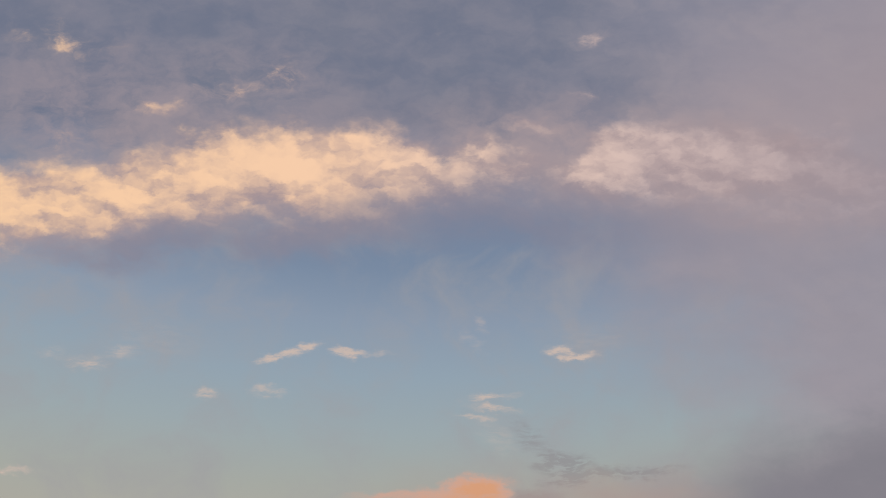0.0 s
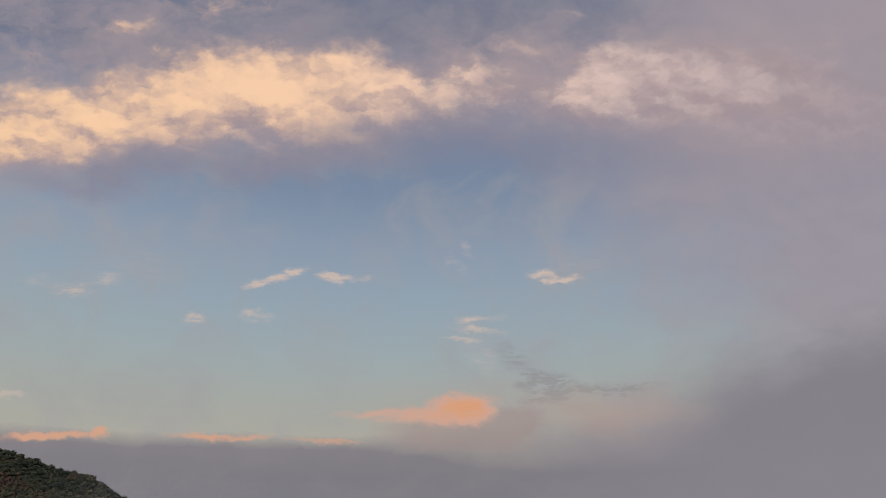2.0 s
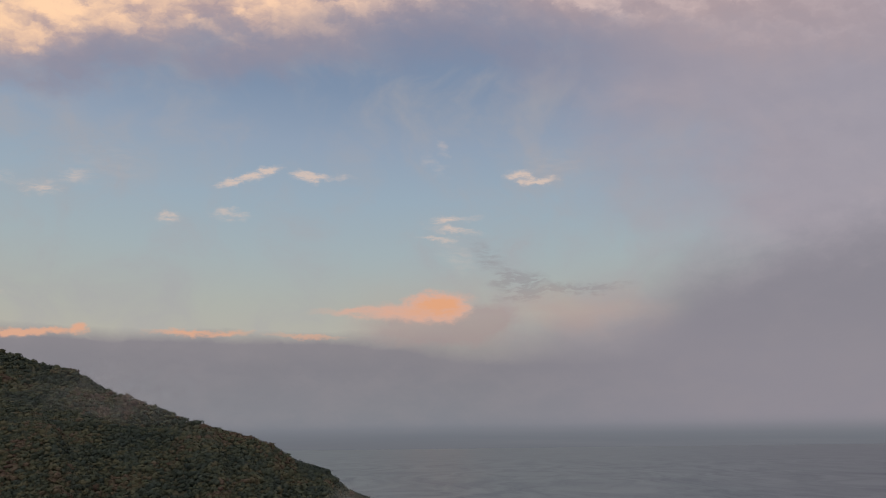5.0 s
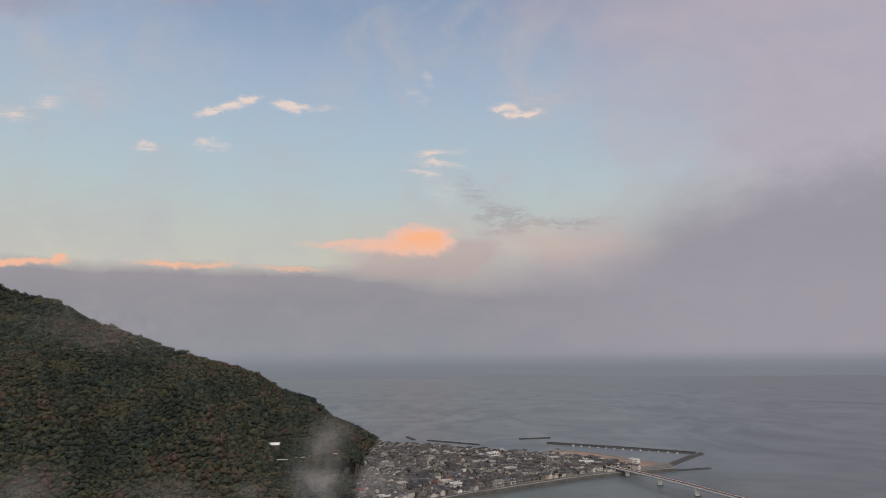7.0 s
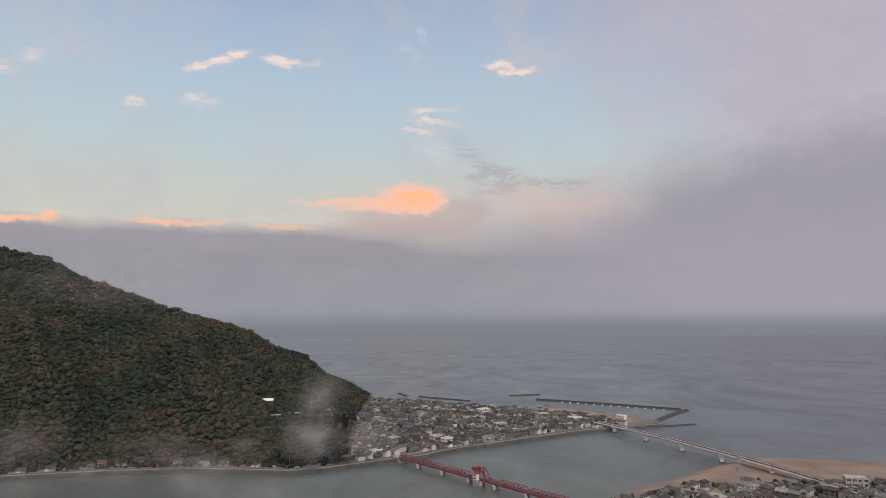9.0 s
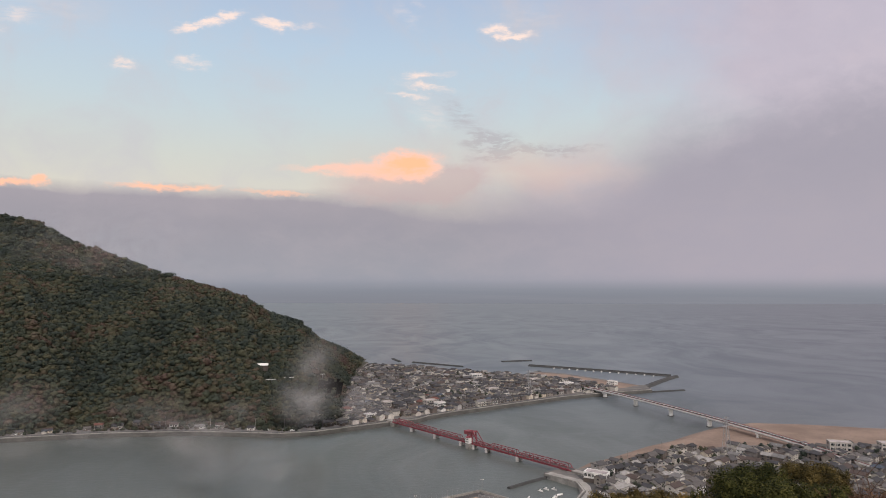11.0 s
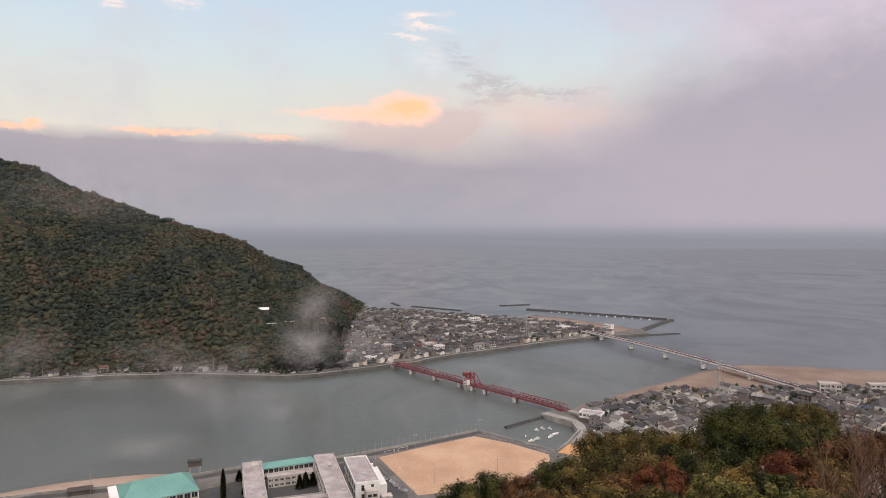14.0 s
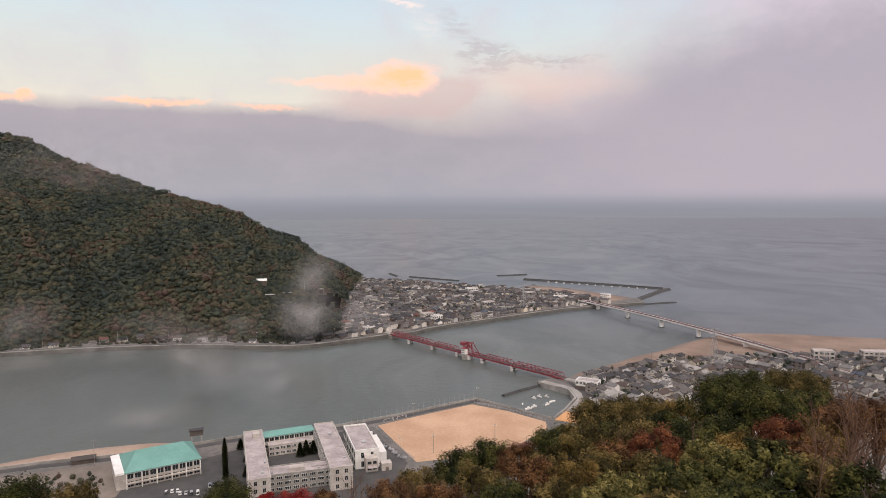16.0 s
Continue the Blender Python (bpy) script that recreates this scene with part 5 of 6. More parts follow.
for x0, x1, y0, z0, z1 in ((8, 12, -5.56, 1.2, 2.6), (15, 19, -5.56, 1.2, 2.6), (22, 26, -5.56, 1.2, 2.6), (28, 32, -5.56, 1.2, 2.6), (9, 14, -5.56, 4.0, 5.4), (17, 22, -5.56, 4.0, 5.4), (25, 30, -5.56, 4.0, 5.4)):
    part("window", boxes((x0, x1, y0, y0 + 0.12, z0, z1)), M_GLASS_DARK, c)
for y0, z0 in ((2.8, 1.2), (5.8, 1.2), (2.8, 4.6), (5.8, 4.6)):
    part("window", boxes((-6.06, -5.94, y0, y0 + 2.2, z0, z0 + 1.6)), M_GLASS_DARK, c)
part("canopy", boxes((-9.0, -6.0, 3.0, 8.0, 3.2, 3.5)), M_ROOF_GREY, c)
part("door", boxes((-7.06, -6.94, -4.2, -2.2, 0.0, 2.2)), M_BARK, c)
rooftop(c, 12, 15, 5, 8, 10.5, 11.3, "vent_box", M_STEEL)
d = block("school_link", (-93, 331), 35, 12, 17, 9.2, "low link building across the school court", bays=8, wall=M_STAINED)
rooftop(d, 12, 20, 2, 6.5, 9.2, 11.4, "roof_hut", M_CREAM)
rooftop(d, 2, 3.5, 2, 3.2, 9.3, 10.2, "vent_box", M_STEEL)
rooftop(d, 27, 28.5, 2, 3.2, 9.3, 10.2, "vent_box", M_STEEL)
rooftop(d, 24, 33, 5, 8.5, 9.2, 10.0, "roof_slab", M_ROOF_GREY)


def green_house(name, p, u_len, v_len, turn, height, rise, label, flat=0.0):
    """A building with a green sheet-metal hipped roof; flat: length of a flat white bay at the far end of u."""
    ob = thing(name, label, "building", at=pose(p[0], p[1], 3.6, 0, 0, turn))
    part("wall", boxes((0, u_len, 0, v_len, 0, height)), M_CREAM, ob)
    bm = bmesh.new()
    hip_roof(bm, u_len - flat, v_len, height + 0.25, rise, 0.9, 0.35, 0.66)
    bmesh.ops.translate(bm, vec=(flat + (u_len - flat) / 2, v_len / 2, 0), verts=bm.verts)
    bmesh.ops.recalc_face_normals(bm, faces=bm.faces)
    rf = part("roof", bm, M_GREEN_ROOF, ob, "green sheet-metal hipped roof")
    # standing seams down the front slope
    n = int((u_len - flat) / 1.6)
    seams = bmesh.new()
    L = u_len - flat
    for i in range(1, n):
        x = L * i / n
        ry = 1.0
        k = min(1.0, min(x, L - x) / (L * 0.17))
        z0 = height + 0.25 - 0.9 * rise / (v_len / 2) + 0.38
        z1 = height + 0.25 + rise + 0.03
        for side in (-1, 1):
            y_out, y_in = v_len / 2 + side * (v_len / 2 + 0.9), v_len / 2 + side * (v_len / 2 + 0.9) * (1 - k)
            beam(seams, (x + flat, y_out, z0), (x + flat, y_in, z0 + (z1 - z0) * k), 0.08, 0.08)
    part("roof_seams", seams, M_GREEN_ROOF, rf)
    if flat:
        part("flat_roof", boxes((-0.4, flat - 0.9, -0.4, v_len + 0.4, height, height + 0.6)), M_WHITE, ob, "white flat roof bay")
    part("eaves_band", boxes((-0.5, u_len + 0.2, -0.6, -0.02, height - 0.5, height + 0.05)), M_WHITE, ob)
    for f in range(2):
        z = f * height / 2
        part("balcony", boxes((flat, u_len, -1.5, -0.02, z + 2.6 if f == 0 else z + 3.3, z + 3.4 if f == 0 else z + 3.4)), M_CREAM, ob) if f == 0 else None
        for b in range(10):
            x0, x1 = flat + (u_len - flat) * (b + 0.1) / 10, flat + (u_len - flat) * (b + 0.9) / 10
            w = part("window", boxes((x0, x1, -0.08, 0.05, z + 0.9, z + height / 2 - 0.6)), M_GLASS_DARK, ob)
            part("window_frame", boxes((x0 - 0.05, x0 + 0.1, -0.14, 0.05, z + 0.9, z + height / 2 - 0.6), ((x0 + x1) / 2 - 0.05, (x0 + x1) / 2 + 0.05, -0.14, 0.05, z + 0.9, z + height / 2 - 0.6)), M_WHITE, w)
    for b in range(6):
        x = flat + (u_len - flat) * b / 5
        part("column", boxes((x - 0.22, x + 0.22, -1.5, -1.1, 0, height - 0.4)), M_WHITE, ob)
    return ob


green_house("school_hall", (-174.8, 334.4), 43, 29, 31.4, 8.8, 6.4, "two-storey cream school hall with a green hipped roof", 5.0)
green_house("classroom_block", (-111, 391.5), 31, 9, 24, 7.6, 2.0, "classroom block with a green sheet roof behind the court")
block("court_block", (-105, 380), 27, 6, 22, 6.2, "cream two-storey classroom block inside the court", floors=2, bays=8)

# ---------------------------------------------------------------- landmark buildings by the harbour and bridge
w = block("harbour_building", (110, 516), 18, 10, -30, 7.4, "white two-storey harbour building with a dark lower floor", wall=M_WHITE, floors=2, bays=6)
part("dark_lower_floor", boxes((-0.3, 18.3, -0.35, 10.3, 0, 3.2)), M_DARK_WALL, w)
w = block("beige_block", (352, 596), 18, 10, -15, 11.5, "beige three-storey block beside the bridge approach", bays=4)
w = block("apartment_block", (402, 600), 36, 10, -10, 9.5, "beige apartment block behind the beach", bays=8)
shed = thing("long_shed", "long low shed with a red-brown sheet roof", "shed", at=pose(39, 380, 3.6, 0, 0, 37))
bm, bm2 = bmesh.new(), bmesh.new()
gable_walls(bm, 40, 9, 3.6, 1.6)
gable_roof(bm2, 40, 9, 3.6, 1.6)
for q in (bm, bm2):
    bmesh.ops.recalc_face_normals(q, faces=q.faces)
    bmesh.ops.translate(q, vec=(18, -3, 0), verts=q.verts)
part("wall", bm, M_CREAM, shed)
part("roof", bm2, M_BRICK_ROOF, shed)
hut = thing("river_hut", "small dark hut on the river wall", "hut", at=pose(-218, 368, 3.6, 0, 0, 22))
part("wall", boxes((0, 12, 0, 5, 0, 2.8)), M_DARK_WALL, hut)
bm = bmesh.new()
gable_roof(bm, 12, 5, 2.8, 1.3)
bmesh.ops.translate(bm, vec=(6, 2.5, 0), verts=bm.verts)
bmesh.ops.recalc_face_normals(bm, faces=bm.faces)
part("roof", bm, M_ROOF, hut)
lift = thing("water_gate", "dark water gate house on the river wall", "gate", at=pose(-161, 402, 3.6, 0, 0, 22))
part("frame", boxes((0, 1, 0, 2, 0, 7), (6, 7, 0, 2, 0, 7)), M_CONCRETE, lift)
part("gate_house", boxes((-0.6, 7.6, -0.4, 2.4, 4.6, 8.2)), M_DARK_WALL, lift)
bm = bmesh.new()
gable_roof(bm, 8.2, 2.8, 8.2, 0.8, 0.4)
bmesh.ops.translate(bm, vec=(3.5, 1, 0), verts=bm.verts)
bmesh.ops.recalc_face_normals(bm, faces=bm.faces)
part("roof", bm, M_ROOF, lift)


# ---------------------------------------------------------------- poles, goals, pylons
def pole(x, y, z, high, label, arms=0):
    ob = thing("lamp_pole" if arms else "utility_pole", label, "pole", at=pose(x, y, z))
    bm = bmesh.new()
    tube(bm, [(0, 0, 0), (0, 0, high)], [0.18, 0.12], 8)
    part("mast", bm, M_CONCRETE, ob)
    for i in range(max(arms, 1)):
        bm = bmesh.new()
        beam(bm, (-1.1, 0, high - 0.4 - 0.8 * i), (1.1, 0, high - 0.4 - 0.8 * i), 0.12)
        part("cross_arm", bm, M_STEEL, ob)
        if arms:
            for s in (-0.8, 0.8):
                part("floodlight", boxes((s - 0.28, s + 0.28, -0.2, 0.2, high - 0.9 - 0.8 * i, high - 0.45 - 0.8 * i)), M_WHITE, ob)
    return ob


for x, y, h in ((-5, 385, 12), (34, 399, 13), (-20, 452, 10), (28, 486, 11)):
    pole(x, y, 3.6, h, "grey floodlight pole at the sports ground", 1)
pole(-204, 367, 3.6, 16, "tall concrete pole by the river path")
for x, y, h in ((-420, 668, 11), (-352, 690, 13), (-300, 698, 12), (-200, 688, 12), (-170, 690, 12), (-250, 694, 11), (-120, 712, 11), (-60, 752, 11),
                (118, 512, 11), (135, 540, 10), (160, 570, 10), (200, 600, 11), (116, 470, 10), (240, 560, 11), (300, 590, 11), (20, 822, 11), (100, 872, 11)):
    pole(x, y, 4.0, h, "concrete utility pole beside the road")


def goal(x, y, turn):
    ob = thing("football_goal", "white football goal on the sandy ground", "goal", "goals on the field", at=pose(x, y, 3.63, 0, 0, turn))
    for sx in (-3.66, 3.66):
        bm = bmesh.new()
        tube(bm, [(sx, 0, 0), (sx, 0, 2.44)], [0.08, 0.08], 6)
        part("upright", bm, M_WHITE, ob)
        bm = bmesh.new()
        tube(bm, [(sx, 0, 2.44), (sx, 1.2, 2.0), (sx, 1.8, 0)], [0.05, 0.05, 0.05], 5)
        part("stay", bm, M_WHITE, ob)
    bm = bmesh.new()
    tube(bm, [(-3.66, 0, 2.44), (3.66, 0, 2.44)], [0.08, 0.08], 6)
    part("crossbar", bm, M_WHITE, ob)


goal(-27, 405, 107), goal(-37, 440, 32), goal(-28, 446, 32)


def pylon(x, y, z, high, half):
    ob = thing("power_pylon", "grey steel lattice power pylon", "pylon", "power pylons", at=pose(x, y, z, 0, 0, 30))
    levels = 9
    for sx in (-1, 1):
        for sy in (-1, 1):
            bm = bmesh.new()
            beam(bm, (sx * half, sy * half, 0), (sx * 0.5, sy * 0.5, high), 0.3)
            part("leg", bm, M_STEEL, ob)
    for i in range(levels):
        bm = bmesh.new()
        z0, z1 = high * i / levels, high * (i + 1) / levels
        a, b = half + (0.5 - half) * i / levels, half + (0.5 - half) * (i + 1) / levels
        for sx in (-1, 1):
            beam(bm, (sx * a, -a, z0), (sx * b, b, z1), 0.09)
            beam(bm, (-a, sx * a, z0), (b, sx * b, z1), 0.09)
            beam(bm, (sx * a, a, z0), (sx * b, -b, z1), 0.09)
        part("lattice", bm, M_STEEL, ob)
    for k, w in enumerate((6, 7, 5.5)):
        bm = bmesh.new()
        zc = high * (0.72 + 0.11 * k)
        beam(bm, (-w, 0, zc), (w, 0, zc), 0.3)
        beam(bm, (-w, 0, zc), (0, 0, zc + 1.4), 0.18)
        beam(bm, (w, 0, zc), (0, 0, zc + 1.4), 0.18)
        part("cross_arm", bm, M_STEEL, ob)


pylon(114, 878, 4.2, 38, 3.2)
pylon(262, 606, 3.4, 33, 3.0)


# ---------------------------------------------------------------- boats and vehicles
def boat(x, y, turn, length, z=0.0, cabin=True):
    ob = thing("motor_boat", "small white moored motor boat", "boat", "moored boats", at=pose(x, y, z, 0, 0, turn))
    bm = bmesh.new()
    n, W2 = 7, length * 0.17
    secs = []
    for i in range(n):
        f = i / (n - 1)
        w = W2 * (1 - max(0, f - 0.45) ** 2 * 3.0)
        x0 = (f - 0.5) * length
        sheer = 0.75 + 0.35 * f * f
        secs.append([bm.verts.new(p) for p in ((x0, -w, sheer), (x0, -w * 0.75, -0.1), (x0, w * 0.75, -0.1), (x0, w, sheer), (x0, w * 0.85, sheer - 0.25), (x0, -w * 0.85, sheer - 0.25))])
    for a, b in zip(secs, secs[1:]):
        for i in range(6):
            bm.faces.new((a[i], a[(i + 1) % 6], b[(i + 1) % 6], b[i]))
    bm.faces.new(secs[0])
    bm.faces.new(secs[-1][::-1])
    bmesh.ops.recalc_face_normals(bm, faces=bm.faces)
    part("hull", bm, M_WHITE, ob)
    if cabin:
        bm = bmesh.new()
        box(bm, -length * 0.12, length * 0.16, -W2 * 0.55, W2 * 0.55, 0.6, 1.9, bevel=0.12)
        cb = part("cabin", bm, M_WHITE, ob)
        part("windscreen", boxes((length * 0.155, length * 0.17, -W2 * 0.45, W2 * 0.45, 1.25, 1.75)), M_GLASS_DARK, cb)
    part("engine", boxes((-length * 0.54, -length * 0.47, -0.25, 0.25, 0.1, 1.2)), M_RUBBER, ob)


for k, (x, y, t, l) in enumerate(((66, 477, 20, 7.5), (71, 482, 24, 7), (82, 487, 38, 7.5), (87, 494, 30, 8), (74, 503, -48, 6), (79, 507, -50, 6.5), (85, 507, -50, 6), (63, 488, 60, 4))):
    boat(x, y, t, l * 0.8, 0.0, k % 4 != 3)
for k in range(13):
    f = k / 12
    boat(205 + 155 * f, 1214 - 96 * f, -122 + 8 * (k % 3), 8 + (k % 3))


def car(x, y, turn, van=False, z=3.63):
    ob = thing("parked_van" if van else "parked_car", "parked light van" if van else "parked compact car", "car", "parked cars", at=pose(x, y, z, 0, 0, turn))
    tagged(ob, "parked box-shaped van on asphalt" if van else "parked compact car on asphalt")
    L, Wd = (4.7, 1.7) if van else (4.1, 1.66)
    bm = bmesh.new()
    box(bm, -L / 2, L / 2, -Wd / 2, Wd / 2, 0.3, 0.95, bevel=0.12)
    part("body", bm, M_CARS, ob)
    bm = bmesh.new()
    top = 1.9 if van else 1.45
    x0, x1 = (-L / 2 + 0.1, L / 2 - 0.9) if van else (-L / 2 + 0.5, L / 2 - 1.0)
    vs = [bm.verts.new((px, py, pz)) for px, py, pz in ((x0, -Wd / 2 + 0.06, 0.9), (x1, -Wd / 2 + 0.06, 0.9), (x1, Wd / 2 - 0.06, 0.9), (x0, Wd / 2 - 0.06, 0.9),
                                                        (x0 + 0.25, -Wd / 2 + 0.2, top), (x1 - 0.5, -Wd / 2 + 0.2, top), (x1 - 0.5, Wd / 2 - 0.2, top), (x0 + 0.25, Wd / 2 - 0.2, top))]
    for q in ((0, 1, 5, 4), (1, 2, 6, 5), (2, 3, 7, 6), (3, 0, 4, 7)):
        bm.faces.new([vs[i] for i in q])
    part("glazing", bm, M_GLASS_DARK, ob)
    bm = bmesh.new()
    box(bm, x0 + 0.2, x1 - 0.45, -Wd / 2 + 0.18, Wd / 2 - 0.18, top - 0.02, top + 0.08, bevel=0.03)
    part("roof", bm, M_CARS, ob)
    for wx in (-L * 0.31, L * 0.31):
        for wy in (-Wd / 2 + 0.05, Wd / 2 - 0.05):
            bm = bmesh.new()
            bmesh.ops.create_cone(bm, cap_ends=True, segments=12, radius1=0.31, radius2=0.31, depth=0.2, matrix=Matrix.Translation((wx, wy, 0.31)) @ Matrix.Rotation(math.pi / 2, 4, "X"))
            part("tyre", bm, M_RUBBER, ob)


for k, (x, y, v) in enumerate(((-147, 332, 0), (-144.3, 333, 0), (-141.6, 333.5, 0), (-139, 330.5, 0), (-136.2, 331, 0), (-133.0, 330.5, 1), (-129.8, 331, 1), (-126.5, 340, 1))):
    car(x, y, 108 + (k % 3) * 2, bool(v))
for x, y, t in ((-438, 661, 20), (-430, 664, 20), (-290, 694, 8), (-185, 686, -5), (-160, 684, 20), (116, 488, 85), (114, 470, 88), (114.5, 455, 80), (117, 500, 80), (130, 470, 30), (-90, 719, 40), (60, 846, 40), (120, 884, 30)):
    car(x, y, t, False, 3.7 if y < 600 else 4.24)

# ---------------------------------------------------------------- houses at the hill's foot and the white-roofed one above
for hx, hy, turn, k, sc in FOOT_HOUSES:
    ob = house(*KINDS[k])
    tagged(ob, "small old house at the foot of the wooded hill", "house", "houses by the far road")
    ob.matrix_basis = pose(hx, hy, 4.2, 0, 0, turn) @ Matrix.Scale(sc, 4)
hz = float(far_hill(np.array([HOUSE_SPOT[0]]), np.array([HOUSE_SPOT[1]]))[0]) + 2.5
lodge = thing("hillside_shed", "white-roofed shed in a clearing on the wooded hill", "shed", at=pose(HOUSE_SPOT[0], HOUSE_SPOT[1] + 2, hz, 0, 0, 8))
part("wall", boxes((-9, 9, -4, 4, -5, 2.4)), M_DARK_WALL, lodge)
bm = bmesh.new()
gable_roof(bm, 18, 8, 2.4, 2.2)
bmesh.ops.recalc_face_normals(bm, faces=bm.faces)
part("roof", bm, M_WHITE, lodge, "white sheet roof")

# hillside: path rails, poles and a second clearing
def hill_z(x, y):
    return float(far_hill(np.array([x]), np.array([y]))[0])


for px, py, ln, tn in ((-226, 822, 24, 14), (-200, 838, 16, 25), (-168, 872, 14, 20)):
    rail = thing("hillside_rail", "white guard rail along a hillside path", "guard rail", "rails on the hill", at=pose(px, py, hill_z(px, py) + 4.5, 0, 0, tn))
    part("rail", boxes((-ln / 2, ln / 2, -0.15, 0.15, 0.8, 1.5)), M_WHITE, rail)
    for k in range(5):
        xk = -ln / 2 + ln * k / 4
        part("post", boxes((xk - 0.12, xk + 0.12, -0.12, 0.12, -8, 0.8)), M_STEEL, rail)
for px, py in ((-290, 800), (-180, 840), (-320, 860), (-150, 930)):
    pole(px, py, hill_z(px, py), 16, "thin pole standing in the wooded hill")

# stored frames and racks in the lot beside the gymnasium
r = random.Random(5)
for k in range(26):
    fx, fy = r.uniform(0.05, 0.95), r.uniform(0.1, 0.9)
    x, y = -47 + 30 * fx + 6 * (fy - 0.5) - 5, 420 - 46 * fx - 6 * (fy - 0.5)
    rack = thing("storage_rack", "low grey storage rack in the school lot", "rack", "racks in the school lot", at=pose(x, y, 3.62, 0, 0, r.uniform(0, 90)))
    for z in (0.3, 1.0):
        part("shelf", boxes((-1.4, 1.4, -0.5, 0.5, z, z + 0.08)), M_STEEL, rack)
    for sx in (-1.3, 1.3):
        for sy in (-0.45, 0.45):
            part("leg", boxes((sx - 0.05, sx + 0.05, sy - 0.05, sy + 0.05, 0, 1.3)), M_STEEL, rack)

# larger buildings among the houses of the far town
for k, (x, y, w, d, h, t) in enumerate(((-22, 805, 15, 9, 9.5, 36), (-8, 800, 12, 9, 7.5, 36), (62, 905, 17, 9, 8.0, 30), (176, 965, 20, 9, 6.5, 28), (205, 1000, 18, 8, 6.0, -55),
                                        (-88, 735, 13, 8, 6.5, 34), (-74, 800, 12, 9, 8.5, 30), (45, 1040, 18, 10, 8.5, 30), (135, 1000, 16, 9, 7.5, 30), (250, 1000, 14, 8, 5.5, -50))):
    block("town_building", (x, y), w, d, t, h, ("white" if k % 2 else "cream") + " flat-roofed building in the far town", wall=M_WHITE if k % 2 else M_CREAM, floors=2 if h < 9 else 3, bays=4, z=4.2)

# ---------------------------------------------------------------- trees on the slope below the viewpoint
# ramp ends put shaded and highlit leaf tones into the colour, clump by clump
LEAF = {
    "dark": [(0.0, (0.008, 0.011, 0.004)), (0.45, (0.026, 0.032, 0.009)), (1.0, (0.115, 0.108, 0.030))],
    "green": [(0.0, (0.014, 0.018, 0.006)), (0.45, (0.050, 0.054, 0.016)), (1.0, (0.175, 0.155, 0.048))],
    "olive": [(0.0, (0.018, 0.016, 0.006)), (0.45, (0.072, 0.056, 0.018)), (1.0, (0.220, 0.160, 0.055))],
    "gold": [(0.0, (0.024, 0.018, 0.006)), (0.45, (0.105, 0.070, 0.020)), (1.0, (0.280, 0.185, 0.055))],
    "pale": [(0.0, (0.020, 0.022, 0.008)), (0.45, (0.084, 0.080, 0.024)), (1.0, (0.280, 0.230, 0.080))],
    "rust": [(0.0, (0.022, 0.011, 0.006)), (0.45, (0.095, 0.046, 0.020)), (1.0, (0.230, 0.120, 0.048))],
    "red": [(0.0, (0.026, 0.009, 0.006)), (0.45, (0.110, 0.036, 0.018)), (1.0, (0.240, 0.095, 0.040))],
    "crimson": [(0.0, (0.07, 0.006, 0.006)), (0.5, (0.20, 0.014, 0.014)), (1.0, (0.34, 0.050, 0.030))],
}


def near_leaf(name, stops):
    mat = bpy.data.materials.new("leaf_" + name)
    mat.use_nodes = True
    N = Nodes(mat.node_tree)
    pb = mat.node_tree.nodes["Principled BSDF"]
    geo = N.node("ShaderNodeNewGeometry")
    attr = N.node("ShaderNodeAttribute")
    attr.attribute_name = "tint"
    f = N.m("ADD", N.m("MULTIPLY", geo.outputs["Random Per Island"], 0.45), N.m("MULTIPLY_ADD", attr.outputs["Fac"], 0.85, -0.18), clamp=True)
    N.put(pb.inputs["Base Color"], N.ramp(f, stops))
    pb.inputs["Roughness"].default_value = 0.7
    pb.inputs["Specular IOR Level"].default_value = 0.10
    tr = N.node("ShaderNodeBsdfTranslucent")
    N.put(tr.inputs["Color"], N.ramp(f, [(p, tuple(min(1, 1.3 * v) for v in c)) for p, c in stops]))
    mx = N.node("ShaderNodeMixShader")
    mx.inputs[0].default_value = 0.22
    N.tree.links.new(pb.outputs[0], mx.inputs[1])
    N.tree.links.new(tr.outputs[0], mx.inputs[2])
    N.tree.links.new(mx.outputs[0], mat.node_tree.nodes["Material Output"].inputs["Surface"])
    return mat


M_LEAF = {k: near_leaf(k, v) for k, v in LEAF.items()}
KIND_WORDS = {"dark": "dark evergreen broadleaf", "green": "mid-green broadleaf", "olive": "olive-brown broadleaf", "gold": "yellowing autumn", "pale": "yellow-green broadleaf",
              "rust": "rust-brown autumn", "red": "reddish autumn", "crimson": "crimson autumn"}


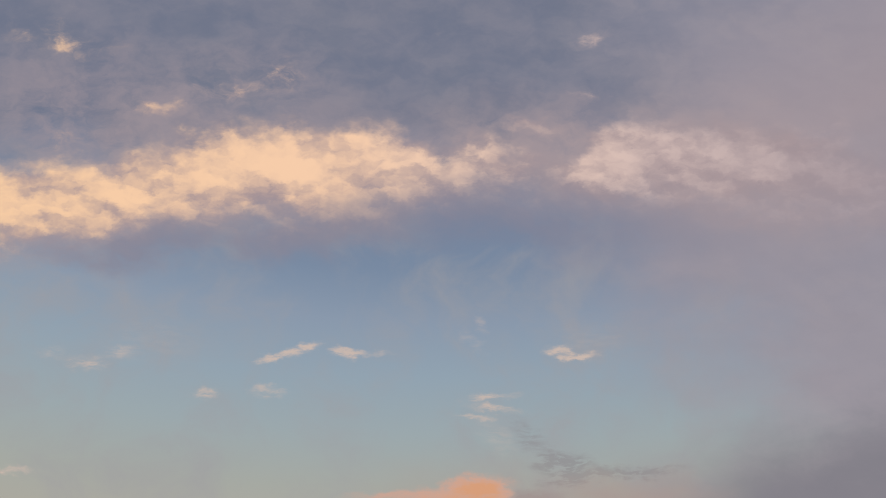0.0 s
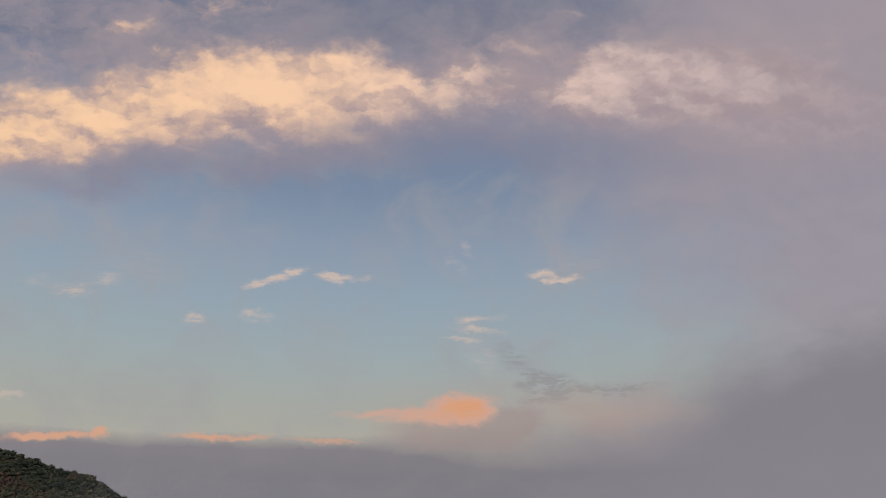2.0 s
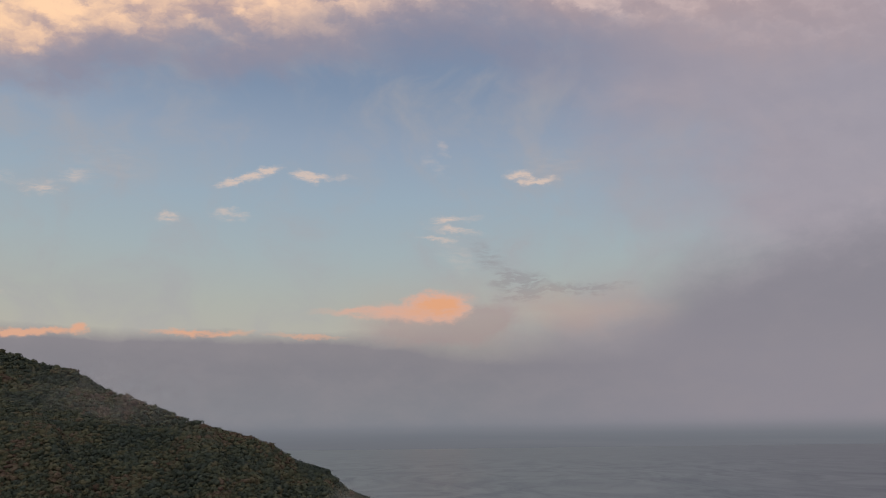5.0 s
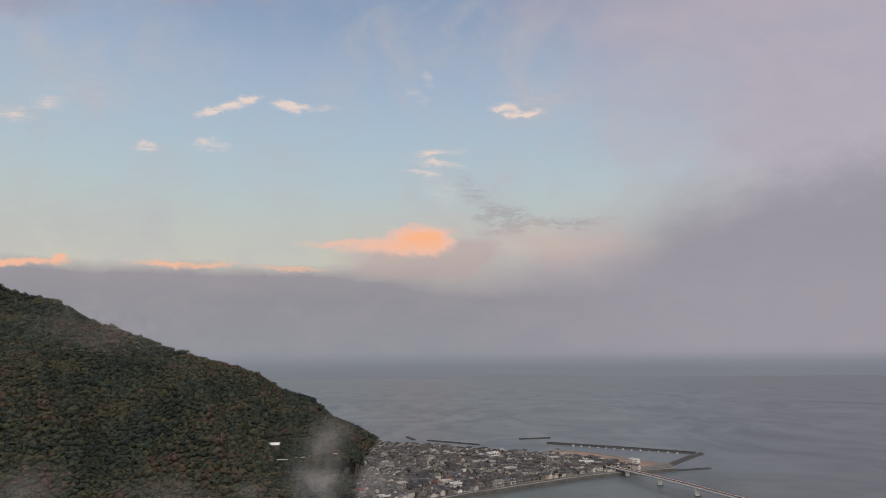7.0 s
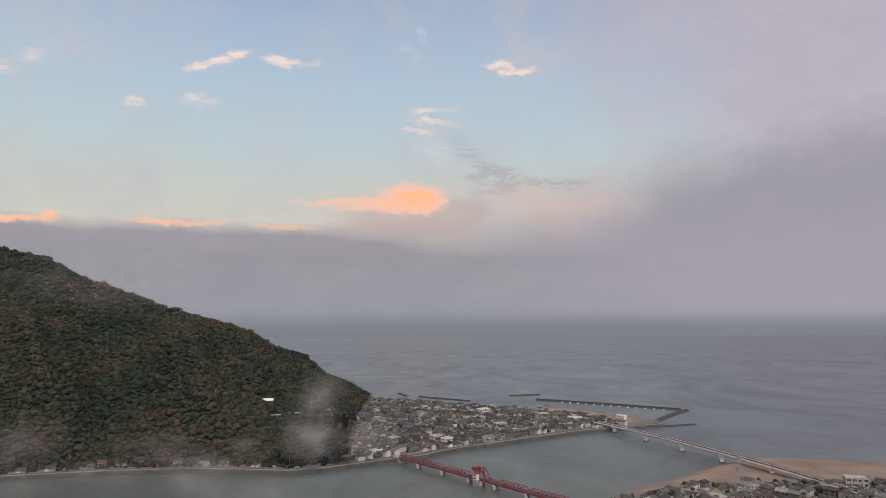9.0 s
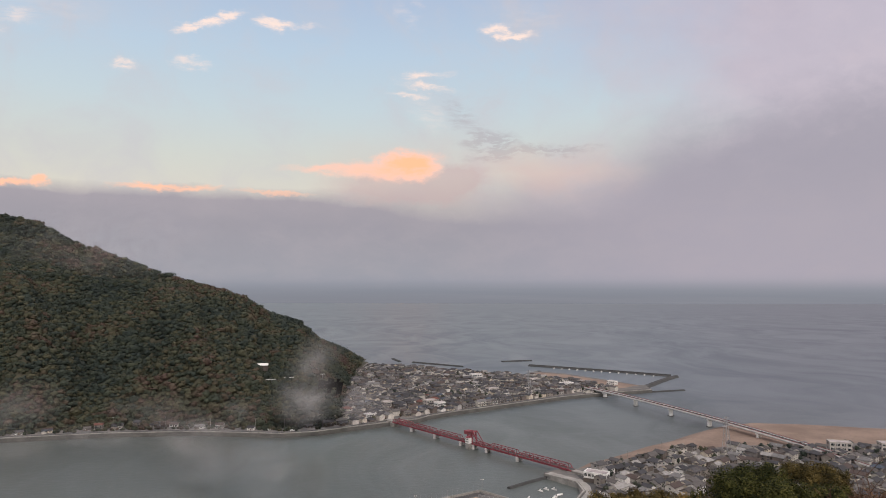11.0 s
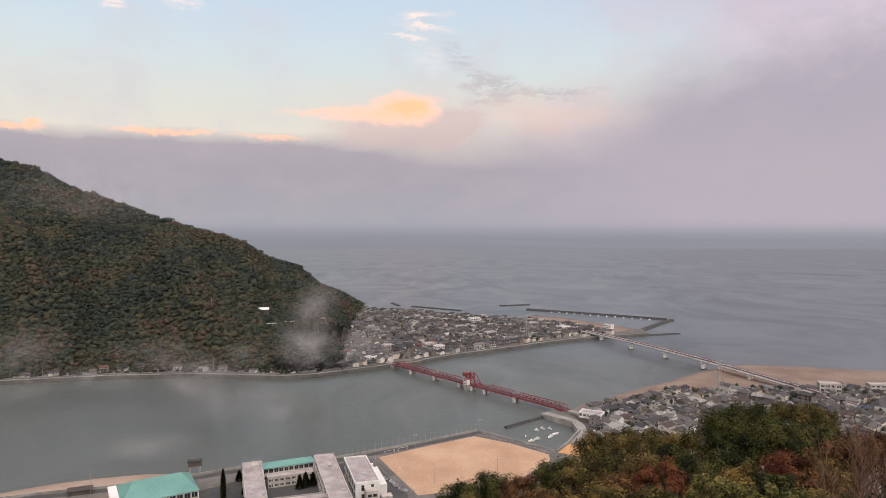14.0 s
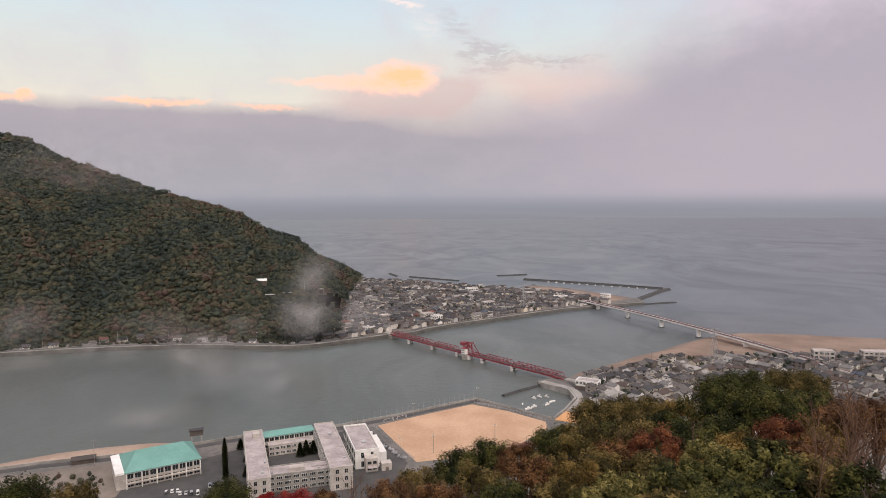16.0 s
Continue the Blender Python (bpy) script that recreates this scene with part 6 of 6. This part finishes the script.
def leaf_cloud(seed, radius, squash, clumps, per, size):
    """Leaves in clumps round a crown: points, triangles and a tint for each point. The middle stays open and dark."""
    r = np.random.default_rng(seed)
    d = r.normal(size=(clumps, 3))
    d /= np.linalg.norm(d, axis=1)[:, None]
    d[:, 2] = np.where(d[:, 2] < -0.45, -d[:, 2], d[:, 2])
    c = d * (radius * r.uniform(0.55, 1.0, clumps))[:, None]
    c[:, 2] *= squash
    cr = radius * r.uniform(0.16, 0.34, clumps)
    o = r.normal(size=(clumps, per, 3))
    o /= np.linalg.norm(o, axis=2)[:, :, None]
    o *= (r.uniform(0.15, 1.0, (clumps, per)) ** 0.6 * cr[:, None])[:, :, None]
    p = (c[:, None, :] + o).reshape(-1, 3)
    n = len(p)
    out = o.reshape(-1, 3) / np.maximum(np.linalg.norm(o.reshape(-1, 3), axis=1), 1e-6)[:, None] + np.repeat(d, per, 0) * 0.5 + np.array([0, 0, 0.5])
    out += r.normal(0, 0.55, (n, 3))
    out /= np.linalg.norm(out, axis=1)[:, None]
    a = np.cross(out, r.normal(size=(n, 3)))
    a /= np.maximum(np.linalg.norm(a, axis=1), 1e-6)[:, None]
    b = np.cross(out, a)
    s = (size * r.uniform(0.6, 1.3, n))[:, None]
    q = np.stack([p - a * s, p + b * s * 0.42 - out * s * 0.12, p + a * s, p - b * s * 0.42 - out * s * 0.12], 1).reshape(-1, 3)
    base = 4 * np.arange(n)
    tri = np.concatenate([np.stack([base, base + 1, base + 2], 1), np.stack([base, base + 2, base + 3], 1)])
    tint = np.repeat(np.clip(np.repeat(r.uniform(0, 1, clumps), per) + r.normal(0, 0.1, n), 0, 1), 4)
    return q, tri, tint, c


def mesh_arrays(name, V, T, tint, material):
    me = bpy.data.meshes.new(name)
    me.vertices.add(len(V))
    me.vertices.foreach_set("co", V.ravel())
    me.loops.add(T.size)
    me.loops.foreach_set("vertex_index", T.ravel())
    me.polygons.add(len(T))
    me.polygons.foreach_set("loop_start", np.arange(0, T.size, 3))
    me.attributes.new("tint", "FLOAT", "POINT").data.foreach_set("value", tint)
    me.materials.append(material)
    me.update()
    me.validate()
    return me


def leafy_tree(kind, az, el, dist, radius, seed):
    """A broadleaf tree on the slope whose top is seen at that bearing, angle and distance."""
    x, y = dist * math.sin(radians(az)), dist * math.cos(radians(az))
    top = 160 + dist * math.tan(radians(el))
    g = float(near_hill(np.array([x]), np.array([y]))[0])
    g = min(g, top - radius * 1.6)
    squash = 0.85
    mid = top - radius * squash * 0.95 - g
    ob = thing("tree" if radius > 1.45 else "shrub", KIND_WORDS[kind] + (" tree" if radius > 1.45 else " shrub") + " on the steep slope", "tree" if radius > 1.45 else "shrub",
               "trees below the viewpoint", at=pose(x, y, g))
    size = 0.075 if kind in ("rust", "red", "crimson", "gold") else 0.09
    area = (radius / 2.0) ** 2
    V, T, tint, c = leaf_cloud(seed, radius, squash, int(60 * area) + 20, 130, size)
    V[:, 2] += mid
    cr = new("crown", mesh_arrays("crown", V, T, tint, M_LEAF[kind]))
    cr.parent = ob
    bm = bmesh.new()
    r = random.Random(seed)
    tube(bm, [(0, 0, -1.0), (r.uniform(-0.2, 0.2), r.uniform(-0.2, 0.2), mid * 0.5), (0, 0, mid)], [0.07 * radius + 0.05, 0.06 * radius + 0.03, 0.05 * radius], 7)
    part("trunk", bm, M_BARK, ob)
    bm = bmesh.new()
    for k in range(0, len(c), max(1, len(c) // 16)):
        e = Vector(c[k]) + Vector((0, 0, mid))
        s = Vector((0, 0, mid * 0.62))
        m = s.lerp(e, 0.5) + Vector((r.uniform(-0.2, 0.2), r.uniform(-0.2, 0.2), 0.25))
        tube(bm, [s, m, e], [0.035 * radius, 0.02 * radius, 0.006], 4)
    part("branchwork", bm, M_BARK, ob)


TREES = [
    ("olive", 13.6, -17.6, 48, 1.9), ("olive", 16.0, -17.1, 50, 2.1), ("olive", 18.6, -16.9, 50, 2.0), ("gold", 21.0, -16.9, 48, 1.7), ("dark", 23.8, -14.9, 44, 2.3), ("dark", 25.9, -14.3, 45, 2.2),
    ("dark", 27.6, -15.3, 42, 2.1), ("olive", 28.7, -13.5, 60, 2.0), ("olive", 30.4, -13.7, 58, 1.8), ("dark", 30.6, -14.9, 44, 1.8), ("dark", 10.4, -19.8, 42, 1.9), ("olive", 12.7, -19.5, 38, 1.6),
    ("dark", 4.2, -21.3, 46, 2.1), ("dark", 1.6, -22.2, 46, 1.9), ("rust", 7.1, -21.5, 44, 1.6), ("rust", 15.9, -20.7, 34, 1.5), ("red", 18.9, -19.3, 34, 1.4), ("dark", 21.9, -18.8, 38, 1.9),
    ("dark", 24.2, -17.9, 39, 1.7), ("gold", 25.6, -18.8, 34, 1.2), ("red", 28.8, -17.2, 37, 1.7), ("gold", 31.4, -17.2, 36, 1.5), ("rust", 33.3, -15.4, 37, 1.7), ("rust", 35.0, -15.0, 38, 1.8),
    ("olive", -2.2, -23.5, 40, 1.7), ("rust", -4.8, -24.3, 38, 1.5), ("olive", 3.3, -23.3, 36, 1.6), ("rust", 8.2, -22.6, 34, 1.6), ("olive", 9.8, -21.6, 37, 1.5), ("gold", 12.2, -22.4, 30, 1.4),
    ("pale", 16.6, -23.2, 27, 1.3), ("olive", 14.2, -21.6, 32, 1.4), ("green", 21.0, -21.7, 27, 1.3), ("olive", 18.4, -21.4, 30, 1.3), ("pale", 23.2, -19.9, 31, 1.2), ("green", 25.2, -20.6, 28, 1.4),
    ("green", 27.6, -19.2, 28, 1.3), ("dark", 30.0, -20.2, 27, 1.2), ("olive", 31.8, -19.8, 27, 1.3), ("dark", 34.6, -20.1, 26, 1.4), ("rust", -0.1, -24.7, 34, 1.4), ("dark", 6.1, -24.5, 31, 1.4),
    ("olive", 10.5, -24.3, 28, 1.2), ("pale", 13.4, -24.6, 26, 1.0), ("green", 24.8, -22.8, 25, 1.3), ("olive", 20.0, -24.0, 25, 1.1), ("dark", 27.8, -22.4, 25, 1.2), ("dark", -19.3, -23.3, 62, 2.6),
    ("olive", 17.6, -18.7, 40, 1.9), ("dark", 15.2, -19.2, 42, 1.8), ("dark", 20.0, -18.0, 42, 1.8), ("gold", 22.8, -21.2, 29, 1.1), ("rust", 30.6, -18.6, 31, 1.2), ("crimson", -13.4, -24.6, 50, 1.6), ("crimson", -15.8, -24.5, 50, 1.0), ("dark", -34.3, -20.4, 50, 2.2), ("olive", -30.6, -21.6, 46, 1.4), ("rust", -10.6, -24.9, 46, 1.4),
]
for i, row in enumerate(TREES):
    leafy_tree(*row, seed=100 + i)


def bare_tree(az, el, dist, spread, seed, stems=7, twigs=11):
    """A leafless shrub of many upright stems and fine twigs."""
    x, y = dist * math.sin(radians(az)), dist * math.cos(radians(az))
    top = 160 + dist * math.tan(radians(el))
    g = min(float(near_hill(np.array([x]), np.array([y]))[0]), top - 3)
    ob = thing("bare_tree", "leafless grey-brown tree with fine twigs on the slope", "tree", "bare trees below the viewpoint", at=pose(x, y, g))
    h = top - g
    r = random.Random(seed)
    for s in range(stems):
        stem, twig = bmesh.new(), bmesh.new()
        a = r.uniform(0, 6.28)
        ex, ey = math.cos(a) * spread * r.uniform(0.3, 1), math.sin(a) * spread * r.uniform(0.3, 1)
        hh = h * r.uniform(0.6, 1.0)
        pts = [Vector((0, 0, -0.5)), Vector((ex * 0.35, ey * 0.35, hh * 0.4)), Vector((ex * 0.7, ey * 0.7, hh * 0.72)), Vector((ex, ey, hh))]
        tube(stem, pts, [0.07, 0.045, 0.028, 0.008], 5)
        for t in range(twigs):
            f = r.uniform(0.3, 0.95)
            k = min(2, int(f * 3))
            p = pts[k].lerp(pts[k + 1], f * 3 - k)
            L = h * r.uniform(0.08, 0.22)
            b = r.uniform(0, 6.28)
            q = p + Vector((math.cos(b) * L * 0.65, math.sin(b) * L * 0.65, L * 0.75))
            tube(twig, [p, p.lerp(q, 0.5) + Vector((r.uniform(-.06, .06), r.uniform(-.06, .06), 0)), q], [0.018, 0.012, 0.005], 3)
            for u in range(2):
                w = p.lerp(q, r.uniform(0.3, 0.8))
                e = w + Vector((r.uniform(-0.3, 0.3), r.uniform(-0.3, 0.3), r.uniform(0.2, 0.5)))
                tube(twig, [w, e], [0.010, 0.004], 3)
        st = part("stem", stem, M_TWIG, ob)
        part("twig_spray", twig, M_TWIG, st)


M_TWIG = surface("dry_twig", (0.070, 0.036, 0.022), (0.150, 0.082, 0.050), 0.2, 0.9, 0.0, 1.5)
for i, (az, el, dist, sp, st) in enumerate(((32.4, -14.6, 34, 1.9, 7), (33.6, -13.6, 32, 2.0, 7), (34.9, -13.0, 33, 2.1, 8), (32.2, -14.5, 28, 1.4, 6), (31.0, -16.5, 26, 0.9, 4),
                                            (-8.3, -22.7, 36, 1.8, 8), (-6.3, -23.5, 36, 1.8, 8), (-31.3, -20.8, 46, 2.2, 9), (21.6, -18.3, 36, 1.4, 7), (13.6, -17.2, 47, 1.6, 7), (-4.0, -23.6, 36, 1.7, 8), (-1.6, -24.0, 35, 1.5, 7), (5.6, -22.9, 34, 1.2, 6), (17.4, -19.0, 38, 1.2, 6), (27.0, -18.2, 33, 1.0, 5))):
    bare_tree(az, el, dist, sp, 300 + i, st)

# near-black scrub: the shade of the gaps between crowns is in its colour
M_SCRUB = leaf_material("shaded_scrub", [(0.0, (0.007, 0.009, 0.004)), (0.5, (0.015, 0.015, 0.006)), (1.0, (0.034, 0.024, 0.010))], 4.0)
# undergrowth that closes the slope between the trees
ux, uy, ur = grid_points(-70, 60, 12, 80, 1.7, 55)
uz = near_hill(ux, uy)
ang = np.degrees(np.arctan2(ux, uy))
ok = (np.abs(ang) < 44) & (np.hypot(ux, uy) > 16)
us = ur.uniform(0.45, 0.9, ok.sum())
SMALL = [crown_shape(s + 50, 80) for s in range(6)]
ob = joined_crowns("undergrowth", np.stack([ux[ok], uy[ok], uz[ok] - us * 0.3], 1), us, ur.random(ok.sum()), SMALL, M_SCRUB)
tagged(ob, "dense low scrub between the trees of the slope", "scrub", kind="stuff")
# woods lower down the same slope
wx, wy, wr = grid_points(-260, 330, 84, 285, 8.5, 56)
wz = near_hill(wx, wy)
ok = (wz > 8) & (np.abs(np.degrees(np.arctan2(wx, wy))) < 46)
ws = wr.uniform(3.0, 5.0, ok.sum())
ob = joined_crowns("slope_woods", np.stack([wx[ok], wy[ok], wz[ok] + ws * 0.2], 1), ws, wr.random(ok.sum()), SHAPES, M_WOODS)
tagged(ob, "mixed woods on the lower slope", "woods", kind="stuff")


# conifers and hedge in the school yard
def conifer(x, y, high, rad, seed, label):
    ob = thing("conifer", label, "tree", "yard conifers", at=pose(x, y, 3.6))
    r = np.random.default_rng(seed)
    n = 1500
    t = r.uniform(0.04, 1, n)
    a = r.uniform(0, 6.283, n)
    rr = rad * (1 - t) ** 0.8 * r.uniform(0.55, 1.0, n) + 0.1
    p = np.stack([rr * np.cos(a), rr * np.sin(a), high * t], 1)
    u = np.stack([np.cos(a), np.sin(a), np.full(n, 0.6)], 1)
    v = np.stack([-np.sin(a), np.cos(a), r.normal(0, 0.3, n)], 1)
    s = r.uniform(0.25, 0.5, (n, 1))
    V = np.stack([p - v * s, p + u * s, p + v * s, p - u * s * 0.4], 1).reshape(-1, 3)
    base = 4 * np.arange(n)
    T = np.concatenate([np.stack([base, base + 1, base + 2], 1), np.stack([base, base + 2, base + 3], 1)])
    cr = new("crown", mesh_arrays("crown", V, T, np.repeat(r.random(n) * 0.5, 4), M_LEAF["dark"]))
    cr.parent = ob
    bm = bmesh.new()
    tube(bm, [(0, 0, 0), (0, 0, high * 0.9)], [0.22, 0.05], 6)
    part("trunk", bm, M_BARK, ob)


for i, (x, y, h, rd) in enumerate(((-83, 383, 9, 3.0), (-79, 385, 8, 2.8), (-86, 380, 8.5, 2.6))):
    conifer(x, y, h, rd, 400 + i, "dark conifer in the school court")
for i in range(9):
    f = i / 8
    conifer(-121 - 14 * f, 349 + 40 * f, 7.5 + (i % 3) * 0.5, 1.5, 420 + i, "narrow dark conifer in a row by the school hall")
for i, (x, y) in enumerate(((-112, 362), (-116, 372), (-110, 352), (-126, 392))):
    conifer(x, y, 6.5, 2.6, 440 + i, "round yard tree beside the school")


# ---------------------------------------------------------------- morning mist
def mist_material():
    mat = bpy.data.materials.new("thin_mist")
    mat.use_nodes = True
    N = Nodes(mat.node_tree)
    mat.node_tree.nodes.remove(mat.node_tree.nodes["Principled BSDF"])
    attr = N.node("ShaderNodeAttribute")
    attr.attribute_name = "tint"
    pos = N.node("ShaderNodeNewGeometry").outputs["Position"]
    n = N.noise(N.vec("MULTIPLY", pos, (1.0, 1.0, 1.25)), 0.035, 5, 0.6, 0.4)
    a = N.m("MULTIPLY", attr.outputs["Fac"], N.ramp01(n, 0.22, 0.80), clamp=True)
    df, tl, tp = N.node("ShaderNodeBsdfDiffuse"), N.node("ShaderNodeBsdfTranslucent"), N.node("ShaderNodeBsdfTransparent")
    df.inputs[0].default_value = tl.inputs[0].default_value = (0.66, 0.64, 0.63, 1)
    m1, m2 = N.node("ShaderNodeMixShader"), N.node("ShaderNodeMixShader")
    N.tree.links.new(df.outputs[0], m1.inputs[1])
    N.tree.links.new(tl.outputs[0], m1.inputs[2])
    N.put(m2.inputs[0], a)
    N.tree.links.new(tp.outputs[0], m2.inputs[1])
    N.tree.links.new(m1.outputs[0], m2.inputs[2])
    N.tree.links.new(m2.outputs[0], mat.node_tree.nodes["Material Output"].inputs["Surface"])
    return mat


M_MIST = mist_material()


def mist(x, y, z, w, h, layers, strength, seed, label, lean=0.0):
    """A drifting wisp: several curved veils one behind another that fade to nothing at their rims."""
    r = np.random.default_rng(seed)
    V, T, C = [], [], []
    n = 13
    g = np.linspace(-1, 1, n)
    U, S = np.meshgrid(g, g)
    base = 0
    for k in range(layers):
        turn = r.uniform(-0.3, 0.3)
        ox, oy, oz = r.normal(0, w * 0.22), r.normal(0, w * 0.2), r.normal(0, h * 0.12)
        sw, sh = w * r.uniform(0.55, 0.9), h * r.uniform(0.6, 0.95)
        px = ox + U * sw * math.cos(turn) + lean * S * sh
        py = oy + U * sw * math.sin(turn) + 0.25 * w * (U ** 2 + 0.5 * S ** 2)
        pz = oz + S * sh
        V.append(np.stack([px.ravel() + x, py.ravel() + y, pz.ravel() + z], 1))
        d = np.sqrt(U ** 2 + S ** 2).ravel()
        C.append(strength * np.clip(1 - d, 0, 1) ** 1.6 * r.uniform(0.7, 1.2))
        idx = np.arange(n * n).reshape(n, n) + base
        q = np.stack([idx[:-1, :-1].ravel(), idx[:-1, 1:].ravel(), idx[1:, 1:].ravel(), idx[1:, :-1].ravel()], 1)
        T.append(np.concatenate([q[:, [0, 1, 2]], q[:, [0, 2, 3]]]))
        base += n * n
    me = mesh_arrays("mist", np.concatenate(V), np.concatenate(T), np.concatenate(C), M_MIST)
    me.polygons.foreach_set("use_smooth", [True] * len(me.polygons))
    ob = new("mist", me)
    return tagged(ob, label, "mist", kind="stuff")


mist(-150, 655, 44, 58, 44, 5, 0.39, 1, "pale morning mist rising at the hill's foot", 0.15)
mist(-138, 690, 74, 46, 40, 3, 0.34, 9, "pale morning mist rising at the hill's foot", 0.3)
mist(-88, 690, 34, 58, 34, 3, 0.30, 2, "pale morning mist drifting over the edge of the town")
mist(-270, 600, 12, 110, 18, 2, 0.30, 3, "thin mist low over the river")
mist(-150, 480, 20, 70, 32, 3, 0.36, 4, "thin mist low over the river")
mist(-205, 545, 26, 60, 30, 3, 0.34, 10, "thin mist low over the river")
mist(-340, 560, 14, 100, 22, 2, 0.32, 5, "thin mist low over the river")
mist(-430, 640, 34, 60, 40, 3, 0.24, 6, "thin mist by the wooded bank")
mist(-200, 430, 11, 70, 18, 2, 0.34, 7, "thin mist low over the river beach")
mist(-225, 662, 22, 70, 26, 2, 0.36, 8, "thin mist by the wooded bank")
mist(-330, 690, 24, 80, 24, 2, 0.26, 11, "thin mist by the wooded bank")
mist(-700, 1075, 215, 420, 150, 2, 0.13, 12, "thin morning haze in the saddle behind the spur")
mist(-560, 1090, 190, 300, 110, 2, 0.11, 13, "thin morning haze in the saddle behind the spur")
